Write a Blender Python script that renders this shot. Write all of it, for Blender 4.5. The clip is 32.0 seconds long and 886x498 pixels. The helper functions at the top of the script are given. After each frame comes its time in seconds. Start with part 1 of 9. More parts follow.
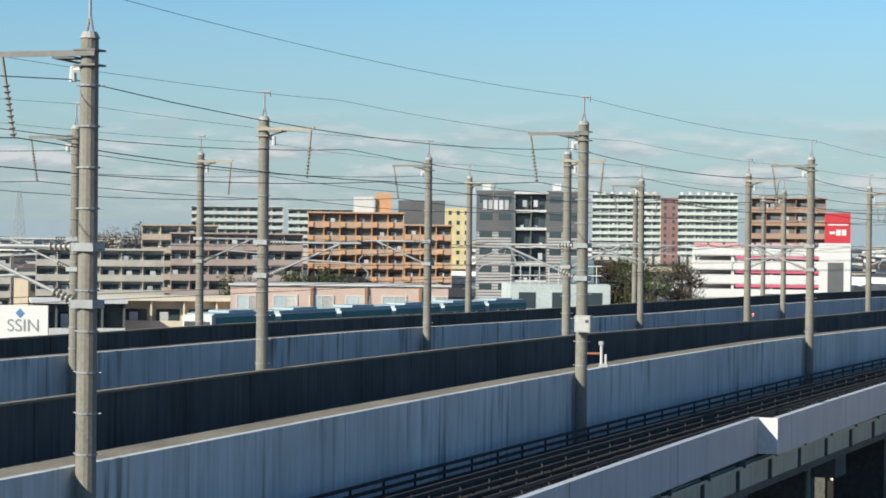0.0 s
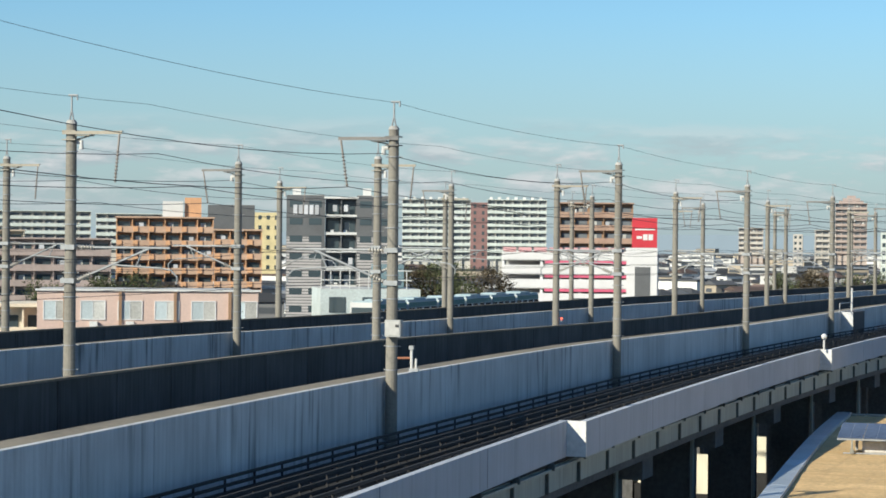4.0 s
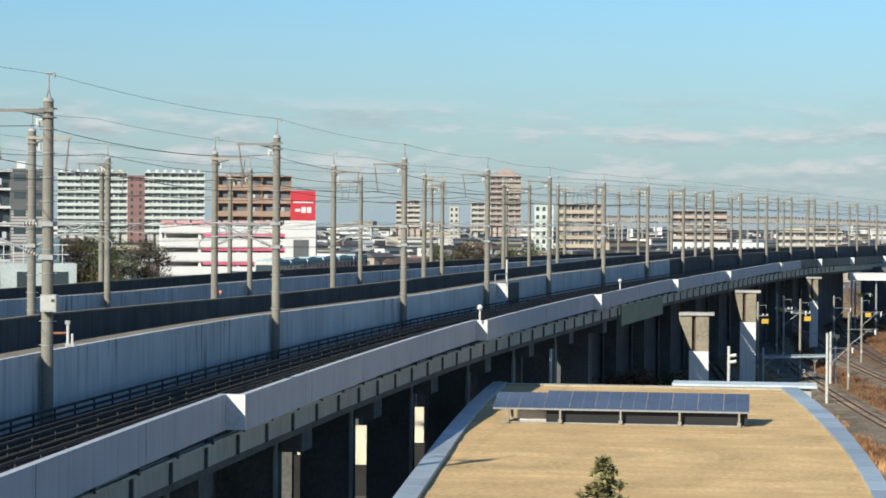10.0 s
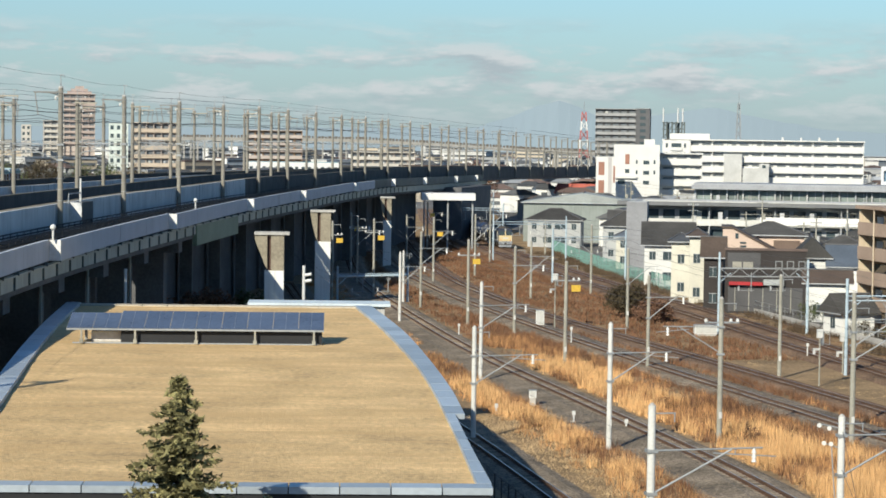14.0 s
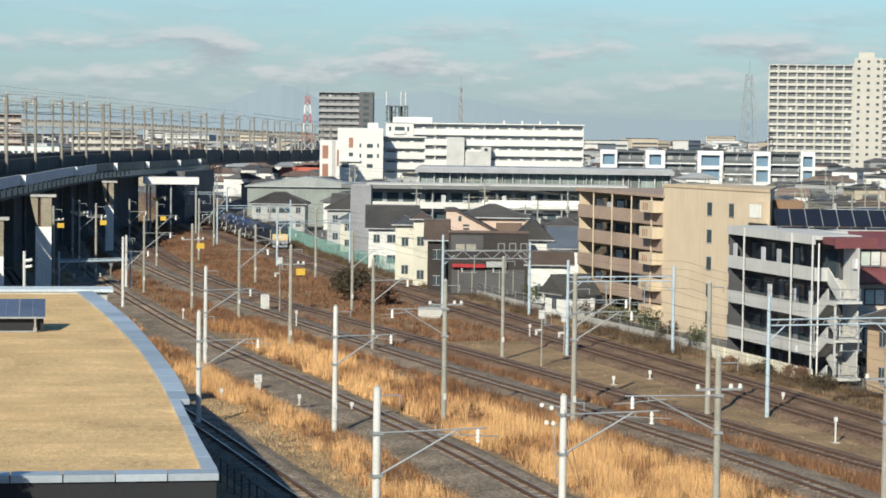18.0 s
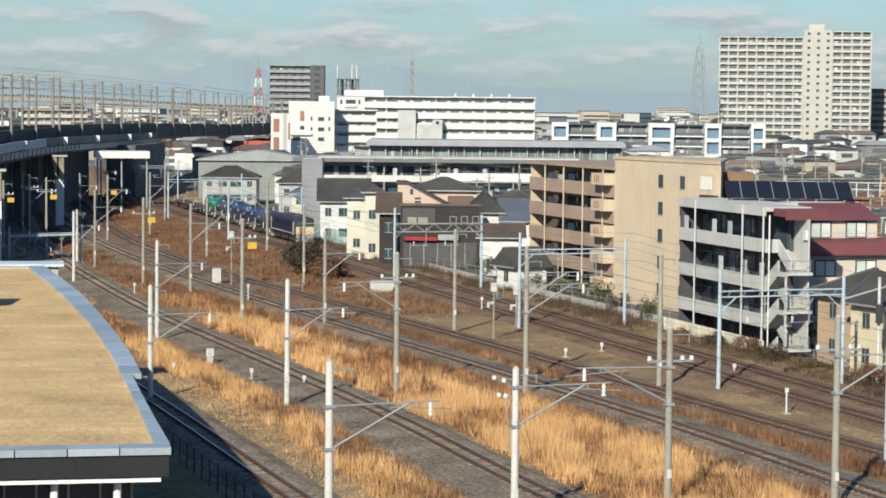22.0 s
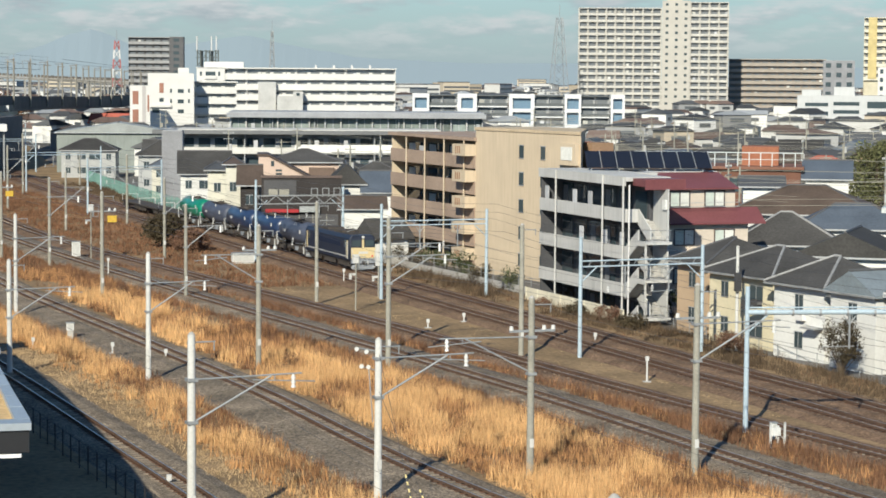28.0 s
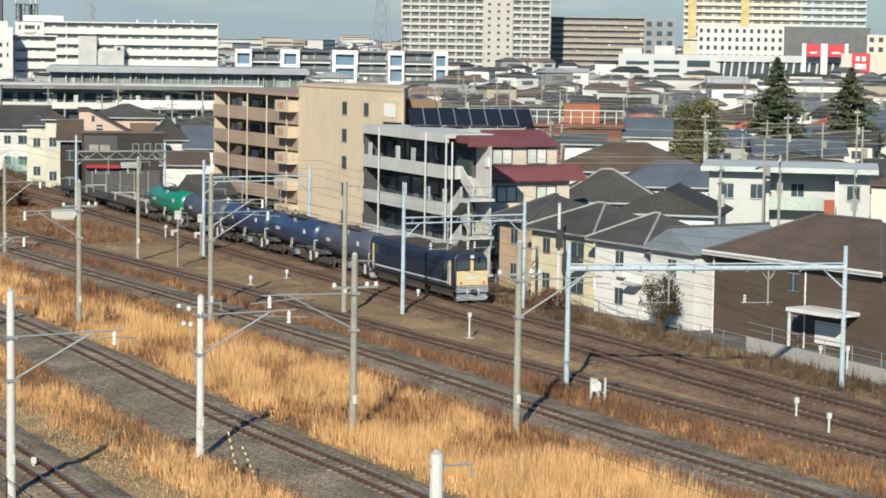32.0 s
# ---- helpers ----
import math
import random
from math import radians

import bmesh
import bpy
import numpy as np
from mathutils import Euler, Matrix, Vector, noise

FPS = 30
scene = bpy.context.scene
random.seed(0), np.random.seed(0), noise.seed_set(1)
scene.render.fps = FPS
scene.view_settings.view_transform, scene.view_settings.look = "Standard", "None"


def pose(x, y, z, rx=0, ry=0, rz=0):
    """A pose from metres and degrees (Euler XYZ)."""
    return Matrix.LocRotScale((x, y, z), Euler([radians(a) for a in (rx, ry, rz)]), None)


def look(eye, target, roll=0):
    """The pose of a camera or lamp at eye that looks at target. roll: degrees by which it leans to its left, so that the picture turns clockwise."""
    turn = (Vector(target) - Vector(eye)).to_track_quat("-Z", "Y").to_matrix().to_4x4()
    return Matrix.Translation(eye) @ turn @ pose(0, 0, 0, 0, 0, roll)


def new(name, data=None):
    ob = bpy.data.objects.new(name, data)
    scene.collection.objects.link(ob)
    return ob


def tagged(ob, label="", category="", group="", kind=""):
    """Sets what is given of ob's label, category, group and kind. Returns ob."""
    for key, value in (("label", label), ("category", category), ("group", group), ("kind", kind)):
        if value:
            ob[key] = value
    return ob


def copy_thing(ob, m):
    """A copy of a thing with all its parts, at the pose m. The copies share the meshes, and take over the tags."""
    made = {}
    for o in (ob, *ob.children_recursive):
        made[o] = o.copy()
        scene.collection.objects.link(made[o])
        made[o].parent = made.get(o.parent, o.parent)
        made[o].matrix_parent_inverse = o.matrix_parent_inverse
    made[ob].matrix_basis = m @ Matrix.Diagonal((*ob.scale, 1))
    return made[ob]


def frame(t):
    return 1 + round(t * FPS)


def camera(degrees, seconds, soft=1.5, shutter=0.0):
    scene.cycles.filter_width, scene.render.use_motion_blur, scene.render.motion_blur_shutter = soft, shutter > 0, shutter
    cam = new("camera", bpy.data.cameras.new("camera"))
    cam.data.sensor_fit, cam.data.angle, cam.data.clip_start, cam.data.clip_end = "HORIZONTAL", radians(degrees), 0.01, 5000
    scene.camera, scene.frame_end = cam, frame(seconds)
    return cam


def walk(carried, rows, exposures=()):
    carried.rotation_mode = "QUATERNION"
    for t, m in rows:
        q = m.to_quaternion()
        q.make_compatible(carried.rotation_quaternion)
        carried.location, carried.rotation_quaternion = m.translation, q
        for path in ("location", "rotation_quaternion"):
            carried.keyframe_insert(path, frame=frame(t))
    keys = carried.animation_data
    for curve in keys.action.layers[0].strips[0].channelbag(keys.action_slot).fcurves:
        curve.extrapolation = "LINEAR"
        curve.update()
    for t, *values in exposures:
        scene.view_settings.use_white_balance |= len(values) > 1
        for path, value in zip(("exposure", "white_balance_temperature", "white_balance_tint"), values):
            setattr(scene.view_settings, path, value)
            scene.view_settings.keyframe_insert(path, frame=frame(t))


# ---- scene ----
# ------------------------------------------------------------ camera
EYE = Vector((0.0, 0.0, 20.7))
# seconds, pan to the right, tilt, lean (degrees)
PATH = [
    (0.0, -21.536, -0.366, 0.617), (0.5, -20.631, -0.476, 0.526), (1.0, -19.957, -0.528, 0.536),
    (1.5, -19.439, -0.448, 0.480), (2.0, -18.795, -0.396, 0.410), (2.5, -18.040, -0.321, 0.424),
    (3.0, -17.546, -0.218, 0.485), (3.5, -17.067, -0.290, 0.554), (5.5, -15.200, 0.448, 0.819),
    (6.0, -14.080, 0.461, 1.007), (6.5, -13.205, 0.095, 1.116), (7.0, -12.519, -0.154, 1.076),
    (7.5, -11.642, -0.329, 0.957), (8.0, -10.864, -0.645, 0.864), (8.5, -10.339, -0.937, 0.543),
    (9.0, -9.741, -0.861, 0.482), (9.5, -8.939, -0.783, 0.474), (10.0, -8.084, -0.806, 0.421),
    (10.5, -7.033, -1.015, 0.388), (11.0, -5.304, -1.198, 0.725), (11.5, -4.165, -1.589, 0.980),
    (12.0, -3.366, -2.220, 1.082), (12.5, -1.759, -2.549, 1.175), (13.0, -0.000, -2.635, 1.166),
    (13.5, 1.307, -2.918, 1.011), (14.0, 2.668, -2.734, 0.783), (14.5, 3.823, -2.616, 0.515),
    (15.0, 4.962, -2.591, 0.459), (15.5, 6.044, -2.470, 0.541), (17.5, 9.981, -2.652, 0.858),
    (18.0, 9.658, -3.059, 0.733), (18.5, 9.321, -3.196, 0.589), (19.0, 9.240, -3.220, 0.518),
    (19.5, 9.207, -3.335, 0.509), (20.0, 9.405, -3.486, 0.516), (20.5, 9.750, -3.476, 0.462),
    (21.0, 10.142, -3.529, 0.414), (21.5, 10.599, -3.618, 0.516), (22.0, 10.889, -3.728, 0.582),
    (22.5, 10.770, -4.086, 0.527), (23.0, 10.572, -4.257, 0.320), (23.5, 10.721, -3.931, 0.318),
    (24.0, 11.195, -3.722, 0.325), (24.5, 11.784, -3.891, 0.282), (25.0, 12.077, -4.228, 0.224),
    (25.5, 12.194, -4.145, 0.180), (27.5, 13.886, -4.425, 0.392), (28.0, 14.407, -4.422, 0.407),
    (28.5, 14.820, -4.736, 0.400), (29.0, 15.355, -4.736, 0.365), (29.5, 15.829, -4.989, 0.391),
    (30.0, 16.237, -5.346, 0.424), (30.5, 16.774, -5.242, 0.563), (31.0, 17.411, -5.044, 0.851),
    (31.5, 18.045, -5.249, 0.879), (32.0, 18.919, -5.473, 0.864),
]
cam = camera(22.179, 32.0, soft=1.7)
walk(cam, [(t, pose(*EYE, 90 + tilt, 0, -pan) @ pose(0, 0, 0, 0, 0, lean)) for t, pan, tilt, lean in PATH],
     exposures=[(0.0, 0.45), (9.0, 0.43), (14.0, 0.40), (19.0, 0.36), (32.0, 0.34)])

# ------------------------------------------------------------ sky and sun
SUN_AZ, SUN_EL = 209.0, 29.0          # compass from +Y, clockwise; height over the horizon


def build_world():
    world = bpy.data.worlds.new("winter_sky")
    scene.world = world
    world.use_nodes = True
    nt = world.node_tree
    nt.nodes.clear()
    out = nt.nodes.new("ShaderNodeOutputWorld")
    back = nt.nodes.new("ShaderNodeBackground")
    back.inputs["Strength"].default_value = 0.078
    sky = nt.nodes.new("ShaderNodeTexSky")
    sky.sky_type, sky.sun_disc = "NISHITA", False
    sky.sun_elevation, sky.sun_rotation = radians(SUN_EL), radians(SUN_AZ)
    sky.air_density, sky.dust_density, sky.ozone_density = 1.0, 0.2, 2.0
    tc = nt.nodes.new("ShaderNodeTexCoord")
    # thin winter clouds, stretched along the horizon, all round
    mp = nt.nodes.new("ShaderNodeMapping")
    mp.inputs["Scale"].default_value = (13.0, 13.0, 54.0)
    no = nt.nodes.new("ShaderNodeTexNoise")
    no.inputs["Scale"].default_value, no.inputs["Detail"].default_value = 1.6, 7.0
    no.inputs["Roughness"].default_value = 0.62
    rp = nt.nodes.new("ShaderNodeValToRGB")
    rp.color_ramp.elements[0].position, rp.color_ramp.elements[1].position = 0.43, 0.60
    # the same cloud field a little lower down: where it is thinner the cloud shows its bright top
    mp2 = nt.nodes.new("ShaderNodeMapping")
    mp2.inputs["Scale"].default_value, mp2.inputs["Location"].default_value = (13.0, 13.0, 54.0), (0.0, 0.0, 0.22)
    no2 = nt.nodes.new("ShaderNodeTexNoise")
    no2.inputs["Scale"].default_value, no2.inputs["Detail"].default_value = 1.6, 3.0
    no2.inputs["Roughness"].default_value = 0.58
    top = nt.nodes.new("ShaderNodeMath")
    top.operation = "SUBTRACT"
    shade = nt.nodes.new("ShaderNodeMapRange")
    shade.inputs["From Min"].default_value, shade.inputs["From Max"].default_value = -0.07, 0.09
    puff = nt.nodes.new("ShaderNodeMix")
    puff.data_type = "RGBA"
    puff.inputs[6].default_value, puff.inputs[7].default_value = (4.1, 4.7, 5.1, 1), (6.4, 6.6, 6.75, 1)
    sep = nt.nodes.new("ShaderNodeSeparateXYZ")
    low = nt.nodes.new("ShaderNodeMapRange")
    low.inputs["From Min"].default_value, low.inputs["From Max"].default_value = 0.056, 0.036
    low.inputs["To Min"].default_value, low.inputs["To Max"].default_value = 0.0, 0.85
    mul = nt.nodes.new("ShaderNodeMath")
    mul.operation = "MULTIPLY"
    # the cloud bases dissolve in the haze over the horizon
    base = nt.nodes.new("ShaderNodeMapRange")
    base.inputs["From Min"].default_value, base.inputs["From Max"].default_value = 0.004, 0.026
    mul2 = nt.nodes.new("ShaderNodeMath")
    mul2.operation = "MULTIPLY"
    mix = nt.nodes.new("ShaderNodeMix")
    mix.data_type = "RGBA"
    # the dry winter air is deep blue above and milky blue-grey at the horizon
    tint = nt.nodes.new("ShaderNodeMix")
    tint.data_type, tint.blend_type = "RGBA", "MULTIPLY"
    tint.inputs[0].default_value = 1.0
    tint.inputs[7].default_value = (0.63, 0.92, 1.13, 1)
    hz = nt.nodes.new("ShaderNodeMapRange")
    hz.inputs["From Min"].default_value, hz.inputs["From Max"].default_value = 0.10, -0.01
    haze = nt.nodes.new("ShaderNodeMix")
    haze.data_type = "RGBA"
    haze.inputs[7].default_value = (3.6, 4.5, 4.95, 1)
    L = nt.links.new
    L(tc.outputs["Generated"], mp.inputs["Vector"])
    L(mp.outputs["Vector"], no.inputs["Vector"])
    L(no.outputs["Fac"], rp.inputs["Fac"])
    L(tc.outputs["Generated"], mp2.inputs["Vector"])
    L(mp2.outputs["Vector"], no2.inputs["Vector"])
    L(no.outputs["Fac"], top.inputs[0])
    L(no2.outputs["Fac"], top.inputs[1])
    L(top.outputs["Value"], shade.inputs["Value"])
    L(shade.outputs["Result"], puff.inputs[0])
    L(puff.outputs[2], mix.inputs[7])
    L(tc.outputs["Generated"], sep.inputs["Vector"])
    L(sep.outputs["Z"], low.inputs["Value"])
    L(rp.outputs["Color"], mul.inputs[0])
    L(low.outputs["Result"], mul.inputs[1])
    L(sep.outputs["Z"], base.inputs["Value"])
    L(mul.outputs["Value"], mul2.inputs[0])
    L(base.outputs["Result"], mul2.inputs[1])
    L(mul2.outputs["Value"], mix.inputs[0])
    L(sky.outputs["Color"], tint.inputs[6])
    L(sep.outputs["Z"], hz.inputs["Value"])
    L(hz.outputs["Result"], haze.inputs[0])
    L(tint.outputs[2], haze.inputs[6])
    L(haze.outputs[2], mix.inputs[6])
    L(mix.outputs[2], back.inputs["Color"])
    L(back.outputs["Background"], out.inputs["Surface"])


build_world()
sun_data = bpy.data.lights.new("sun", "SUN")
sun_data.energy, sun_data.angle, sun_data.color = 5.0, radians(0.53), (1.0, 0.94, 0.775)
sun = new("sun", sun_data)
_a, _e = radians(SUN_AZ), radians(SUN_EL)
sun.matrix_world = look((0, 0, 200), (-math.sin(_a) * math.cos(_e), -math.cos(_a) * math.cos(_e), 200 - math.sin(_e)))


# ------------------------------------------------------------ materials
MATS = {}


def mat(name, color, rough=0.8, metal=0.0, vary=0.12, scale=1.0, bump=0.0, bump_scale=20.0, dark=None, streak=0.0,
        per_object=0.0, spec=0.3, island=0.0, mow=0.0, stones=0.0):
    """A procedural surface: two scales of tone variation, optional vertical streaks, fine relief."""
    if name in MATS:
        return MATS[name]
    m = bpy.data.materials.new(name)
    m.use_nodes = True
    nt = m.node_tree
    b = nt.nodes["Principled BSDF"]
    b.inputs["Roughness"].default_value, b.inputs["Metallic"].default_value = rough, metal
    b.inputs["Specular IOR Level"].default_value = spec
    tc = nt.nodes.new("ShaderNodeTexCoord")
    L = nt.links.new
    geo = nt.nodes.new("ShaderNodeNewGeometry")
    src = geo.outputs["Position"]
    if streak:
        mp = nt.nodes.new("ShaderNodeMapping")
        mp.inputs["Scale"].default_value = (1.0, 1.0, 0.06)
        L(src, mp.inputs["Vector"])
        ssrc = mp.outputs["Vector"]
    n1 = nt.nodes.new("ShaderNodeTexNoise")
    n1.inputs["Scale"].default_value, n1.inputs["Detail"].default_value = 0.35 * scale, 4.0
    n2 = nt.nodes.new("ShaderNodeTexNoise")
    n2.inputs["Scale"].default_value, n2.inputs["Detail"].default_value = 5.0 * scale, 5.0
    L(src, n1.inputs["Vector"])
    L(ssrc if streak else src, n2.inputs["Vector"])
    add = nt.nodes.new("ShaderNodeMath")
    add.operation = "ADD"
    L(n1.outputs["Fac"], add.inputs[0])
    L(n2.outputs["Fac"], add.inputs[1])
    rng = nt.nodes.new("ShaderNodeMapRange")
    rng.inputs["From Min"].default_value, rng.inputs["From Max"].default_value = 0.65, 1.35
    L(add.outputs[0], rng.inputs["Value"])
    fac = rng.outputs["Result"]
    dk = dark or tuple(c * (1 - 2 * vary) for c in color)
    lt = tuple(min(1.0, c * (1 + vary)) for c in color)
    mix = nt.nodes.new("ShaderNodeMix")
    mix.data_type = "RGBA"
    mix.inputs[6].default_value, mix.inputs[7].default_value = (*dk, 1), (*lt, 1)
    L(fac, mix.inputs[0])
    col = mix.outputs[2]
    if streak:
        n3 = nt.nodes.new("ShaderNodeTexNoise")
        n3.inputs["Scale"].default_value, n3.inputs["Detail"].default_value = 2.6, 4.0
        L(ssrc, n3.inputs["Vector"])
        r3 = nt.nodes.new("ShaderNodeMapRange")
        r3.inputs["From Min"].default_value, r3.inputs["From Max"].default_value = 0.53, 0.66
        r3.inputs["To Max"].default_value = streak
        L(n3.outputs["Fac"], r3.inputs["Value"])
        # the run-off comes in groups, with clean stretches between
        n4 = nt.nodes.new("ShaderNodeTexNoise")
        n4.inputs["Scale"].default_value, n4.inputs["Detail"].default_value = 0.16, 2.0
        L(src, n4.inputs["Vector"])
        r4 = nt.nodes.new("ShaderNodeMapRange")
        r4.inputs["From Min"].default_value, r4.inputs["From Max"].default_value = 0.42, 0.62
        r4.inputs["To Min"].default_value = 0.12
        L(n4.outputs["Fac"], r4.inputs["Value"])
        grp = nt.nodes.new("ShaderNodeMath")
        grp.operation = "MULTIPLY"
        L(r3.outputs["Result"], grp.inputs[0])
        L(r4.outputs["Result"], grp.inputs[1])
        mx = nt.nodes.new("ShaderNodeMix")
        mx.data_type = "RGBA"
        mx.inputs[7].default_value = (*[c * 0.28 for c in color], 1)
        L(grp.outputs[0], mx.inputs[0])
        L(col, mx.inputs[6])
        col = mx.outputs[2]
    if mow:
        # long faint mowing lines across the roof
        mm = nt.nodes.new("ShaderNodeMapping")
        mm.inputs["Scale"].default_value = (0.10, 1.5, 1.0)
        L(src, mm.inputs["Vector"])
        nm_ = nt.nodes.new("ShaderNodeTexNoise")
        nm_.inputs["Scale"].default_value, nm_.inputs["Detail"].default_value = 1.0, 3.0
        L(mm.outputs["Vector"], nm_.inputs["Vector"])
        rm = nt.nodes.new("ShaderNodeMapRange")
        rm.inputs["From Min"].default_value, rm.inputs["From Max"].default_value = 0.42, 0.68
        rm.inputs["To Max"].default_value = 1.0
        L(nm_.outputs["Fac"], rm.inputs["Value"])
        mz = nt.nodes.new("ShaderNodeMix")
        mz.data_type = "RGBA"
        mz.inputs[7].default_value = (color[0] * (1 - 1.6 * mow), color[1] * (1 - 1.9 * mow), color[2] * (1 - 2.2 * mow), 1)
        L(rm.outputs["Result"], mz.inputs[0])
        L(col, mz.inputs[6])
        col = mz.outputs[2]
    if stones:
        # single stones, each with its own tone
        vo = nt.nodes.new("ShaderNodeTexVoronoi")
        vo.inputs["Scale"].default_value = 13.0
        L(src, vo.inputs["Vector"])
        sv = nt.nodes.new("ShaderNodeSeparateColor")
        L(vo.outputs["Color"], sv.inputs["Color"])
        rs = nt.nodes.new("ShaderNodeMapRange")
        rs.inputs["To Min"].default_value, rs.inputs["To Max"].default_value = 1 - stones, 1 + stones
        L(sv.outputs["Red"], rs.inputs["Value"])
        hv_ = nt.nodes.new("ShaderNodeHueSaturation")
        L(rs.outputs["Result"], hv_.inputs["Value"])
        L(col, hv_.inputs["Color"])
        col = hv_.outputs["Color"]
    if per_object or island:
        oi = nt.nodes.new("ShaderNodeObjectInfo")
        hs = nt.nodes.new("ShaderNodeHueSaturation")
        rr = nt.nodes.new("ShaderNodeMapRange")
        k = per_object or island
        rr.inputs["To Min"].default_value, rr.inputs["To Max"].default_value = 1 - k, 1 + k
        L(geo.outputs["Random Per Island"] if island else oi.outputs["Random"], rr.inputs["Value"])
        L(rr.outputs["Result"], hs.inputs["Value"])
        L(col, hs.inputs["Color"])
        col = hs.outputs["Color"]
    L(col, b.inputs["Base Color"])
    if bump:
        nb = nt.nodes.new("ShaderNodeTexNoise")
        nb.inputs["Scale"].default_value, nb.inputs["Detail"].default_value = bump_scale, 4.0
        L(src, nb.inputs["Vector"])
        bp = nt.nodes.new("ShaderNodeBump")
        bp.inputs["Strength"].default_value, bp.inputs["Distance"].default_value = bump, 0.05
        L(nb.outputs["Fac"], bp.inputs["Height"])
        L(bp.outputs["Normal"], b.inputs["Normal"])
    MATS[name] = m
    return m


def glass_mat(name="window_glass", color=(0.05, 0.07, 0.08), rough=0.06):
    if name in MATS:
        return MATS[name]
    m = bpy.data.materials.new(name)
    m.use_nodes = True
    b = m.node_tree.nodes["Principled BSDF"]
    b.inputs["Base Color"].default_value = (*color, 1)
    b.inputs["Roughness"].default_value = rough
    b.inputs["Specular IOR Level"].default_value = 0.8
    MATS[name] = m
    return m


CONCRETE = mat("concrete_wall", (0.57, 0.58, 0.585), 0.85, vary=0.12, streak=0.9, bump=0.2, bump_scale=6, per_object=0.05)
CONCRETE_PLAIN = mat("concrete_plain", (0.40, 0.39, 0.37), 0.88, vary=0.14, bump=0.15, bump_scale=8)
PARAPET = mat("painted_parapet", (0.43, 0.46, 0.51), 0.75, vary=0.07, streak=0.25)
CAP = mat("dusty_concrete_cap", (0.225, 0.195, 0.15), 0.9, vary=0.2, bump=0.2)
DARKWALL = mat("black_sound_panel", (0.075, 0.078, 0.081), 0.8, vary=0.25, streak=0.6, per_object=0.12)
# far darker than the wall concrete: the shade under the decks is in this colour
UNDERSIDE = mat("shaded_underside_concrete", (0.125, 0.126, 0.125), 0.9, vary=0.2)
GIRDER = mat("green_steel_girder", (0.16, 0.22, 0.16), 0.6, vary=0.12)
GIRDER_GREY = mat("grey_green_girder", (0.34, 0.37, 0.335), 0.6, vary=0.14, streak=0.3)
HANGER = mat("dark_hanger_steel", (0.085, 0.10, 0.10), 0.7, vary=0.2)
POLE = mat("concrete_pole", (0.23, 0.215, 0.185), 0.85, vary=0.14, scale=2)
STEEL = mat("galvanised_steel", (0.31, 0.325, 0.335), 0.6, metal=0.3, vary=0.12)
PALEPOLE = mat("pale_concrete_pole", (0.55, 0.55, 0.53), 0.8, vary=0.10, scale=2)
GREYPOLE = mat("weathered_grey_pole", (0.30, 0.29, 0.25), 0.85, vary=0.15, scale=2)
BLUEPOLE = mat("pale_blue_painted_steel", (0.38, 0.47, 0.54), 0.55, vary=0.12)
WIRE = mat("dark_wire", (0.06, 0.06, 0.065), 0.6, vary=0.05)
PORCELAIN = mat("white_porcelain", (0.54, 0.54, 0.525), 0.3, vary=0.05)
RAIL = mat("rusty_rail", (0.17, 0.11, 0.08), 0.55, metal=0.4, vary=0.2)
RAILTOP = mat("worn_rail_head", (0.45, 0.42, 0.40), 0.3, metal=0.9, vary=0.1)
BALLAST = mat("brown_ballast", (0.20, 0.128, 0.082), 0.95, vary=0.32, scale=0.8, bump=0.9, bump_scale=14, stones=0.5)
BALLAST_GREY = mat("grey_ballast", (0.235, 0.188, 0.138), 0.95, vary=0.38, scale=0.8, bump=0.8, bump_scale=12, stones=0.6)
SLEEPER = mat("concrete_sleeper", (0.27, 0.215, 0.16), 0.9, vary=0.25, island=0.45)
YARD = mat("brown_yard_soil", (0.29, 0.198, 0.108), 0.95, vary=0.32, scale=0.5, bump=0.5, bump_scale=5)
CITY = mat("town_ground", (0.15, 0.145, 0.14), 0.95, vary=0.3, scale=0.08)
DARK = mat("dark_interior", (0.08, 0.08, 0.084), 0.8, vary=0.1)
WHITE = mat("white_render", (0.60, 0.60, 0.585), 0.8, vary=0.05, streak=0.10)
GLASS = glass_mat()


# ------------------------------------------------------------ mesh helpers
def part(name, bm, material, parent, label=""):
    me = bpy.data.meshes.new(name)
    bm.to_mesh(me)
    bm.free()
    me.materials.append(material)
    ob = new(name, me)
    if parent is not None:
        ob.parent = parent
    if label:
        ob["label"] = label
    return ob


def share(name, ob, m, parent):
    """Another object on the same mesh."""
    o = new(name, ob.data)
    o.parent = parent
    o.matrix_basis = m
    return o


def raw(name, verts, faces, material, parent=None, label=""):
    me = bpy.data.meshes.new(name)
    me.from_pydata(verts, [], faces)
    me.materials.append(material)
    ob = new(name, me)
    if parent is not None:
        ob.parent = parent
    if label:
        ob["label"] = label
    return ob


def thing(name, m, label, category, group="", kind=""):
    ob = new(name)
    ob.matrix_basis = m
    return tagged(ob, label, category, group, kind)


def box(bm, x0, x1, y0, y1, z0, z1, m=None):
    vs = [bm.verts.new(Vector(c) if m is None else m @ Vector(c)) for c in
          ((x0, y0, z0), (x1, y0, z0), (x1, y1, z0), (x0, y1, z0), (x0, y0, z1), (x1, y0, z1), (x1, y1, z1), (x0, y1, z1))]
    for f in ((3, 2, 1, 0), (4, 5, 6, 7), (0, 1, 5, 4), (1, 2, 6, 5), (2, 3, 7, 6), (3, 0, 4, 7)):
        bm.faces.new([vs[i] for i in f])


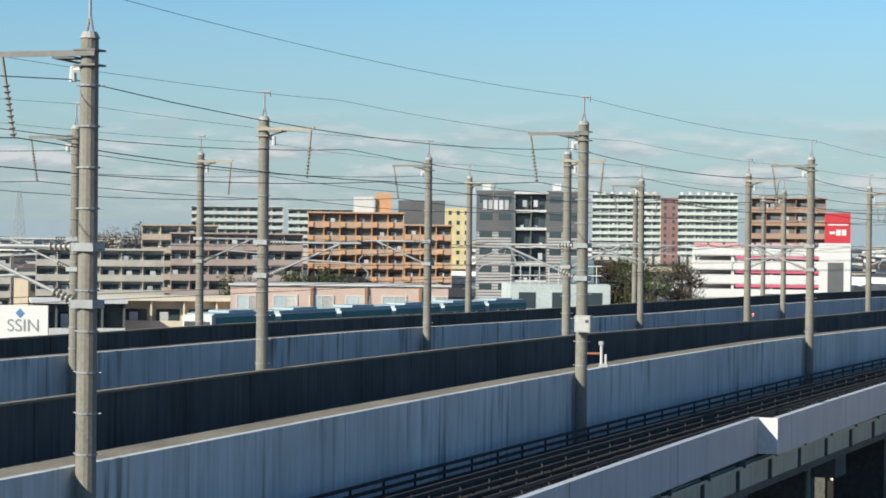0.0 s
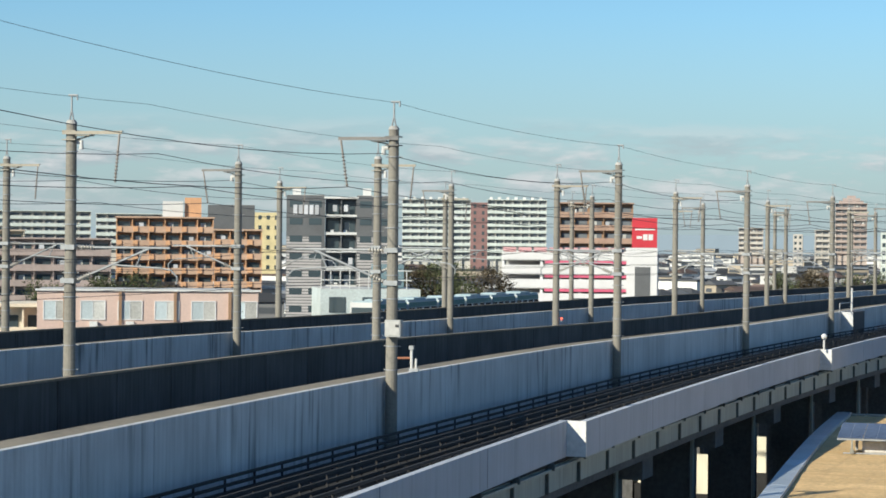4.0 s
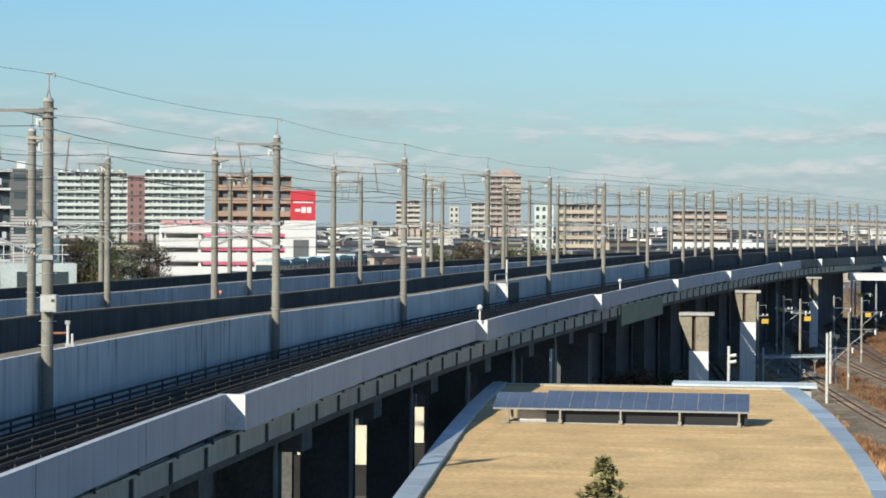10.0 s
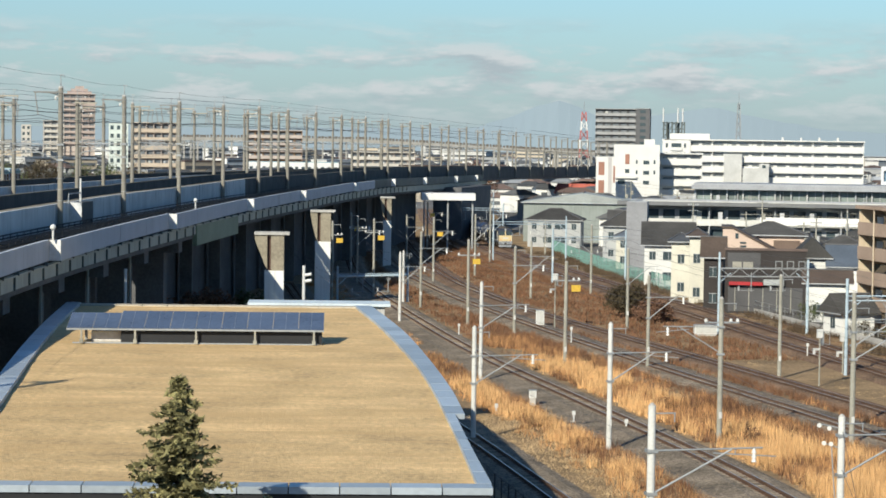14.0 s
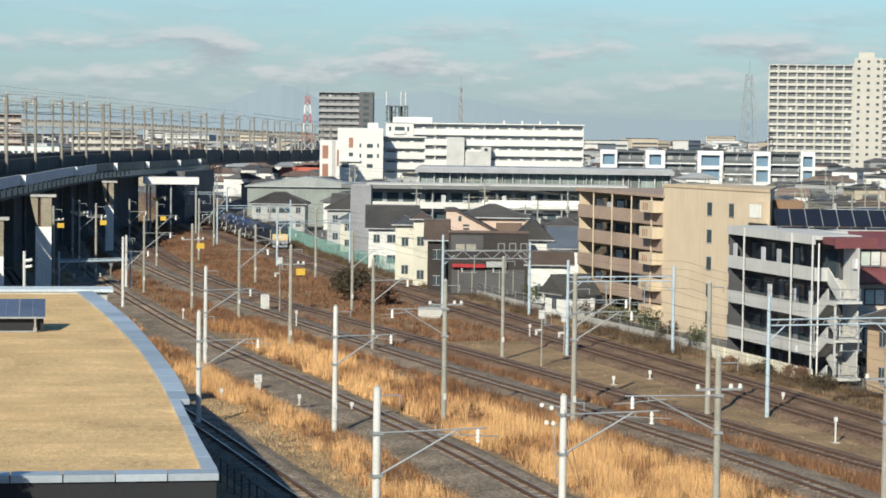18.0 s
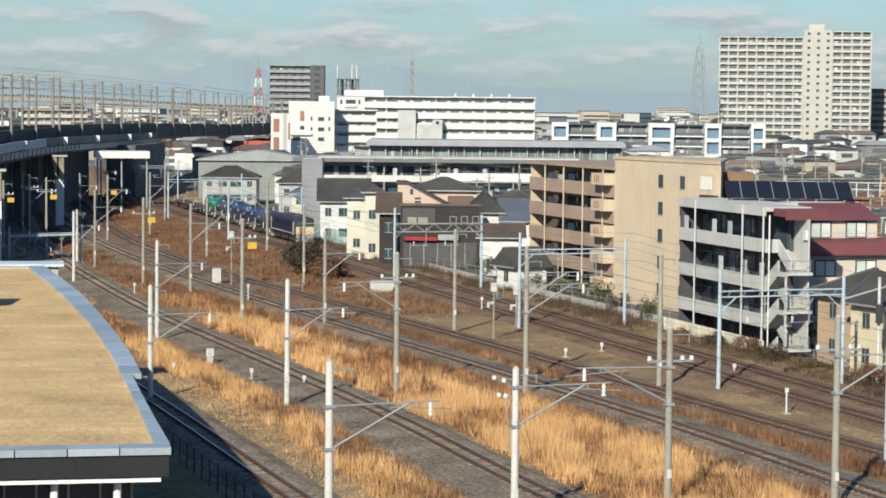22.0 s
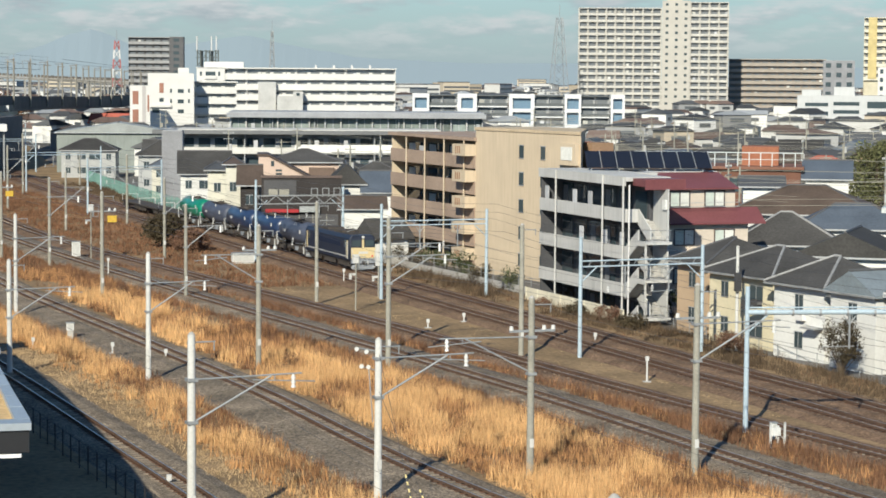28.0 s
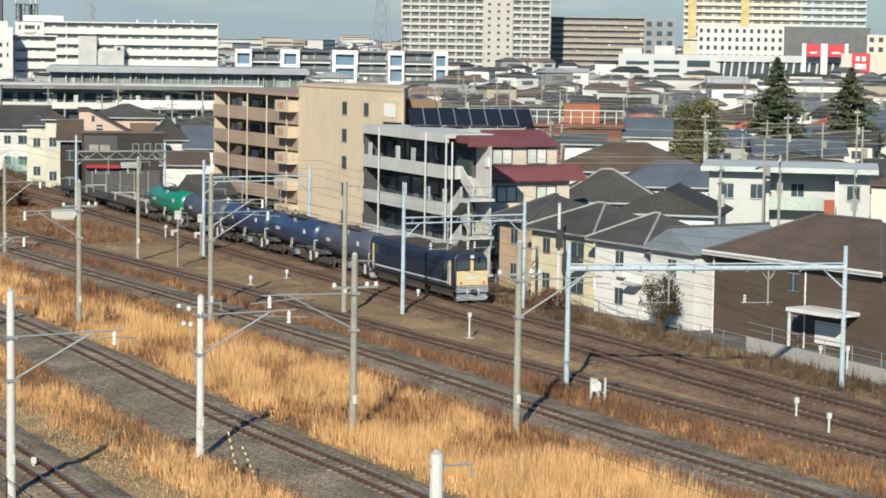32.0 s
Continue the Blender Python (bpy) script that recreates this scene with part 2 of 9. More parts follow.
def boxes(*specs):
    bm = bmesh.new()
    for s in specs:
        box(bm, *s)
    return bm


def tube(bm, a, b, r0, r1=None, n=8):
    a, b = Vector(a), Vector(b)
    r1 = r0 if r1 is None else r1
    d = (b - a)
    q = d.to_track_quat("Z", "Y").to_matrix()
    rings = []
    for c, r in ((a, r0), (b, r1)):
        rings.append([bm.verts.new(c + q @ Vector((r * math.cos(2 * math.pi * i / n), r * math.sin(2 * math.pi * i / n), 0))) for i in range(n)])
    for i in range(n):
        bm.faces.new((rings[0][i], rings[0][(i + 1) % n], rings[1][(i + 1) % n], rings[1][i]))
    bm.faces.new(rings[0][::-1])
    bm.faces.new(rings[1])


def tubes(*specs, n=8):
    bm = bmesh.new()
    for s in specs:
        tube(bm, *s, n=n)
    return bm


def polyprism(bm, pts, z0, z1):
    """An upright prism over a plan outline (counter-clockwise)."""
    lo = [bm.verts.new((x, y, z0)) for x, y in pts]
    hi = [bm.verts.new((x, y, z1)) for x, y in pts]
    n = len(pts)
    for i in range(n):
        bm.faces.new((lo[i], lo[(i + 1) % n], hi[(i + 1) % n], hi[i]))
    bm.faces.new(hi)
    bm.faces.new(lo[::-1])


def sweep(bm, section, frames, closed=True):
    """Carry an outline (n to the left of the way, height) along frames of (point, left normal)."""
    rings = [[bm.verts.new((p[0] + u[0] * n, p[1] + u[1] * n, p[2] + z)) for n, z in section] for p, u in frames]
    k = len(section)
    for a, b in zip(rings, rings[1:]):
        for i in range(k if closed else k - 1):
            j = (i + 1) % k
            bm.faces.new((a[i], a[j], b[j], b[i]))
    if closed:
        bm.faces.new(rings[0][::-1])
        bm.faces.new(rings[-1])


def cable(bm, pts, radii, n=3):
    """One continuous thin skin through points, with a radius at each."""
    rings = []
    for i, p in enumerate(pts):
        d = pts[min(i + 1, len(pts) - 1)] - pts[max(i - 1, 0)]
        q = d.to_track_quat("Z", "Y").to_matrix()
        rings.append([bm.verts.new(p + q @ Vector((radii[i] * math.cos(2 * math.pi * k / n), radii[i] * math.sin(2 * math.pi * k / n), 0))) for k in range(n)])
    for a, b in zip(rings, rings[1:]):
        for k in range(n):
            bm.faces.new((a[k], a[(k + 1) % n], b[(k + 1) % n], b[k]))


def slant_bar(x0, x1, lean, z0, z1):
    """An upright bar that leans sideways by the given run."""
    bm = bmesh.new()
    vs = [[bm.verts.new((x, yy, z)) for x, z in ((x0, z0), (x1, z0), (x1 + lean, z1), (x0 + lean, z1))] for yy in (-0.6, -0.08)]
    for i in range(4):
        bm.faces.new((vs[0][i], vs[0][(i + 1) % 4], vs[1][(i + 1) % 4], vs[1][i]))
    bm.faces.new(vs[0][::-1])
    bm.faces.new(vs[1])
    return bm


def ribbed(bm, p, q, r_core, r_rib, ribs, n=8):
    """A ribbed insulator between two points, one closed skin."""
    p, q = Vector(p), Vector(q)
    qm = (q - p).to_track_quat("Z", "Y").to_matrix()
    prof = [(0.0, r_core)]
    for i in range(ribs):
        f = (i + 0.25) / ribs
        prof += [(f, r_core), (f + 0.12 / ribs, r_rib), (f + 0.5 / ribs, r_core)]
    prof.append((1.0, r_core))
    rings = [[bm.verts.new(p.lerp(q, f) + qm @ Vector((r * math.cos(2 * math.pi * i / n), r * math.sin(2 * math.pi * i / n), 0))) for i in range(n)] for f, r in prof]
    for a, b in zip(rings, rings[1:]):
        for i in range(n):
            bm.faces.new((a[i], a[(i + 1) % n], b[(i + 1) % n], b[i]))
    bm.faces.new(rings[0][::-1])
    bm.faces.new(rings[-1])


def facing(p0, p1):
    return pose(p0[0], p0[1], 0, 0, 0, math.degrees(math.atan2(p1[1] - p0[1], p1[0] - p0[0])))


def curve_x(pts):
    """x as a smooth function of y through (x, y) pairs."""
    ys = np.array([p[1] for p in pts], float)
    xs = np.array([p[0] for p in pts], float)
    o = np.argsort(ys)
    ys, xs = ys[o], xs[o]
    sl = np.gradient(xs, ys)

    def fn(y):
        i = int(np.clip(np.searchsorted(ys, y) - 1, 0, len(ys) - 2))
        h = ys[i + 1] - ys[i]
        t = (y - ys[i]) / h
        if t < 0:
            return float(xs[0] + sl[0] * (y - ys[0]))
        if t > 1:
            return float(xs[-1] + sl[-1] * (y - ys[-1]))
        return float((2 * t**3 - 3 * t**2 + 1) * xs[i] + (t**3 - 2 * t**2 + t) * h * sl[i]
                     + (-2 * t**3 + 3 * t**2) * xs[i + 1] + (t**3 - t**2) * h * sl[i + 1])
    return fn


def frames_along(fn, y0, y1, step, z=0.0, shift=0.0):
    """Points and left normals along x = fn(y)."""
    out = []
    n = max(1, int(round((y1 - y0) / step)))
    for i in range(n + 1):
        y = y0 + (y1 - y0) * i / n
        dx = (fn(y + 0.5) - fn(y - 0.5))
        u = Vector((-1, dx, 0)).normalized()
        zz = z(y) if callable(z) else z
        out.append((Vector((fn(y), y, zz)) + u * shift, u))
    return out


# ------------------------------------------------------------ ground
raw_ground = raw("ground", [(-4500, -600, 0), (4500, -600, 0), (4500, 4800, 0), (-4500, 4800, 0)], [(0, 1, 2, 3)], CITY)
tagged(raw_ground, "grey town ground reaching to the horizon", "ground", kind="structure")

TRACKS = {
    "a": [(20.5, 62), (17.2, 92), (15.2, 110), (13.9, 120), (12.4, 132), (10.5, 147), (6.0, 180), (1.5, 220), (-3, 265), (-7, 320)],
    "b": [(33.5, 62), (30.2, 97.4), (28, 111), (24.5, 143), (20, 174), (14, 214), (9, 260), (4, 320), (2, 400), (3, 480)],
    "c": [(52, 62), (47.7, 93), (45.2, 110), (42, 135), (37.5, 162), (32, 191.5), (22.4, 247), (15, 300), (10, 360), (8.5, 430), (9, 500)],
    "d": [(63, 62), (56.5, 97), (53, 114), (49, 134), (46, 151), (42.5, 172), (38.5, 194), (31.5, 230), (24, 270), (18, 320), (15, 380), (14, 450), (15, 520)],
    "e": [(63.4, 62), (59.7, 100), (57.2, 124), (56.3, 134), (54.0, 153), (53.2, 161), (49.7, 194), (46.2, 226), (43.2, 259), (41.5, 277), (40.1, 290), (37.4, 317), (35.5, 336),
          (32.3, 375), (29.7, 410), (27.3, 446), (25.2, 485), (23.5, 560), (26, 680)],
}
TRACK = {k: curve_x(v) for k, v in TRACKS.items()}
TRACK["f"] = lambda y: TRACK["e"](y) + 3.9
# the edge of the railway land beside the two main tracks
SIDE = curve_x([(69.1, 62), (65.3, 100), (63.1, 122), (61.1, 143), (58.6, 172), (55.1, 205), (50.1, 240), (44.6, 286), (40.1, 335), (37.1, 392), (36.1, 467), (37.1, 560), (41.1, 680)])

yard_left = [(-2, 55), (-2, 120), (-14, 300), (-12, 420), (-2, 560)]
verts, faces = [], []
for i, y in enumerate(range(40, 641, 10)):
    xl = float(np.interp(y, [p[1] for p in yard_left], [p[0] for p in yard_left]))
    xr = SIDE(y) + 5.0
    for j in range(9):
        verts.append((xl + (xr - xl) * j / 8, y, 0.03))
    if i:
        for j in range(8):
            a = (i - 1) * 9 + j
            faces.append((a, a + 1, a + 10, a + 9))
yard = raw("rail_yard", verts, faces, YARD)
tagged(yard, "brown bare soil of the railway yard", "ground", kind="structure")


STAIN = mat("rust_stained_ballast", (0.135, 0.070, 0.040), 0.95, vary=0.3, scale=1.5, stones=0.4)


def build_track(key, y0, y1, ballast, wl=2.4, wr=2.4):
    fn = TRACK[key]
    fr = frames_along(fn, y0, y1, 5.0)
    t = thing("railway_track", Matrix(), "narrow-gauge railway track with rusty rails on stone ballast", "railway track", "yard tracks", "structure")
    bm = bmesh.new()
    sweep(bm, [(wl, 0.02), (1.6, 0.26), (-1.6, 0.26), (-wr, 0.02)], fr)
    part("ballast", bm, ballast, t)
    for off in (0.5335, -0.5335):
        bm = bmesh.new()
        sb = 0.47 if key in "ef" else 0.40 if key == "d" else 0.27
        sweep(bm, [(off + sb, 0.262), (off + sb - 0.05, 0.285), (off - sb + 0.05, 0.285), (off - sb, 0.262)], fr)
        part("rust_band", bm, STAIN, t, "rust-stained stones along the rail")
        bm = bmesh.new()
        sweep(bm, [(off + 0.06, 0.24), (off + 0.033, 0.40), (off - 0.033, 0.40), (off - 0.06, 0.24)], fr)
        part("rail", bm, RAIL, t)
        bm = bmesh.new()
        sweep(bm, [(off + 0.03, 0.398), (off + 0.03, 0.412), (off - 0.03, 0.412), (off - 0.03, 0.398)], fr)
        part("rail_head", bm, RAILTOP, t, "worn shiny rail head")
    verts, faces = [], []
    for p, u in frames_along(fn, y0, min(y1, 330), 0.7):
        f = Vector((u.y, -u.x, 0))
        k = len(verts)
        for dz in (0.2, 0.285):
            for a, b in ((-1.0, -.11), (1.0, -.11), (1.0, .11), (-1.0, .11)):
                q = p + u * a + f * b
                verts.append((q.x, q.y, dz))
        faces += [(k + 4, k + 5, k + 6, k + 7), (k, k + 1, k + 5, k + 4), (k + 1, k + 2, k + 6, k + 5), (k + 2, k + 3, k + 7, k + 6), (k + 3, k, k + 4, k + 7)]
    s = raw("sleepers", verts, faces, SLEEPER, t)
    s["kind"] = "stuff"
    return t


build_track("a", 45, 320, BALLAST_GREY, 2.6, 2.6)
build_track("b", 45, 480, BALLAST_GREY, 4.4, 2.3)
build_track("c", 45, 500, BALLAST_GREY, 2.6, 3.2)
build_track("d", 45, 520, BALLAST)
build_track("e", 45, 680, BALLAST)
build_track("f", 45, 680, BALLAST)

# ------------------------------------------------------------ the two high viaducts
STATIONS = [6, 42.35, 80, 116, 149, 181, 214, 245, 273, 298, 320, 343, 369, 395, 420, 446, 471, 496, 522, 548, 574, 600]
STATIONS_Q = [38, 75, 108.6, 139, 168, 200, 236, 264, 290, 313, 336, 362, 388, 413, 439, 464, 489, 515, 541, 567, 593]
STATIONS2 = [45, 80, 115, 150, 183, 215, 241, 272, 298, 322, 347, 372, 398, 424, 450, 476, 502, 528, 554, 580, 606]
STATIONS_S = [45, 74, 108, 144, 176, 207, 235, 266, 292, 316, 341, 366, 392]
# pole line of the near viaduct, and near wall of the second one
VX = curve_x([(-22.6, -40), (-23.6, 6), (-24.9, 42), (-26.0, 80), (-25.3, 116), (-23.8, 149), (-22.1, 181), (-20.2, 214), (-17.2, 245), (-13.9, 273), (-10.5, 298), (-7.2, 320), (-3.5, 343), (0.4, 369),
              (4.6, 395), (9.1, 420), (14.0, 446), (18.9, 471), (24.0, 496), (29.4, 522), (35.0, 548), (40.8, 574), (47, 600), (70, 700), (105, 850), (166, 1100), (275, 1500)])
V2X = curve_x([(-46, -40), (-48.6, 40), (-47.8, 88), (-46.8, 112), (-45.2, 145), (-43.2, 175), (-39.8, 209), (-35.6, 236), (-29.8, 266), (-22.4, 298), (-12.5, 340), (-3.5, 375), (9.0, 430), (30.4, 535), (56, 650), (78, 745), (150, 1060), (262, 1480)])


def rise(y):
    """The decks dip a little in the middle of the view."""
    near = -0.35 * min(1, max(0, (y - 110) / 45)) * min(1, max(0, (310 - y) / 60))
    return near + float(np.interp(y, [300, 360, 420, 500, 590, 750, 1000, 1480], [0, -0.2, -0.3, -0.77, -1.35, -3.2, -4.5, -5.5]))


def spaced(fn, y0, y1, step, shift):
    """Frames along a line, moved to the left by shift(y)."""
    return [(p + u * shift(p.y), u) for p, u in frames_along(fn, y0, y1, step, z=rise)]


def high_viaduct(fn, n0, width, y_dark, label):
    """A railway viaduct to the left of the line fn; width(y) from wall to wall, dark near wall beyond y_dark."""
    v = thing("railway_viaduct", Matrix(), label, "viaduct", "high viaducts", "structure")
    near, far = (lambda y: n0), (lambda y: n0 + width(y))
    fr = spaced(fn, -40, 1480, 10, near)
    fr2 = spaced(fn, -40, 1480, 10, far)
    bm = bmesh.new()
    rings = []
    for (p, u), (q, w) in zip(fr, fr2):
        a, b = p + u * 0.2, q - w * 0.2
        rings.append([bm.verts.new((c.x, c.y, c.z + z)) for c, z in ((a, 12.2), (a, 13.6), (b, 13.6), (b, 12.2))])
    for a, b in zip(rings, rings[1:]):
        for k in range(4):
            bm.faces.new((a[k], a[(k + 1) % 4], b[(k + 1) % 4], b[k]))
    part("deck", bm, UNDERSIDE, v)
    wall = [(0, 12.6), (0, 15.62), (0.22, 15.62), (0.22, 12.6)]
    # cast panels with open joints along the stretch that lies nearest, one long wall before and beyond
    ya, yb = 28.0, 178.0
    for a, b in ((-40, ya), (yb, y_dark)):
        bm = bmesh.new()
        sweep(bm, wall, spaced(fn, a, b, 10, near))
        part("near_wall", bm, CONCRETE, v, "pale concrete parapet wall with dark streaks")
    for y in np.arange(ya, yb, 5.0):
        bm = bmesh.new()
        sweep(bm, wall, spaced(fn, y + 0.018, y + 4.982, 4.964, near))
        part("wall_panel", bm, CONCRETE, v)
    bm = bmesh.new()
    sweep(bm, [(0.05, 12.6), (0.05, 15.58), (0.21, 15.58), (0.21, 12.6)], spaced(fn, ya, yb, 10, near))
    part("joint_backing", bm, DARKWALL, v, "dark filler in the panel joints")
    bm = bmesh.new()
    sweep(bm, wall, spaced(fn, y_dark, 1480, 10, near))
    part("near_wall", bm, DARKWALL, v, "dark sound-absorbing wall on the far bend")
    bm = bmesh.new()
    sweep(bm, [(0.22, 15.3), (0.22, 15.55), (1.5, 15.55), (1.5, 15.3)], fr)
    part("walkway", bm, CAP, v, "dusty brown walkway slab behind the parapet")
    bm = bmesh.new()
    for a, b in ((-40, ya), (yb, 1480)):
        bm = bmesh.new()
        sweep(bm, [(-0.22, 12.6), (-0.22, 15.62), (0, 15.62), (0, 12.6)], spaced(fn, a, b, 10, far))
        part("far_wall", bm, DARKWALL, v, "dark sound-absorbing parapet wall")
    for y in np.arange(ya, yb, 5.0):
        bm = bmesh.new()
        sweep(bm, [(-0.22, 12.6), (-0.22, 15.62), (0, 15.62), (0, 12.6)], spaced(fn, y + 0.03, y + 4.97, 4.94, far))
        part("sound_panel", bm, DARKWALL, v)
    bm = bmesh.new()
    sweep(bm, [(-0.28, 15.62), (-0.28, 15.70), (0.04, 15.70), (0.04, 15.62)], fr2)
    part("wall_cap", bm, CAP, v)
    # columns under the deck
    for y in np.arange(24, 430, 18.0):
        p, u = frames_along(fn, y, y + 1, 1)[0]
        for n in (n0 + 1.2, n0 + width(y) - 1.2):
            if y > 370 and n > n0 + 2:
                continue
            c = p + u * n
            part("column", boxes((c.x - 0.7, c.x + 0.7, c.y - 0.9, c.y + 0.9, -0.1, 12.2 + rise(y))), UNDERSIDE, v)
    return v


def shade_fill(n0, n1, y0, y1):
    """Added dark solid under the deck; it stands in for the shade there."""
    t = thing("under_viaduct_rooms", Matrix(), "added dark block standing in for the shade under the viaduct", "wall", kind="structure")
    bm = bmesh.new()
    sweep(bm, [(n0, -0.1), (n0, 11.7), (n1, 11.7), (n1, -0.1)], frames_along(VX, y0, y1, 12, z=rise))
    part("wall", bm, mat("shade_dark_fill", (0.11, 0.112, 0.118), 0.85, vary=0.2), t)


def width_near(y):
    return 10.1 - 1.6 * min(1, max(0, (y - 110) / 80))


shade_fill(2.6, 8.0, 240, 470)
shade_fill(-7.0, -1.0, 470, 514)
# pale cross walls of the store bays under the near viaduct
t = thing("bay_walls", Matrix(), "pale cream cross walls of bays under the viaduct", "wall", kind="structure")
BAYW = mat("pale_cream_bay_wall", (0.66, 0.62, 0.50), 0.85, vary=0.08, streak=0.2)
for y, bearing, low in ((150, 11.6, 4.55), (165, 10.26, 2.3), (182, 8.94, 2.3), (200, 7.88, 1.5), (219, 6.9, 1.5)):
    x = -y * math.tan(radians(bearing))
    part("bay_wall", boxes((x - 1.9, x + 1.3, y, y + 0.25, low, 5.2)), BAYW, t)
    # black sheet added below each wall, where the bay is only shade
    part("bay_kerb", boxes((x - 2.4, x + 1.9, y - 0.3, y + 0.4, -0.05, low)), mat("shade_black_sheet", (0.025, 0.025, 0.026), 0.9), t, "added dark sheet where the bay lies in shade")
high_viaduct(VX, 0.3, width_near, 290, "long concrete railway viaduct with pale near wall and dark far wall")
high_viaduct(V2X, 0.0, lambda y: 9.5 - 0.8 * min(1, max(0, (y - 200) / 100)), 330, "second concrete railway viaduct beyond the first, pale and dark walls")

# ------------------------------------------------------------ the lower guideway in front
GZ = 13.0
EDGE = curve_x([(-17.9, -38), (-18.1, 2), (-18.8, 41), (-19.2, 83), (-17.9, 145), (-14.0, 201), (-9.3, 253), (-4.0, 298), (3.2, 356), (10.2, 401), (18.2, 445), (26.5, 490), (33.4, 535), (38, 570), (41, 600), (44, 640)])


def GX(y):
    return EDGE(y) - 8.15


def gdip(y):
    """The guideway falls slowly beyond the bend."""
    return float(np.interp(y, [390, 510, 600], [0, -1.0, -1.7]))


low = thing("guideway", Matrix(), "lower concrete guideway with steel side rails and pale parapet", "viaduct", kind="structure")
verts, faces = [], []
for i, y in enumerate(range(-38, 545, 8)):
    a, b = VX(y) + 0.0, max(EDGE(y) - 0.75, VX(y) + 1.0)
    gz = GZ + gdip(y)
    verts += [(a, y, gz), (b, y, gz), (a, y, gz - 0.5), (b, y, gz - 0.5)]
    if i:
        k = 4 * i
        faces += [(k - 4, k - 3, k + 1, k), (k - 2, k + 2, k + 3, k - 1), (k - 3, k - 1, k + 3, k + 1)]
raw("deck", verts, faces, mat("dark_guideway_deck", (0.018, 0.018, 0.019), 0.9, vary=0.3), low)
fr = frames_along(GX, -40, 560, 10, z=gdip)
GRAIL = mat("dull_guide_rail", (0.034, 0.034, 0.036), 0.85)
for n in (-6.55, -4.75, -4.25, -2.45):
    for h in (0.3, 0.52, 0.75):
        bm = bmesh.new()
        sweep(bm, [(n - 0.04, GZ + h), (n - 0.04, GZ + h + 0.09), (n + 0.04, GZ + h + 0.09), (n + 0.04, GZ + h)], fr)
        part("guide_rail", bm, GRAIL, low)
    bm = bmesh.new()
    for p, u in frames_along(GX, 20, 262, 2.4):
        c = p + u * n
        box(bm, c.x - 0.03, c.x + 0.03, c.y - 0.025, c.y + 0.025, GZ - 0.01, GZ + 0.8)
    rp_ = part("rail_posts", bm, GRAIL, low)
    rp_["kind"] = "stuff"
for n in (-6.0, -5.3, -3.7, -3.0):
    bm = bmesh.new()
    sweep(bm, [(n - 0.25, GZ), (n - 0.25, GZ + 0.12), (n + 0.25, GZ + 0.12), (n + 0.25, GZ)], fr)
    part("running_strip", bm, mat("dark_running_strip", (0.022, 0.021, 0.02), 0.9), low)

# parapet spans: each starts proud of the last one
GREYGREEN = mat("dark_grey_green", (0.10, 0.115, 0.11), 0.7, vary=0.2)
JOGS = [-38, 10, 46, 83, 147, 200, 253, 297, 356, 401, 440, 485, 530, 575]
for ya, yb in zip(JOGS, JOGS[1:]):
    bm = bmesh.new()
    fr = frames_along(GX, ya, yb, (yb - ya) / 6, z=gdip)
    k = len(fr) - 1
    rings = [(p + u * (0.75 * i / k), u) for i, (p, u) in enumerate(fr)]
    prof = [(-8.15, GZ - 0.35), (-8.15, GZ + 1.0), (-7.9, GZ + 1.0), (-7.9, GZ - 0.35)]
    cut_at = k if yb < 380 else (3 if ya < 380 else 0)
    if cut_at:
        sweep(bm, prof, rings[:cut_at + 1])
        part("parapet", bm, PARAPET, low, "pale grey painted parapet panel")
        # narrow cover strips on the panel joints
        bm = bmesh.new()
        for p, u in frames_along(GX, ya, yb, 12.0, z=gdip)[1:-1]:
            f = (p.y - ya) / (yb - ya)
            q = p + u * (0.75 * f - 8.15)
            if p.y < 380:
                box(bm, q.x - 0.012, q.x + 0.012, q.y - 0.02, q.y + 0.02, GZ - 0.3, GZ + 0.99)
        if bm.verts:
            part("cover_strip", bm, mat("grey_cover_strip", (0.26, 0.28, 0.31), 0.8), low, "grey joint strips")
        else:
            bm.free()
        bm = bmesh.new()
    # beyond about y = 380 the panels are a darker grey-green
    if cut_at < k:
        sweep(bm, prof, rings[cut_at:])
        part("parapet", bm, GREYGREEN, low, "dark grey-green parapet panel")
    # brighter than the parapet: the sun on the end face is in the colour
    bm = bmesh.new()
    sweep(bm, [(-8.145, GZ - 0.345), (-8.145, GZ + 0.995), (-7.1, GZ + 0.995), (-7.1, GZ - 0.345)], frames_along(GX, ya - 0.2, ya - 0.004, 0.196, z=gdip))
    part("end_panel", bm, mat("sunlit_end_white", (0.66, 0.66, 0.65), 0.7), low, "end face of the parapet span, coloured bright as if sunlit")
    bm = bmesh.new()
    sweep(bm, [(-7.3, GZ - 1.5), (-7.3, GZ - 0.5), (-7.06, GZ - 0.5), (-7.06, GZ - 1.5)], fr)
    part("girder", bm, GIRDER_GREY, low)

# ------------------------------------------------------------ poles and wires of the high viaducts
def far_arm(t, s):
    part("cantilever", tubes(((0.2 * s, 0, 20.35), (3.9 * s, 0, 20.35), 0.05), ((0.2 * s, 0, 19.2), (3.1 * s, 0, 20.32), 0.05), n=5), STEEL, t, "galvanised tube cantilever")
    return t


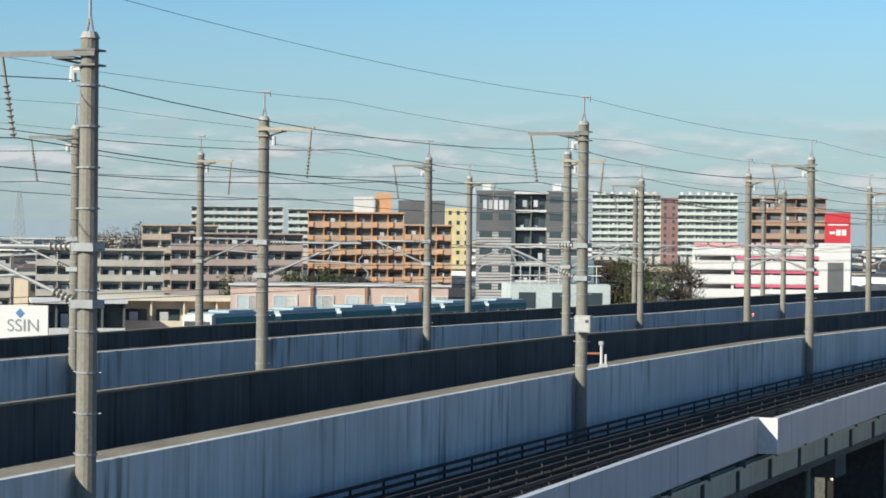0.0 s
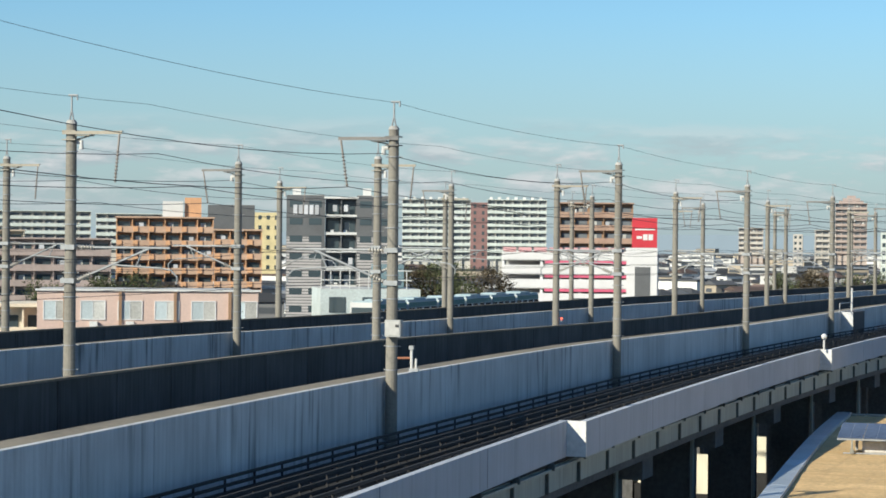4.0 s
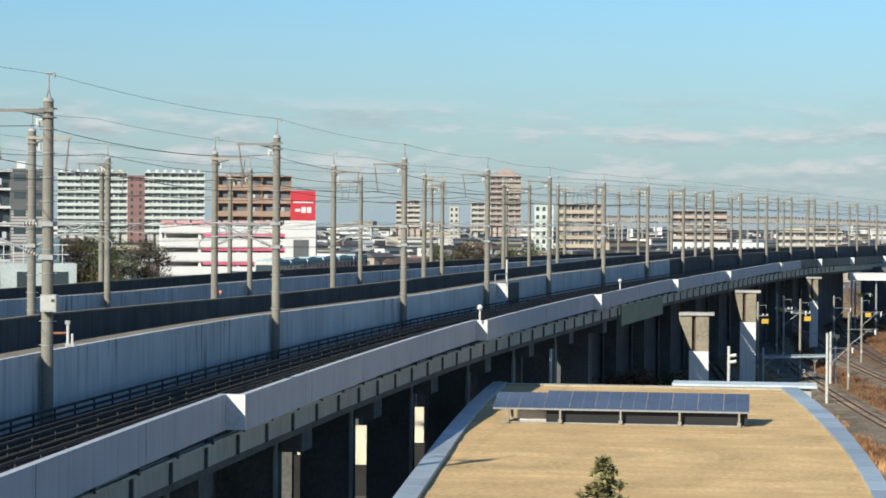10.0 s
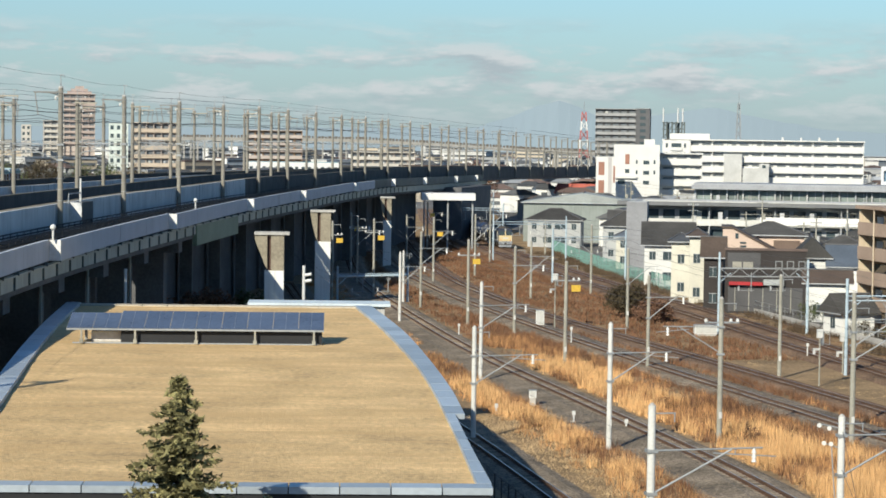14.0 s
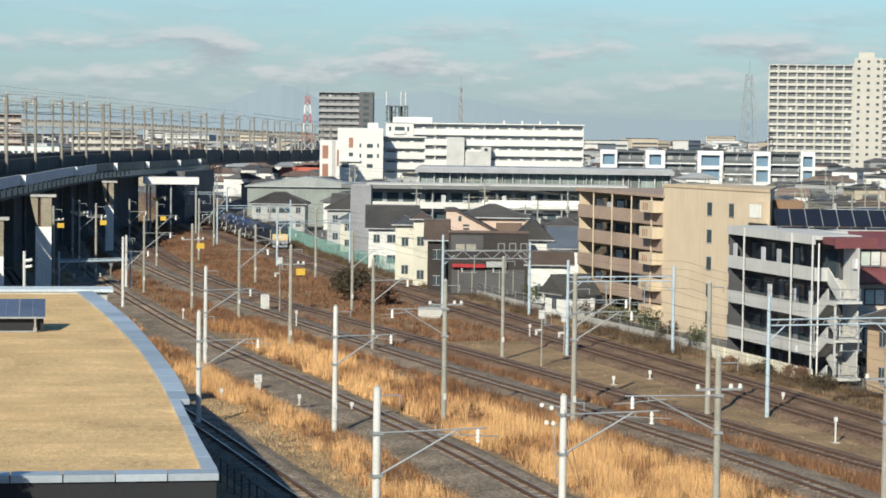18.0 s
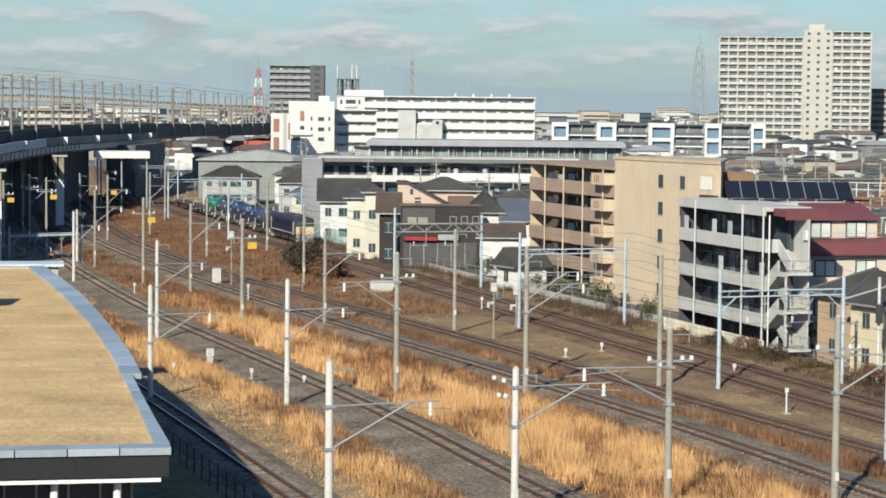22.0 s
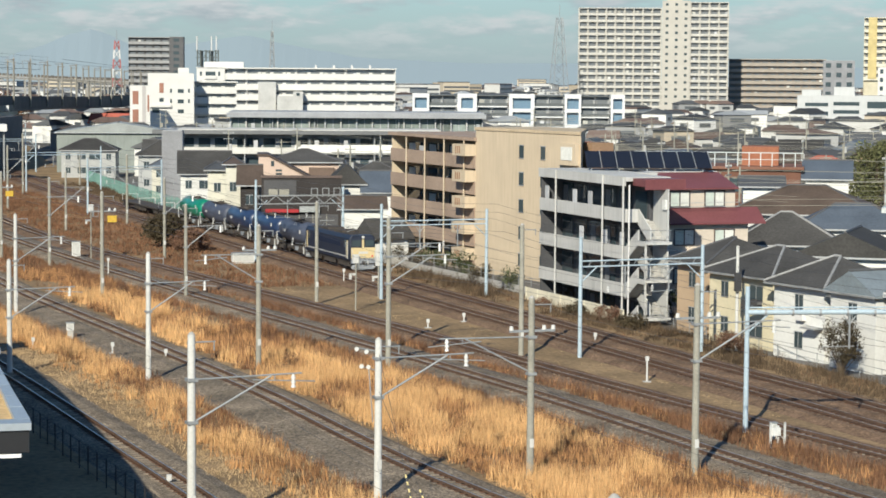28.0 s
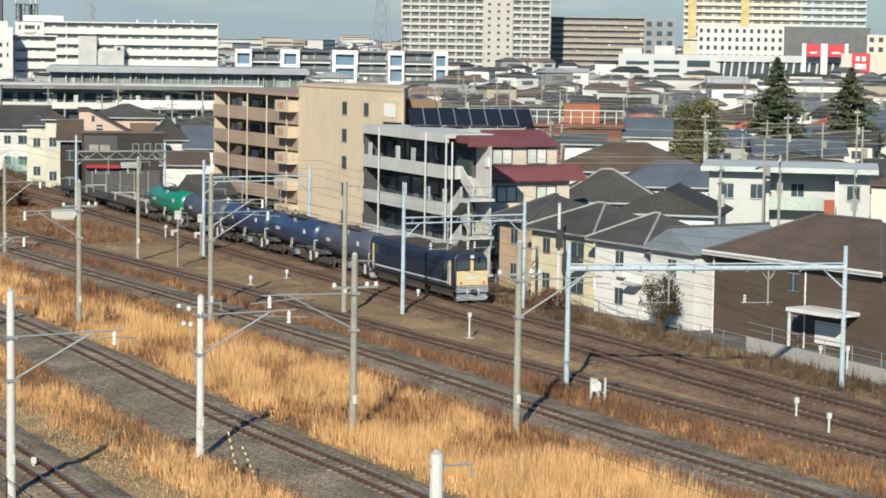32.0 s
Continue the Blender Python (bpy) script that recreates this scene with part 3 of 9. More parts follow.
def catenary_pole(h_foot, side, label, detail=True):
    """A concrete line pole at its own origin; the tracks lie towards +x when side is 1. h_foot: its foot below the 13 m level."""
    t = thing("catenary_pole", Matrix(), label, "pole", "viaduct line poles")
    top = 24.85
    part("shaft", tubes(((0, 0, h_foot), (0, 0, top), 0.235, 0.19), n=14), POLE, t)
    part("cap", tubes(((0, 0, top - 0.02), (0, 0, top + 0.12), 0.22, 0.15), n=12), CONCRETE_PLAIN, t)
    if detail is True:
        band = None
        for i in range(10):
            z = 15.9 + i * 0.88
            if band is None:
                # strap with a step bolt on each side
                band = part("band", tubes(((0, 0, -0.02), (0, 0, 0.02), 0.236, 0.236), ((-0.33, 0.05, 0), (0.33, 0.05, 0), 0.016), n=12), STEEL, t)
                band.matrix_basis = pose(0, 0, z)
            else:
                share("band", band, pose(0, 0, z), t)
    part("top_rod", tubes(((0.1, 0, top), (0, 0, top + 0.5), 0.03), ((-0.1, 0, top), (0, 0, top + 0.5), 0.03), ((0, 0, top + 0.4), (0, 0, top + 1.05), 0.035),
                          ((-0.12, 0, top + 1.02), (0.24, 0, top + 1.02), 0.04), ((0.22, 0, top + 1.02), (0.22, 0, top + 0.84), 0.035), n=6), STEEL, t, "steel earth-wire bracket")
    s = side
    bm = bmesh.new()
    box(bm, min(-0.25 * s, 2.1 * s), max(-0.25 * s, 2.1 * s), -0.26, -0.22, top - 0.41, top - 0.29)
    box(bm, min(-0.25 * s, 2.1 * s), max(-0.25 * s, 2.1 * s), -0.22, -0.10, top - 0.315, top - 0.29)
    box(bm, min(0.25 * s, 0.8 * s), max(0.25 * s, 0.8 * s), -0.22, 0.22, top - 0.46, top - 0.42)
    box(bm, -0.26, 0.26, -0.26, 0.26, top - 0.30, top - 0.26)
    box(bm, -0.26, 0.26, -0.26, 0.26, top - 0.62, top - 0.58)
    tube(bm, (0, 0.2, top - 0.6), (0.9 * s, 0, top - 0.42), 0.025, n=5)
    part("feeder_arm", bm, mat("dark_channel_steel", (0.19, 0.185, 0.175), 0.6) if s < 0 else mat("tan_channel_steel", (0.33, 0.30, 0.245), 0.7), t, "weathered steel feeder arm")
    bm = bmesh.new()
    a, b = Vector((2.0 * s, -0.24, top - 0.4)), Vector((1.78 * s, -0.1, top - 2.15))
    tube(bm, a, a.lerp(b, 0.35), 0.04, n=6)
    ribbed(bm, a.lerp(b, 0.33), b, 0.03, 0.085, 9)
    part("insulator", bm, mat("grey_brown_insulator", (0.30, 0.27, 0.24), 0.35), t, "hanging string insulator")
    if detail is None:
        return far_arm(t, s)
    bm = bmesh.new()
    tube(bm, (0.2 * s, 0, top - 0.7), (0.45 * s, 0, top - 0.7), 0.07, n=6)
    tube(bm, (0.4 * s, 0, top - 0.62), (0.4 * s, 0, top - 0.95), 0.07, 0.09, n=8)
    part("post_insulator", bm, PORCELAIN, t)
    # cantilever that carries the contact wire
    bm = bmesh.new()
    tube(bm, (0.9 * s, 0, 20.35), (3.9 * s, 0, 20.35), 0.045, n=7)
    tube(bm, (0.75 * s, 0, 19.35), (3.1 * s, 0, 20.32), 0.045, n=7)
    tube(bm, (1.7 * s, 0, 19.72), (3.6 * s, 0, 19.62), 0.035, n=6)
    pts = [Vector((3.6 * s, 0, 19.62)), Vector((3.95 * s, 0, 19.55)), Vector((4.2 * s, 0, 19.3)), Vector((4.15 * s, 0, 19.05))]
    for p, q in zip(pts, pts[1:]):
        tube(bm, p, q, 0.03, n=6)
    tube(bm, (2.6 * s, 0, 19.68), (2.9 * s, 0, 20.35), 0.03, n=6)
    part("cantilever", bm, STEEL, t, "galvanised tube cantilever")
    for z0, z1, x0, x1 in ((20.35, 20.35, 0.22, 0.95), (19.13, 19.4, 0.22, 0.85)):
        bm = bmesh.new()
        p, q = Vector((x0 * s, 0, z0)), Vector((x1 * s, 0, z1))
        ribbed(bm, p, q, 0.05, 0.11, 6)
        part("rod_insulator", bm, mat("grey_insulator", (0.42, 0.40, 0.36), 0.4), t)
        if detail is True:
            part("clamp", boxes((-0.27, 0.27, -0.27, 0.27, z0 - 0.09, z0 + 0.09)), STEEL, t)
    return t


def along(n, y, fn=VX):
    p, u = frames_along(fn, y, y + 1, 1)[0]
    return Vector((p.x, p.y, 0)) + u * n, u


pole_label = "tall weathered concrete catenary pole with steel bands and arm"
# line, offset to its left, arm side, stations
LINES = {"p": (VX, 0.0, 1, STATIONS[1:]), "q": (VX, 10.9, -1, STATIONS_Q[1:]), "r": (V2X, -0.4, 1, STATIONS2[1:14]), "s": (V2X, 9.9, -1, STATIONS_S[1:])}
masters = {(1, 1): catenary_pole(13.0, -1, pole_label), (-1, 1): catenary_pole(12.4, 1, pole_label),
           (1, 0): catenary_pole(13.0, -1, pole_label, False), (-1, 0): catenary_pole(12.4, 1, pole_label, False),
           (1, -1): catenary_pole(13.0, -1, pole_label, None), (-1, -1): catenary_pole(12.4, 1, pole_label, None)}
first = dict.fromkeys(masters, True)
for key, (fn, n, side, stations) in LINES.items():
    for y in stations:
        c, u = along(n if key != "q" else width_near(y) + 0.6, y, fn)
        turn = math.degrees(math.atan2(u.y, u.x)) + 180
        m = pose(c.x, c.y, rise(y), 0, 0, turn)
        key2 = (side, 1 if y < 260 and key == "p" or y < 130 else (0 if y < 420 else -1))
        if first[key2]:
            masters[key2].matrix_basis = m
            first[key2] = False
        else:
            copy_thing(masters[key2], m)


# the poles and wires beyond, too far to tell apart
bm = bmesh.new()
for fn, n, side in ((VX, 0.0, -1), (VX, 9.1, 1)):
    last = None
    for y in np.arange(626, 900, 27.0):
        c, u = along(n, y, fn)
        c.z = 13.0 + rise(y)
        tube(bm, c, c + Vector((0, 0, 11.9)), 0.24, 0.2, n=6)
        tube(bm, c + Vector((0, 0, 11.5)), c + Vector((0, 0, 11.5)) - u * side * 2.0, 0.09, n=4)
        tube(bm, c + Vector((0, 0, 7.3)), c + Vector((0, 0, 7.3)) - u * side * 3.8, 0.09, n=4)
        if last:
            tube(bm, last + Vector((0, 0, 12.8)), c + Vector((0, 0, 12.8)), 0.05, n=3)
            tube(bm, last + Vector((0, 0, 7.3)), c + Vector((0, 0, 7.3)), 0.05, n=3)
        last = c
tagged(part("far_line_poles", bm, POLE, None), "row of distant catenary poles on the far bend", "poles", kind="stuff")


def wire_line(name, fn, n, z, sag, label, radius=0.011, stations=STATIONS):
    vs = bmesh.new()
    pts, radii = [], []
    for a, b in zip(stations, stations[1:]):
        pa, ua = along(n, a, fn)
        pb, ub = along(n, b, fn)
        pa.z, pb.z = z + rise(a), z + rise(b)
        for i in range(0 if not pts else 1, 9):
            f = i / 8
            q = pa.lerp(pb, f)
            q.z -= sag * ((b - a) / 40) ** 2 * 4 * f * (1 - f)
            pts.append(q)
            radii.append(radius * (0.62 + (a + (b - a) * f) / 330))
    cable(vs, pts, radii)
    t = part(name, vs, WIRE, None)
    return tagged(t, label, "wire", "overhead wires")


for fn, st, ns in ((VX, STATIONS, (0.0, 9.9)), (V2X, STATIONS2[:14], (-0.4, 9.9))):
    a, b = ns
    for n in ns:
        wire_line("earth_wire", fn, n, 25.85, 0.3, "thin earth wire strung along the pole tops", 0.010, st)
    for n in (a + 1.75, b - 1.75):
        wire_line("feeder_wire", fn, n, 22.7, 0.45, "dark feeder wire hung from pole insulators", 0.019, st)
    for n in (a + 0.4, b - 0.4):
        wire_line("protective_wire", fn, n, 23.95, 0.55, "dark wire sagging between catenary poles", 0.017, st)
    for n in (a + 3.6, b - 3.6):
        wire_line("messenger_wire", fn, n, 20.42, 0.5, "messenger wire over the viaduct track", 0.012, st)
        wire_line("contact_wire", fn, n, 18.98, 0.02, "straight contact wire over the viaduct track", 0.012, st)


def galong(n, y):
    p, u = frames_along(GX, y, y + 1, 1)[0]
    return Vector((p.x, p.y, 0)) + u * n, u


# small fittings on the near viaduct wall
c, u = along(-0.2, 80)
t = thing("switch_box", pose(c.x + 0.0, c.y - 0.2, 17.15), "white switch box strapped to a catenary pole", "box")
part("body", boxes((-0.3, 0.3, -0.35, 0, 0, 0.62)), mat("white_box_paint", (0.40, 0.41, 0.40), 0.5), t)
part("door", boxes((-0.26, 0.26, -0.365, -0.352, 0.05, 0.57)), mat("grey_white_box_door", (0.46, 0.46, 0.44), 0.5), t)
part("handle", boxes((0.12, 0.24, -0.385, -0.367, 0.36, 0.46)), DARK, t)
c, u = along(0.35, 83.6)
t = thing("cable_terminal", pose(c.x, c.y, 15.64), "white cable terminal on the viaduct wall top", "equipment")
part("post", tubes(((0, 0, 0), (0, 0, 0.85), 0.06), ((0.18, 0, 0), (0.18, 0, 0.5), 0.05)), PORCELAIN, t)
part("head", boxes((-0.09, 0.09, -0.09, 0.09, 0.85, 1.0), (-0.09, 0.28, -0.06, 0.06, 0.0, 0.12)), STEEL, t)
part("pipe", tubes(((-0.8, 0, 0.5), (0, 0, 0.52), 0.045)), mat("rust_pipe", (0.28, 0.12, 0.07), 0.8), t, "rusty pipe")
c, u = along(width_near(139) + 0.2, 139)
red = bpy.data.materials.new("red_lamp_glow")
red.use_nodes = True
red.node_tree.nodes["Principled BSDF"].inputs["Base Color"].default_value = (0.5, 0.02, 0.01, 1)
red.node_tree.nodes["Principled BSDF"].inputs["Emission Color"].default_value = (1, 0.12, 0.05, 1)
red.node_tree.nodes["Principled BSDF"].inputs["Emission Strength"].default_value = 2.0
t = thing("signal_lamp", pose(c.x, c.y, 15.72), "small red lamp on the dark viaduct wall", "signal")
part("lens", tubes(((0, -0.12, 0.16), (0, 0.02, 0.16), 0.06)), red, t)
part("stand", tubes(((0, 0, -0.02), (0, 0, 0.12), 0.03), ((0, 0.0, 0.16), (0, 0.12, 0.16), 0.08)), STEEL, t)
# equipment box on the wall; white front and dark sides carry sun and shade
c, u = along(0.28, 187.2)
t = thing("wall_cabinet", pose(c.x, c.y, 12.62 + rise(187), 0, 0, -3.5), "cabinet with shade-dark sides and sun-white front on the viaduct wall", "cabinet")
part("body", boxes((-0.1, 0.95, 0, 5.6, 0, 2.95)), DARK, t)
part("front_panel", boxes((-0.1, 0.97, -0.06, -0.004, 0, 2.97)), mat("white_panel", (0.62, 0.62, 0.62)), t, "front panel coloured white for the sun on it")
part("post", tubes(((0.4, 2.6, 2.95), (0.4, 2.6, 4.9), 0.09)), PORCELAIN, t)
part("rail", tubes(((0.2, -1.8, 3.7), (0.4, 2.6, 3.7), 0.05)), STEEL, t)
part("rail", tubes(((0.2, -1.8, 2.9), (0.2, -1.8, 3.7), 0.05)), STEEL, t)
for y, h in ((146.5, 1.0), (214, 1.0)):
    c, u = galong(-7.7, y)
    t = thing("round_marker", pose(c.x, c.y, GZ + 0.98), "white round marker on a post on the parapet", "sign")
    part("post", tubes(((0, 0, 0), (0, 0, 0.7), 0.07)), PORCELAIN, t)
    bm = bmesh.new()
    bmesh.ops.create_uvsphere(bm, u_segments=10, v_segments=6, radius=0.2, matrix=Matrix.Translation((0, 0, 0.85)))
    part("head", bm, PORCELAIN, t)

# ------------------------------------------------------------ under the guideway
for i, y in enumerate(np.arange(20, 700, 5.0)):
    if y > 420:
        break
    c, u = galong(-7.22, y)
    turn = math.degrees(math.atan2(u.y, u.x)) + 180
    if i == 0:
        bracket = part("bracket", boxes((-0.12, 0.2, -0.07, 0.07, -1.5, -0.36), (0.1, 0.42, -0.05, 0.05, -0.62, -0.36)), HANGER, low)
        bracket.matrix_basis = pose(c.x, c.y, GZ, 0, 0, turn)
    else:
        share("bracket", bracket, pose(c.x, c.y, GZ, 0, 0, turn), low)
bm = bmesh.new()
sweep(bm, [(-7.55, GZ - 0.66), (-7.55, GZ - 0.56), (-7.42, GZ - 0.56), (-7.42, GZ - 0.66)], frames_along(GX, -20, 560, 10, z=gdip))
part("cable_tray", bm, GIRDER_GREY, low, "pale cable tray below the parapet")
bm = bmesh.new()
sweep(bm, [(-7.42, GZ - 2.6), (-7.42, GZ - 0.5), (-7.0, GZ - 0.5), (-7.0, GZ - 2.6)], frames_along(GX, 217, 246, 5))
part("steel_girder", bm, GIRDER, low, "green painted steel girder span")
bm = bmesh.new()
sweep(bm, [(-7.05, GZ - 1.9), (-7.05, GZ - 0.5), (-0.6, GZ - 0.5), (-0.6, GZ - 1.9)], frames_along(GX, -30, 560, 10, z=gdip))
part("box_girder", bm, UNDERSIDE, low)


def corbel_pier(x0, x1, y, h, stem):
    """A tall pier whose head corbels out to the left over its stem; x0, x1: the head's sides."""
    t = thing("corbel_pier", pose(0, y, 0), "tall concrete pier with stained corbel head and white stem", "pier", "guideway piers", "structure")
    xs = x1 - stem
    part("cap", boxes((x0 - 0.05, x1 + 0.55, -1.1, 1.1, h - 0.28, h)), CONCRETE_PLAIN, t)
    bm = bmesh.new()
    xm = xs + (x1 - xs) * 0.18
    for pts in (((x0, h - 0.28), (x0, h - 0.75), (xs - 0.02, h - 3.2), (xm - 0.08, h - 3.9), (xm - 0.08, h - 0.28)), ((xm + 0.3, h - 0.28), (xm + 0.3, h - 3.9), (x1, h - 3.9), (x1, h - 0.28))):
        vs = [[bm.verts.new((x, yy, z)) for x, z in pts] for yy in (-0.9, 0.9)]
        n = len(pts)
        for i in range(n):
            bm.faces.new((vs[0][i], vs[0][(i + 1) % n], vs[1][(i + 1) % n], vs[1][i]))
        bm.faces.new(vs[0][::-1])
        bm.faces.new(vs[1])
    part("head", bm, mat("stained_tan_concrete", (0.27, 0.24, 0.185), 0.9, vary=0.18), t, "tan weather-stained corbel head")
    part("head_recess", boxes((xm - 0.08, xm + 0.3, -0.5, 0.88, h - 3.9, h - 0.29)), mat("rust_brown_recess", (0.10, 0.06, 0.05), 0.9), t, "dark recess")
    part("stem", boxes((xs, x1 - 0.002, -0.9, 0.9, -0.1, h - 3.9)), mat("whitewashed_stem", (0.70, 0.70, 0.68), 0.85, vary=0.06, streak=0.2), t, "white painted stem")


corbel_pier(-8.4, -5.45, 230, 11.26, 1.95)
corbel_pier(-3.4, -0.9, 280, 12.0, 1.9)
corbel_pier(6.85, 8.7, 370, 11.5, 1.3)
for y in (29, 47, 65, 83, 101.5, 119, 136.5, 156, 174, 193, 212):
    c, u = galong(-3.9, y)
    t = thing("guideway_pier", pose(c.x, c.y, 0, 0, 0, math.degrees(math.atan2(u.y, u.x)) + 180), "square shade-toned concrete column with crossbeam", "pier", "guideway piers", "structure")
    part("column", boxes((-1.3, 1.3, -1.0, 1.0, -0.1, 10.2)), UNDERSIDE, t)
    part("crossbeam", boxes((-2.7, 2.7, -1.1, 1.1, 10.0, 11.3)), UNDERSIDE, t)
    if y < 200:
        part("pipe", tubes(((1.5, -1.2, 0), (1.5, -1.2, 11.4), 0.11)), GIRDER_GREY, t)

# ------------------------------------------------------------ the low hall with a grass roof
HZ = 9.5
edge_r = curve_x([(5.10, 72.0), (4.95, 81.0), (4.85, 91.7), (4.78, 100.0), (4.55, 108.2), (4.0, 122.0), (3.5, 132.0), (2.75, 143.0), (2.1, 151.5)])
edge_in = curve_x([(4.60, 72.0), (4.57, 80.0), (4.50, 88.0), (4.32, 100.5), (3.95, 112.0), (3.35, 123.0), (2.55, 135.0), (1.25, 150.5)])
edge_l = curve_x([(-12.88, 70.1), (-13.05, 73.2), (-13.94, 83.2), (-15.17, 100.3), (-16.41, 118.8), (-17.38, 136.7), (-17.90, 150.8)])
GRASS_DRY = mat("dry_roof_grass", (0.675, 0.472, 0.238), 0.95, vary=0.26, scale=0.8, bump=0.9, bump_scale=12, mow=0.12)
COPING = mat("blue_grey_metal_coping", (0.40, 0.45, 0.50), 0.42, metal=0.3, vary=0.08, per_object=0.16)
FASCIA = mat("black_metal_fascia", (0.02, 0.021, 0.024), 0.5, vary=0.1)
hall = thing("grass_roof_hall", Matrix(), "low hall with dry tan grass roof and metal edge", "building")
Y0, Y1 = 72.0, 151.5
verts, faces = [], []
ny, nx = 60, 16
for i in range(ny + 1):
    y = Y0 + 0.9 + (Y1 - Y0 - 1.8) * i / ny
    xl, xr = edge_l(y) + 0.75, edge_in(y) + 0.02
    for j in range(nx + 1):
        x = xl + (xr - xl) * j / nx
        verts.append((x, y, HZ - 0.05 + 0.05 * noise.noise(Vector((x * 0.5, y * 0.5, 3)))))
for i in range(ny):
    for j in range(nx):
        a = i * (nx + 1) + j
        faces.append((a, a + 1, a + nx + 2, a + nx + 1))
raw("grass_roof", verts, faces, GRASS_DRY, hall, "mown dry tan turf")
# body below
bm = bmesh.new()
ring = [(edge_l(y) + 1.2, y) for y in np.linspace(Y0 + 1.5, Y1 - 1, 12)][::-1] + [(edge_r(y) - 1.2, y) for y in np.linspace(Y0 + 1.5, Y1 - 1, 12)]
polyprism(bm, ring, -0.05, HZ - 0.3)
part("wall", bm, mat("dark_glass_wall", (0.06, 0.065, 0.07), 0.25, vary=0.15), hall, "dark glazed wall under the roof")
ring = [(edge_l(y) + 0.1, y) for y in np.linspace(Y0, Y1, 24)][::-1] + [(edge_r(y) - 0.1, y) for y in np.linspace(Y0, Y1, 24)]
bm = bmesh.new()
polyprism(bm, ring, HZ - 0.85, HZ - 0.12)
part("fascia", bm, FASCIA, hall, "black roof-edge fascia")


def coping_run(inner, outer, ys, up):
    """Metal edge panels between two lines, with open joints."""
    for ya, yb in zip(ys, ys[1:]):
        bm = bmesh.new()
        yb2 = yb - 0.08
        lo = [(inner(ya), ya), (outer(ya), ya), (outer(yb2), yb2), (inner(yb2), yb2)]
        if outer(ya) < inner(ya):
            lo = lo[::-1]
        polyprism(bm, lo, HZ - 0.13, HZ + up)
        part("coping_panel", bm, COPING, hall)


coping_run(edge_in, edge_r, list(np.linspace(Y0 + 0.9, 91.7, 8)), 0.10)
coping_run(edge_in, lambda y: edge_r(y) + 0.40 * min(1, (152 - y) / 40 + 0.4), list(np.linspace(91.7, Y1, 22)), 0.10)
coping_run(lambda y: edge_l(y) + 0.85, lambda y: edge_l(y) - 0.1, list(np.linspace(Y0 + 0.9, Y1, 26)), 0.14)
for i in range(11):
    xa, xb = edge_l(Y0) + (edge_r(Y0) - edge_l(Y0)) * i / 11, edge_l(Y0) + (edge_r(Y0) - edge_l(Y0)) * (i + 1) / 11 - 0.04
    part("coping_panel", boxes((xa, xb, Y0 - 0.1, Y0 + 0.85, HZ - 0.13, HZ + 0.10)), COPING, hall)
for i in range(12):
    xa, xb = edge_l(Y1) + (edge_r(Y1) - edge_l(Y1)) * i / 12, edge_l(Y1) + (edge_r(Y1) - edge_l(Y1)) * (i + 1) / 12 - 0.04
    part("coping_panel", boxes((xa, xb, Y1 - 0.9, Y1, HZ - 0.13, HZ + 0.06)), mat("tan_edge_panel", (0.42, 0.38, 0.31), 0.7), hall)
part("gutter", boxes((edge_l(Y0), edge_r(Y0) - 0.35, Y0 + 0.05, Y0 + 0.2, HZ - 1.02, HZ - 0.9)), mat("white_metal", (0.75, 0.76, 0.77), 0.4), hall, "white metal gutter")
for x in (-10.6, -6.6, -2.6, 1.4, 3.4):
    part("column", tubes(((x, Y0 + 0.7, 0), (x, Y0 + 0.7, HZ - 1.0), 0.13)), mat("white_metal", (0.75, 0.76, 0.77), 0.4), hall, "slim white steel column")
for i in range(16):
    x = -11.4 + i * 1.02
    part("mullion", boxes((x - 0.04, x + 0.04, Y0 + 1.38, Y0 + 1.5, 0, HZ - 1)), STEEL, hall)
for z in (2.6, 5.2):
    part("transom", boxes((-11.6, 4.0, Y0 + 1.40, Y0 + 1.5, z - 0.04, z + 0.04)), STEEL, hall)

# solar array on the roof
SOLAR = mat("solar_cell_blue", (0.085, 0.11, 0.165), 0.22, vary=0.15, spec=0.9, per_object=0.08)
sol = thing("solar_array", pose(-14.65, 123.1, HZ), "long tilted row of dark blue solar panels", "solar panels")
nm = 10
SEAM = mat("blue_grey_panel_frame", (0.17, 0.20, 0.25), 0.5)
for i in range(nm):
    for k in range(2):
        bm = bmesh.new()
        x0, x1 = i * 1.395 + 0.008, (i + 1) * 1.395 - 0.008
        w = 1.45
        a = radians(14.5)
        m = Matrix.Translation((0, k * w * math.cos(a), 0.80 + k * w * math.sin(a))) @ Matrix.Rotation(a, 4, "X")
        w1 = 0.75 * w if k and i < 2 else w
        box(bm, x0, x1, 0.008, w1 - 0.008, -0.02, 0.03, m)
        pan = part("panel", bm, SOLAR, sol)
        bm = bmesh.new()
        for xx in (x0, (x0 + x1) / 2 - 0.01, x1 - 0.02):
            box(bm, xx, xx + 0.02, 0.02, w1 - 0.02, 0.03, 0.036, m)
        part("panel_frame", bm, SEAM, sol)
part("front_rail", boxes((0, nm * 1.395, -0.04, 0.02, 0.70, 0.79)), STEEL, sol)
# unlit space below the array, put in as a black sheet
part("skirt", boxes((2.9, nm * 1.395 - 0.1, 0.35, 0.42, -0.03, 0.86)), FASCIA, sol, "dark sheet standing in for the shade under the panels")
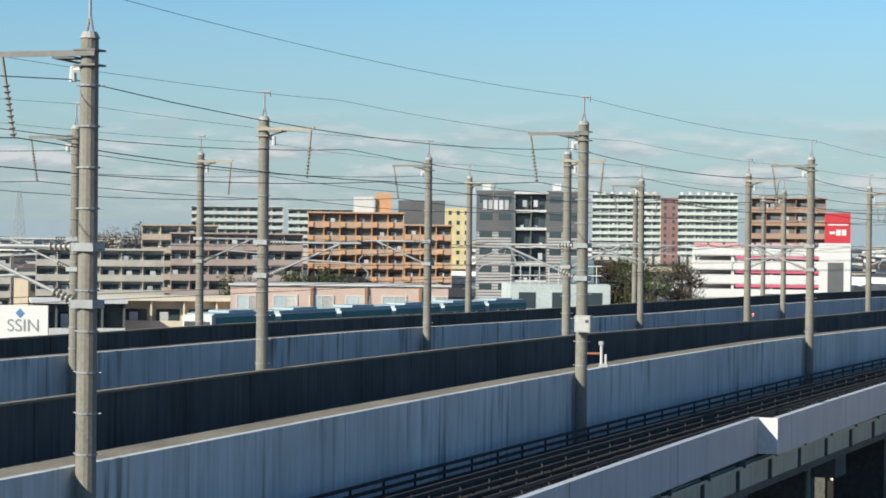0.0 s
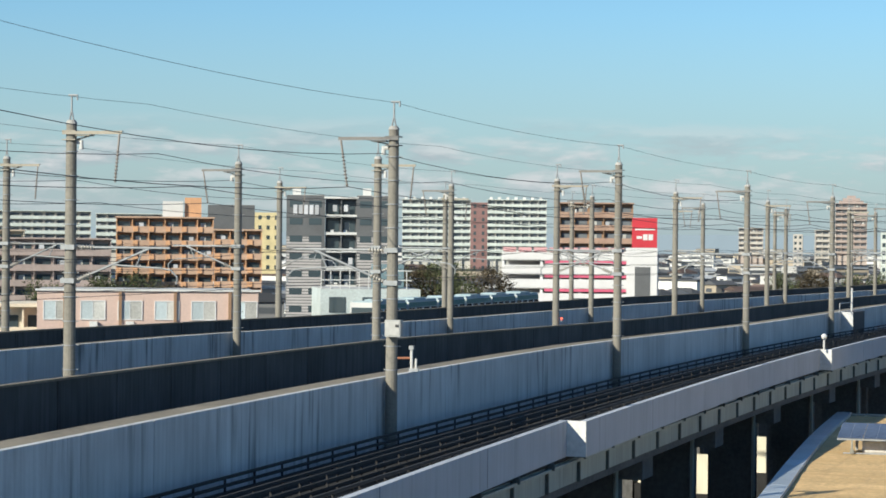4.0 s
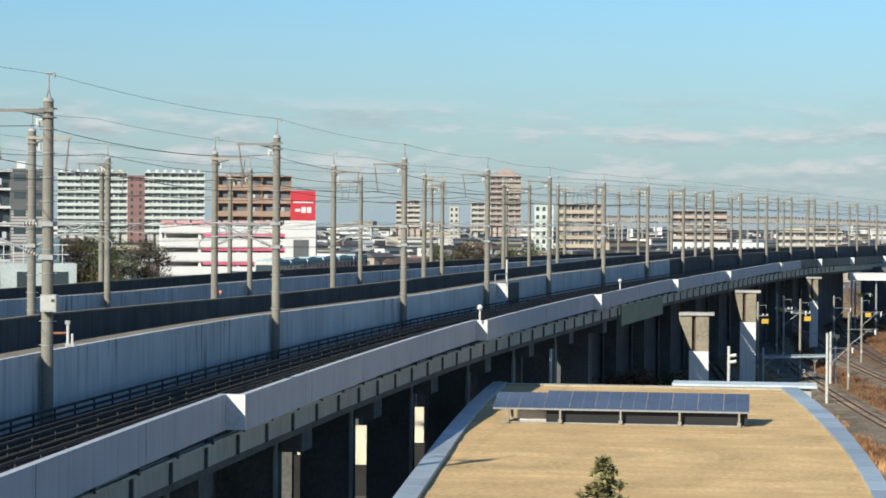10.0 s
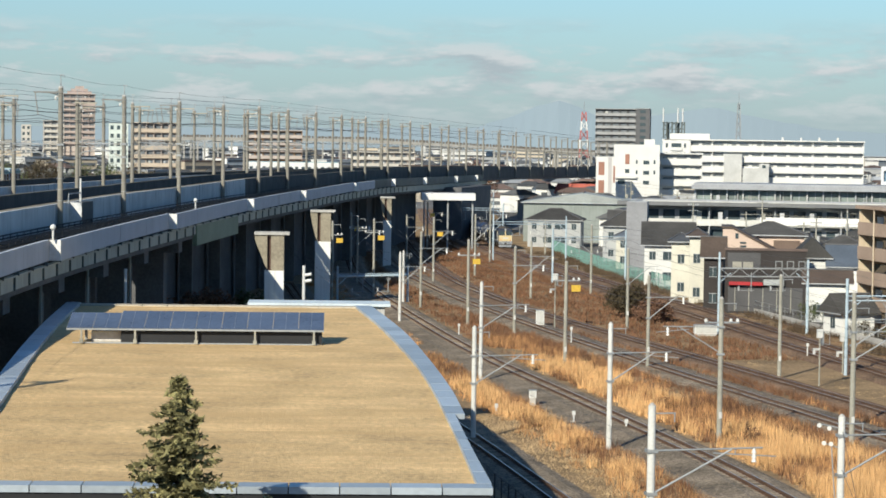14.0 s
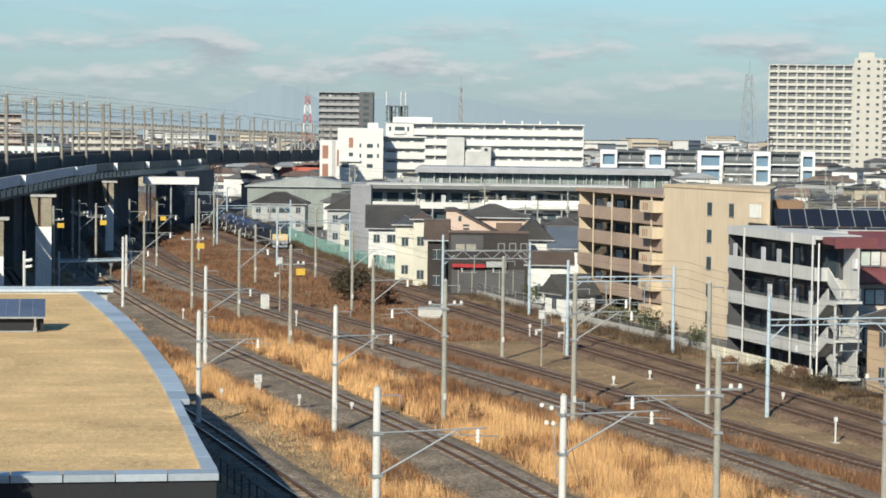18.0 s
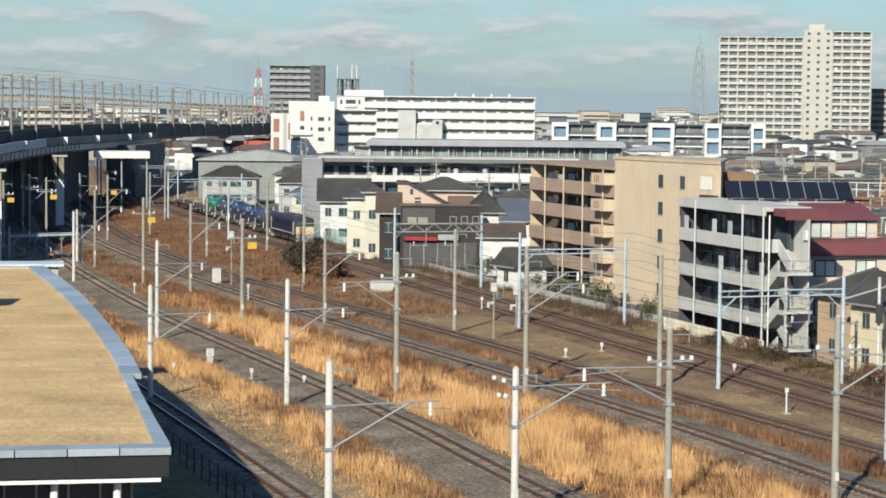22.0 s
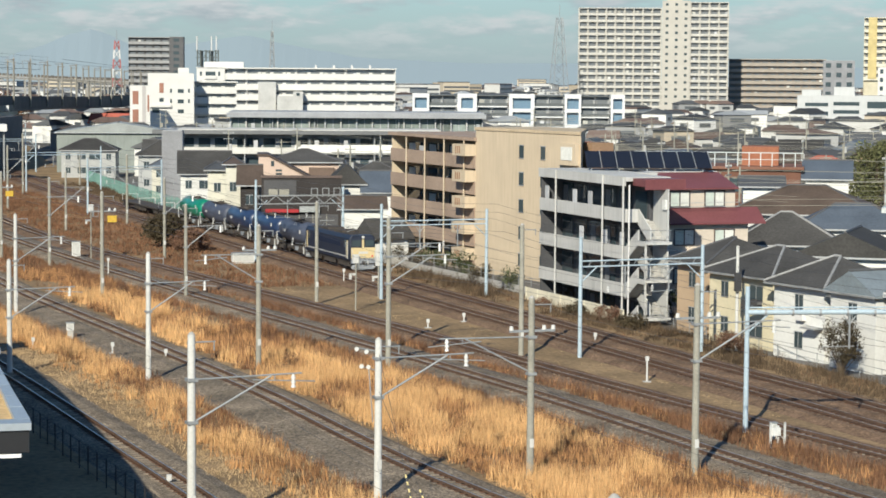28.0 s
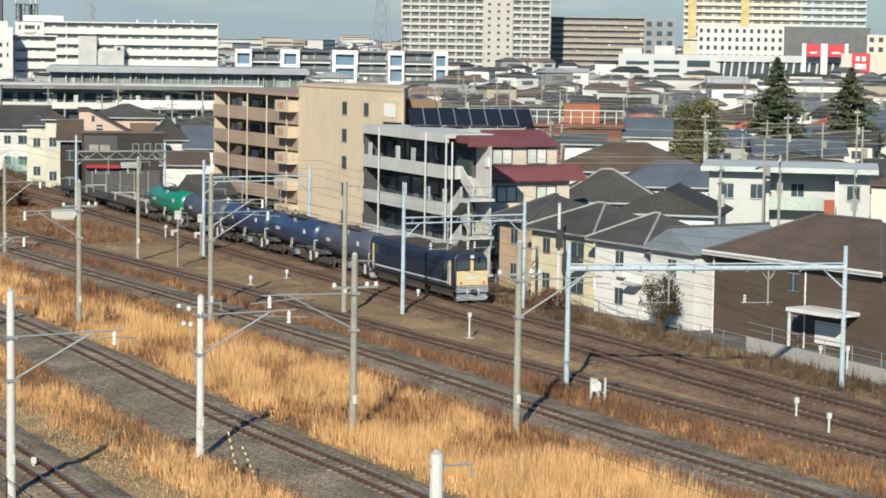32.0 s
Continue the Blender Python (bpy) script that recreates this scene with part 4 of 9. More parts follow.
for x in (0.8, 3.7, 7.0, 10.2, 13.4):
    part("leg", boxes((x - 0.05, x + 0.05, -0.06, 0.06, 0.2, 0.72), (x - 0.1, x + 0.1, -0.1, 0.1, -0.02, 0.2)), GREYPOLE, sol)
    part("leg", boxes((x - 0.07, x + 0.07, 2.3, 2.44, -0.02, 1.36)), STEEL, sol)
part("base_rail", boxes((0.3, nm * 1.395 - 0.3, 0.1, 0.16, -0.04, 0.03)), STEEL, sol)
# slim white poles behind the hall
for x, y, h, lamps in ((-15.4, 165, 11.1, False), (-2.45, 165, 11.5, True), (-19.3, 166, 8.6, False)):
    t = thing("slim_pole", pose(x, y, 0), "slim white painted pole behind the hall", "pole")
    part("shaft", tubes(((0, 0, -0.05), (0, 0, h), 0.11), n=8), PORCELAIN, t)
    if lamps:
        for z in (h - 0.7, h - 1.15):
            part("lamp", tubes(((0.1, -0.1, z), (0.55, -0.2, z + 0.08), 0.12), n=8), PORCELAIN, t)
t = thing("inverter_cabinet", pose(-12.5, 124.0, HZ - 0.03), "white inverter cabinet under the solar panels", "cabinet")
part("body", boxes((-0.9, 0.9, 0, 0.5, 0.08, 0.62)), WHITE, t)
part("door", boxes((-0.85, -0.05, -0.02, -0.004, 0.12, 0.58), (0.05, 0.85, -0.02, -0.004, 0.12, 0.58)), mat("white_box_door", (0.68, 0.68, 0.67), 0.5), t)
part("plinth", boxes((-0.9, 0.9, 0, 0.5, -0.02, 0.08)), CONCRETE_PLAIN, t)
# pale slab roof beyond the hall
t = thing("flat_shelter", pose(-5.9, 156.5, 0), "low shelter with a pale flat roof behind the hall", "shelter")
part("roof", boxes((-0.3, 9.6, 0, 3.0, 9.15, 9.35)), mat("pale_roof", (0.55, 0.62, 0.66), 0.5), t)
part("wall", boxes((0, 9.2, 0.3, 2.7, 0, 9.15)), CONCRETE_PLAIN, t)

# ------------------------------------------------------------ trees
NEEDLE = mat("dark_conifer_needles", (0.115, 0.135, 0.078), 0.9, vary=0.35, scale=3, island=0.45)
NEEDLE_DRY = mat("olive_conifer_needles", (0.215, 0.195, 0.088), 0.9, vary=0.3, scale=3, island=0.45)
LEAF_OLIVE = mat("olive_leaves", (0.135, 0.14, 0.062), 0.85, vary=0.35, scale=3, island=0.5)
LEAF = mat("evergreen_leaves", (0.085, 0.10, 0.045), 0.85, vary=0.35, scale=3, island=0.5)
LEAF_DARK = mat("dark_shrub_leaves", (0.07, 0.055, 0.032), 0.9, vary=0.3, scale=3, island=0.5)
TWIG = mat("reddish_bare_twigs", (0.17, 0.095, 0.062), 0.95, vary=0.3, scale=3, island=0.4)
BARK = mat("bark", (0.11, 0.085, 0.06), 0.95, vary=0.25, scale=4)


def conifer(name, x, y, z0, h, r, label, needles=NEEDLE, tiers=22, seed=1, droop=0.25, leaf=1.0, dense=1.0, taper=0.82):
    rnd = random.Random(seed)
    t = thing(name, pose(x, y, z0), label, "tree")
    part("trunk", tubes(((0, 0, -0.1), (0, 0, h * 0.97), 0.035 * h * 0.45, 0.02)), BARK, t)
    verts, faces, lv, lf = [], [], [], []
    bm = bmesh.new()
    for i in range(tiers):
        f = i / (tiers - 1)
        z = h * (0.10 + 0.88 * f)
        reach = r * (1 - f) ** taper + 0.04 * r
        n = max(4, int(9 - 4 * f))
        a0 = rnd.random() * 6.3
        for k in range(n):
            a = a0 + k * 2 * math.pi / n + rnd.uniform(-.3, .3)
            rr = reach * rnd.uniform(0.65, 1.18)
            d = Vector((math.cos(a), math.sin(a), 0))
            tip = Vector((0, 0, z)) + d * rr + Vector((0, 0, rr * rnd.uniform(-droop, 0.18)))
            base = Vector((0, 0, z + 0.05 * rr))
            if i < tiers - 3 and k % 2 == 0:
                tube(bm, base, tip, 0.012 * h * (1 - f) * 0.35 + 0.008, 0.006, n=4)
            m = int(dense * max(5, int(40 * rr / r) + 6))
            for q in range(m):
                g = (q + rnd.random()) / m
                c = base.lerp(tip, 0.12 + 0.88 * g)
                s = (0.10 * leaf * min(r, 3.0) * (0.75 if r > 3.5 else 1)) * rnd.uniform(0.7, 1.5) * (1.15 - 0.5 * g)
                side = Vector((-d.y, d.x, 0)) * rnd.uniform(-1, 1) * rr * 0.28 * (0.3 + 0.7 * (1 - abs(2 * g - 1)))
                c = c + side + Vector((0, 0, rnd.uniform(-0.6, 0.25) * s))
                o1 = Vector((rnd.uniform(-1, 1), rnd.uniform(-1, 1), rnd.uniform(-.5, .7))) * s
                o2 = Vector((rnd.uniform(-1, 1), rnd.uniform(-1, 1), rnd.uniform(-1, .4))) * s
                b = len(lv)
                lv += [c - o1 * 0.8, c + o2, c + o1 * 1.3]
                lf.append((b, b + 1, b + 2))
                lv += [c - o2, c + o1 * 0.7, c + Vector((o2.y, -o2.x, o1.z))]
                lf.append((b + 3, b + 4, b + 5))
    part("branching", bm, BARK, t)
    raw("crown", [tuple(v) for v in lv], lf, needles, t)
    return t


def broad_tree(name, x, y, z0, h, r, label, leaves=LEAF, seed=1, trunk=0.3, clumps=26, per=130, flat=1.0, cat="tree"):
    rnd = random.Random(seed)
    t = thing(name, pose(x, y, z0), label, cat)
    bm = bmesh.new()
    tube(bm, (0, 0, -0.1), (0, 0, h * trunk + 0.2), 0.028 * h, 0.02 * h)
    lv, lf = [], []
    for i in range(clumps):
        a = rnd.random() * 6.283
        e = rnd.uniform(-0.5, 1)
        rad = r * rnd.uniform(0.35, 0.85)
        c = Vector((math.cos(a) * rad * math.sqrt(1 - 0.6 * e * e), math.sin(a) * rad * math.sqrt(1 - 0.6 * e * e),
                    h * (trunk + (1 - trunk) * 0.5) + e * h * (1 - trunk) * 0.42 * flat))
        tube(bm, (0, 0, h * trunk * 0.9), c, 0.010 * h, 0.004 * h, n=4)
        cr = r * rnd.uniform(0.26, 0.48)
        for q in range(per):
            v = Vector((rnd.gauss(0, 1), rnd.gauss(0, 1), rnd.gauss(0, 0.85)))
            v = v.normalized() * cr * rnd.uniform(0.5, 1.08)
            p = c + v
            s = min(r * 0.065, 0.12 + 0.02 * r) * rnd.uniform(0.6, 1.5)
            o1 = Vector((rnd.uniform(-1, 1), rnd.uniform(-1, 1), rnd.uniform(-1, 1))) * s
            o2 = Vector((rnd.uniform(-1, 1), rnd.uniform(-1, 1), rnd.uniform(-1, 1))) * s
            b = len(lv)
            lv += [p - o1, p + o2, p + o1]
            lf.append((b, b + 1, b + 2))
    part("trunk", bm, BARK, t)
    raw("crown", [tuple(v) for v in lv], lf, leaves, t)
    return t


conifer("conifer", -4.6, 66.5, 0, 13.8, 5.5, "pointed green conifer in front of the grass roof", NEEDLE_DRY, tiers=40, seed=4, leaf=0.7, dense=3.2, taper=0.9)
conifer("conifer", -2.1, 69.5, 0, 9.75, 1.5, "small dark conifer below the roof edge", NEEDLE, tiers=18, seed=9)

# ------------------------------------------------------------ yard poles, cantilevers and gantries
def yard_pole(x, y, h, r, material, arm=0.0, turn=0.0, label="", rungs=False, sign=False, balls=False):
    """arm: length of the cantilever (metres, 0 for none) towards local +x."""
    t = thing("line_pole", pose(x, y, 0, 0, 0, turn), label, "pole", "yard line poles")
    part("shaft", tubes(((0, 0, -0.1), (0, 0, h), r, r * 0.82), n=12), material, t)
    part("cap", tubes(((0, 0, h), (0, 0, h + 0.12), r * 0.8, r * 0.3), n=10), CONCRETE_PLAIN, t)
    if arm:
        a = arm
        z = h - (0.9 if balls == 2 else 2.0)
        part("strut", tubes(((0.1, 0, z - 1.9), (a * 0.72, 0, z), 0.05), n=6), STEEL, t)
        part("arm", tubes(((0.1, 0, z), (a, 0, z + 0.05), 0.042), n=6), STEEL, t)
        part("steady_arm", tubes(((a * 0.55, 0, z - 0.15), (a * 1.12, 0, z - 0.35), 0.03), ((a * 0.75, 0, z), (a * 0.75, 0, z - 0.25), 0.025), n=5), STEEL, t)
        for i in range(3):
            part("insulator", tubes(((a * 0.92, 0, z - 0.18 - 0.2 * i), (a * 0.92, 0, z + 0.03 - 0.2 * i), 0.125, 0.05), n=8), PORCELAIN, t, "white disc insulator")
        for zz in (z, z - 1.9):
            part("clamp", boxes((-r - .03, r + .03, -r - .03, r + .03, zz - 0.07, zz + 0.07)), STEEL, t)
    part("feeder_arm", tubes(((-0.2, 0, h - 0.35), (1.1, 0, h - 0.35), 0.035), ((1.05, 0, h - 0.35), (1.05, 0, h - 0.75), 0.03), n=6), STEEL, t)
    if balls == 2:
        part("side_arm", tubes(((-0.1, 0, h - 0.55), (-1.05, 0, h - 0.35), 0.03), ((-0.1, 0, h - 1.5), (-0.75, 0, h - 1.3), 0.03), ((-0.28, 0, h - 4.0), (-0.5, 0, h - 1.4), 0.03), n=5), STEEL, t)
        for xx, zz in ((-1.1, -0.4), (-0.6, -0.55), (-0.85, -1.25), (-0.5, -1.3)):
            part("insulator", tubes(((xx - 0.05, -0.08, h + zz), (xx + 0.05, 0.08, h + zz), 0.11, 0.07), n=10), PORCELAIN, t, "white disc insulator")
    elif balls:
        part("crossarm", boxes((-1.2, 1.3, -0.05, 0.05, h - 1.75, h - 1.63)), STEEL, t)
        for xx in (-1.1, 0.7, 1.2):
            part("insulator", tubes(((xx, 0, h - 1.64), (xx, 0, h - 1.42), 0.13, 0.09), n=8), PORCELAIN, t, "white pin insulator")
    if sign:
        part("sign", boxes((0.5, 1.35, -0.03, 0.0, h - 2.7, h - 2.1)), mat("yellow_plate", (0.62, 0.40, 0.06), 0.5), t, "yellow warning plate")
    if rungs:
        bm = bmesh.new()
        for i in range(8):
            z = 2 + i * 0.75
            tube(bm, (-0.3, 0, z), (0.3, 0, z), 0.02, n=4)
        part("rungs", bm, STEEL, t)
    part("number_plate", boxes((-0.11, 0.11, -r - 0.03, -r - 0.005, 1.6, 2.05)), PORCELAIN, t, "small white plate")
    return t


pale = "pale round concrete line pole with steel arm"
grey = "weathered grey concrete line pole with steel fittings"
# x, y, height, radius, surface, arm, turn, signs, ball insulators
for x, y, h, r, pal, arm, turn, sign, balls in (
        (9.5, 155.3, 7.9, .19, 1, 4.6, 12, 0, 0), (12.4, 193.6, 8.6, .18, 1, 4.4, 15, 0, 0), (18.4, 150.9, 8.6, .19, 1, 4.3, 10, 0, 0), (13.9, 98.5, 9.2, .21, 1, 5.2, 10, 0, 0),
        (20.1, 58.9, 9.0, .23, 1, 2.4, 5, 0, 0), (24.0, 105.8, 7.9, .2, 1, 5.0, 8, 0, 2), (33.1, 110.5, 9.3, .2, 0, -5.0, 5, 0, 1), (26.8, 156.3, 10.0, .2, 0, -4.2, 8, 0, 1),
        (28.6, 206.2, 8.6, .18, 0, 3.6, 8, 0, 0), (20.9, 205.6, 9.8, .19, 0, 0, 8, 1, 1), (19.1, 242.5, 9.4, .18, 0, 3.4, 8, 0, 0), (14.7, 253.5, 9.6, .18, 0, 0, 6, 1, 1),
        (10.3, 279, 9.4, .17, 0, 3.5, 6, 0, 0), (7.1, 256, 8.0, .17, 1, 0, 6, 0, 0), (8.4, 288, 6.6, .17, 1, 3.0, 6, 0, 0), (-0.7, 294, 10.0, .18, 0, 0, 6, 1, 1),
        (2.8, 322, 9.8, .18, 0, 3.4, 6, 0, 1), (-2.8, 291, 5.6, .2, 1, 3.0, 6, 0, 0), (4.7, 294, 10.4, .17, 0, 0, 6, 1, 1), (11.6, 381, 8.1, .18, 0, 3, 6, 0, 0),
        (25.6, 298, 7.6, .17, 0, 3.2, 6, 0, 0), (38.2, 415, 6.4, .18, 0, -3, 0, 0, 0), (34.6, 307, 9.5, .18, 0, -3.2, 0, 0, 0), (32.3, 250, 9.0, .18, 0, 3.5, 6, 0, 0),
        (39.3, 198.5, 9.2, .18, 0, 0, 5, 0, 0), (35.7, 154.3, 9.9, .2, 0, 4.6, 6, 0, 0), (46.4, 157.5, 9.8, .2, 0, 0, 5, 0, 0), (41.4, 108.6, 10.0, .2, 0, 4.8, 5, 0, 1),
        (37.9, 163.9, 10.0, .19, 0, 4.4, 5, 0, 0), (2.0, 345, 9.5, .18, 0, 3, 5, 1, 0), (14.0, 330, 9.5, .18, 0, 3, 5, 1, 0), (21.0, 345, 9.5, .18, 0, 3, 5, 0, 0),
        (26.1, 387, 10.2, .18, 0, 3, 5, 0, 0), (17.0, 430, 9.0, .18, 0, 3, 5, 1, 0), (6.0, 430, 9.0, .18, 0, 3, 5, 0, 0), (32.8, 598, 7.2, .18, 0, 3, 5, 0, 0)):
    yard_pole(x, y, h, r, PALEPOLE if pal else GREYPOLE, arm, turn, pale if pal else grey, False, sign, balls)


YELG = mat("yellow_guard", (0.66, 0.55, 0.26), 0.6)
for gx, gy, tx_, ty_, tz_ in ((24.3, 98.9, 24.0, 105.6, 7.2), (24.9, 97.4, 24.0, 105.6, 5.4)):
    g = thing("guy_wire", Matrix(), "steel guy wire with yellow and black guard", "wire", "guy wires")
    a, b = Vector((gx, gy, 0.0)), Vector((tx_, ty_, tz_))
    part("wire", tubes((a, b, 0.012), n=4), WIRE, g)
    for i in range(14):
        part("guard_ring", tubes((a.lerp(b, 0.02 + 0.02 * i), a.lerp(b, 0.039 + 0.02 * i), 0.045), n=7), YELG if i % 2 else DARK, g)


def gantry(x0, y0, x1, y1, h, label, lattice=False, zb=None, masts=1.0, slim=False):
    d = Vector((x1 - x0, y1 - y0, 0))
    w = d.length
    t = thing("track_gantry", pose(x0, y0, 0, 0, 0, math.degrees(math.atan2(d.y, d.x))), label, "gantry", "track gantries")
    zb = zb or h - 1.2
    for x in (0, w):
        part("post", tubes(((x, 0, -0.1), (x, 0, h + (masts if x == 0 else 0.2)), 0.16, 0.13), n=10), BLUEPOLE, t)
    if lattice:
        part("beam", boxes((0, w, -0.3, -0.2, zb - 0.5, zb - 0.38), (0, w, -0.3, -0.2, zb + 0.38, zb + 0.5), (0, w, 0.2, 0.3, zb + 0.38, zb + 0.5)), STEEL, t)
        n = int(w / 1.1)
        for i in range(n):
            a, b = w * i / n, w * (i + 1) / n
            part("brace", tubes(((a, -0.25, zb - 0.45 if i % 2 else zb + 0.45), (b, -0.25, zb + 0.45 if i % 2 else zb - 0.45), 0.045), n=5), STEEL, t)
        for i in range(3):
            a = w * (0.62 + 0.13 * i)
            part("frame", boxes((a, a + 0.08, -0.4, -0.3, zb + .3, zb + 1.2), (a + .7, a + 0.78, -0.4, -0.3, zb + .3, zb + 1.2), (a, a + 0.78, -0.4, -0.3, zb + 1.2, zb + 1.28), (a, a + .78, -.4, -.3, zb + .5, zb + .58)), STEEL, t)
    else:
        if slim:
            part("beam", tubes(((0, 0, zb), (w, 0, zb), 0.06), n=8), BLUEPOLE, t)
            part("top_chord", tubes(((0, 0, zb + 0.42), (w, 0, zb + 0.42), 0.06), n=8), BLUEPOLE, t)
            for i in range(int(w / 1.25)):
                part("web_bar", tubes(((0.6 + i * 1.25, 0, zb), (0.9 + i * 1.25, 0, zb + 0.42), 0.035), n=5), STEEL, t)
        else:
            part("beam", tubes(((0, 0, zb), (w, 0, zb + 0.1), 0.15), n=10), BLUEPOLE, t)
            part("top_chord", tubes(((0, 0, zb + 0.28), (w, 0, zb + 0.36), 0.045), n=6), BLUEPOLE, t)
        for i in range(0 if slim else int(w / 1.6)):
            part("collar", tubes(((1 + i * 1.6, 0, zb), (1.12 + i * 1.6, 0, zb), 0.2), n=8), STEEL, t)
    part("knee_brace", tubes(((0.1, 0, zb - 1.1), (1.3, 0, zb - 0.05), 0.05), n=6), BLUEPOLE, t)
    part("knee_brace", tubes(((w - 0.1, 0, zb - 1.1), (w - 1.3, 0, zb - 0.05), 0.05), n=6), BLUEPOLE, t)
    for f in (0.36, 0.72):
        x = w * f
        part("drop_post", tubes(((x, 0, zb), (x, 0, zb - 2.1), 0.06), ((x - 0.35, 0, zb - 0.2), (x, 0, zb - 0.7), 0.035), ((x + 0.35, 0, zb - 0.2), (x, 0, zb - 0.7), 0.035), n=6), STEEL, t)
        part("steady_arm", tubes(((x - 1.6, 0, zb - 2.0), (x + 0.3, 0, zb - 1.95), 0.03), n=5), STEEL, t)
        bm = bmesh.new()
        for i in range(3):
            tube(bm, (x - 1.4, 0, zb - 1.95 + 0.17 * i), (x - 1.4, 0, zb - 1.85 + 0.17 * i), 0.12, 0.06, n=8)
        part("insulator", bm, PORCELAIN, t)
    return t


blue = "pale blue steel gantry spanning the two main tracks"
gantry(49.4, 121.5, 65.7, 118.2, 8.3, blue, masts=0.3)
gantry(50.8, 157.2, 60.9, 158.8, 7.9, blue, masts=1.0, slim=True)
gantry(46.0, 201.8, 56.4, 203.2, 8.0, blue, masts=0.8, slim=True)
gantry(41.7, 245, 51.6, 245.6, 8.0, "grey lattice steel gantry over the main tracks", True)
gantry(31.5, 330, 43.0, 336, 7.6, blue, masts=0.6, slim=True)
gantry(27.0, 392, 40.0, 395, 7.6, blue, masts=0.6, slim=True)
gantry(22.0, 470, 34.5, 472, 7.6, blue, masts=0.6, slim=True)
gantry(0.0, 286, 9.0, 289, 4.6, "low grey steel frame over the side track", masts=0.1)
gantry(10.0, 520, 36.0, 524, 8.6, "grey lattice steel gantry over the main tracks", True)

# ------------------------------------------------------------ buildings
KEEP_OUT = []          # plan circles taken by large buildings: x, y, radius


def facade_thing(name, p0, p1, label, category="building", group=""):
    d = Vector((p1[0] - p0[0], p1[1] - p0[1], 0))
    KEEP_OUT.append(((p0[0] + p1[0]) / 2, (p0[1] + p1[1]) / 2 + 5, d.length / 2 + 8))
    return thing(name, pose(p0[0], p0[1], 0, 0, 0, math.degrees(math.atan2(d.y, d.x))), label, category, group), d.length


ROOFBOX = mat("roof_plant_grey", (0.45, 0.45, 0.44), 0.7)
CURTAIN = mat("pale_curtain", (0.50, 0.50, 0.47), 0.8, vary=0.15, per_object=0.3)
FRAME = mat("aluminium_frame", (0.45, 0.46, 0.47), 0.4, metal=0.5)
LAUNDRY = mat("hung_laundry", (0.46, 0.47, 0.49), 0.9, vary=0.1, per_object=0.25)
UNIT = mat("white_air_unit", (0.68, 0.68, 0.66), 0.5)


def flats(name, p0, p1, depth, ztop, floors, bays, wall, rail, label, bal=1.4, z0=0.0, fin_every=1, rail_h=1.3, clutter=0.25, seed=1, roof_lip=0.25,
          top_gap=0.4, shown=99, fins=None, fin_w=0.1):
    """A block of flats: walls, one balcony a floor, a window a bay, party fins, roof slab."""
    rnd = random.Random(seed)
    far = p0[1] > 560
    t, w = facade_thing(name, p0, p1, label)
    part("wall", boxes((0.05, w - 0.05, bal, depth, z0 - 0.05, ztop - 0.3)), wall, t)
    part("roof", boxes((-roof_lip, w + roof_lip, -roof_lip, depth + roof_lip, ztop - 0.35, ztop)), rail, t)
    fh = (ztop - top_gap - z0) / floors
    bw = w / bays
    # far panes are paler, with distance haze mixed into their colour
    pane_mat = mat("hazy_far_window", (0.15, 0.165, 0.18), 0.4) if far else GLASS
    win = None
    for f in range(floors):
        z = z0 + f * fh
        if floors - f > shown:
            continue
        part("balcony", boxes((0, w, 0, bal, z - 0.14, z + 0.06), (0, w, 0, 0.12, z + 0.06, z + rail_h)), rail, t)
        for b in range(bays):
            m = pose((b + 0.5) * bw, bal - 0.02, z + 0.1)
            if win is None:
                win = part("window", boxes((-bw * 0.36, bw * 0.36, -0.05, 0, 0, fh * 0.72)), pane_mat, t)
                win.matrix_basis = m
                pane = part("curtain", boxes((-bw * 0.30, bw * 0.02, -0.075, -0.055, 0.1, fh * 0.66)), CURTAIN, t)
                pane.matrix_basis = m
            else:
                share("window", win, m, t)
                if rnd.random() < (0.12 if far else 0.45):
                    share("curtain", pane, m, t)
            if rnd.random() < (clutter * 0.3 if far else clutter):
                x = (b + rnd.uniform(0.2, 0.8)) * bw
                s = min(1.0, bw * 0.22)
                if rnd.random() < 0.5:
                    part("laundry", boxes((x - s * 0.6, x + s * 0.6, 0.35, 0.42, z + 0.9, z + fh * 0.66)), LAUNDRY, t)
                else:
                    part("air_unit", boxes((x - s * .5, x + s * .5, bal - 0.6, bal - 0.1, z + 0.07, z + 0.75)), UNIT, t)
    for b in range(0, bays + 1, fin_every):
        x = min(w - 0.1, max(0.1, b * bw))
        part("fin", boxes((x - fin_w, x + fin_w, 0.13 if fin_w < 0.2 else -0.05, bal, z0, ztop - 0.36)), fins or wall, t)
    return t


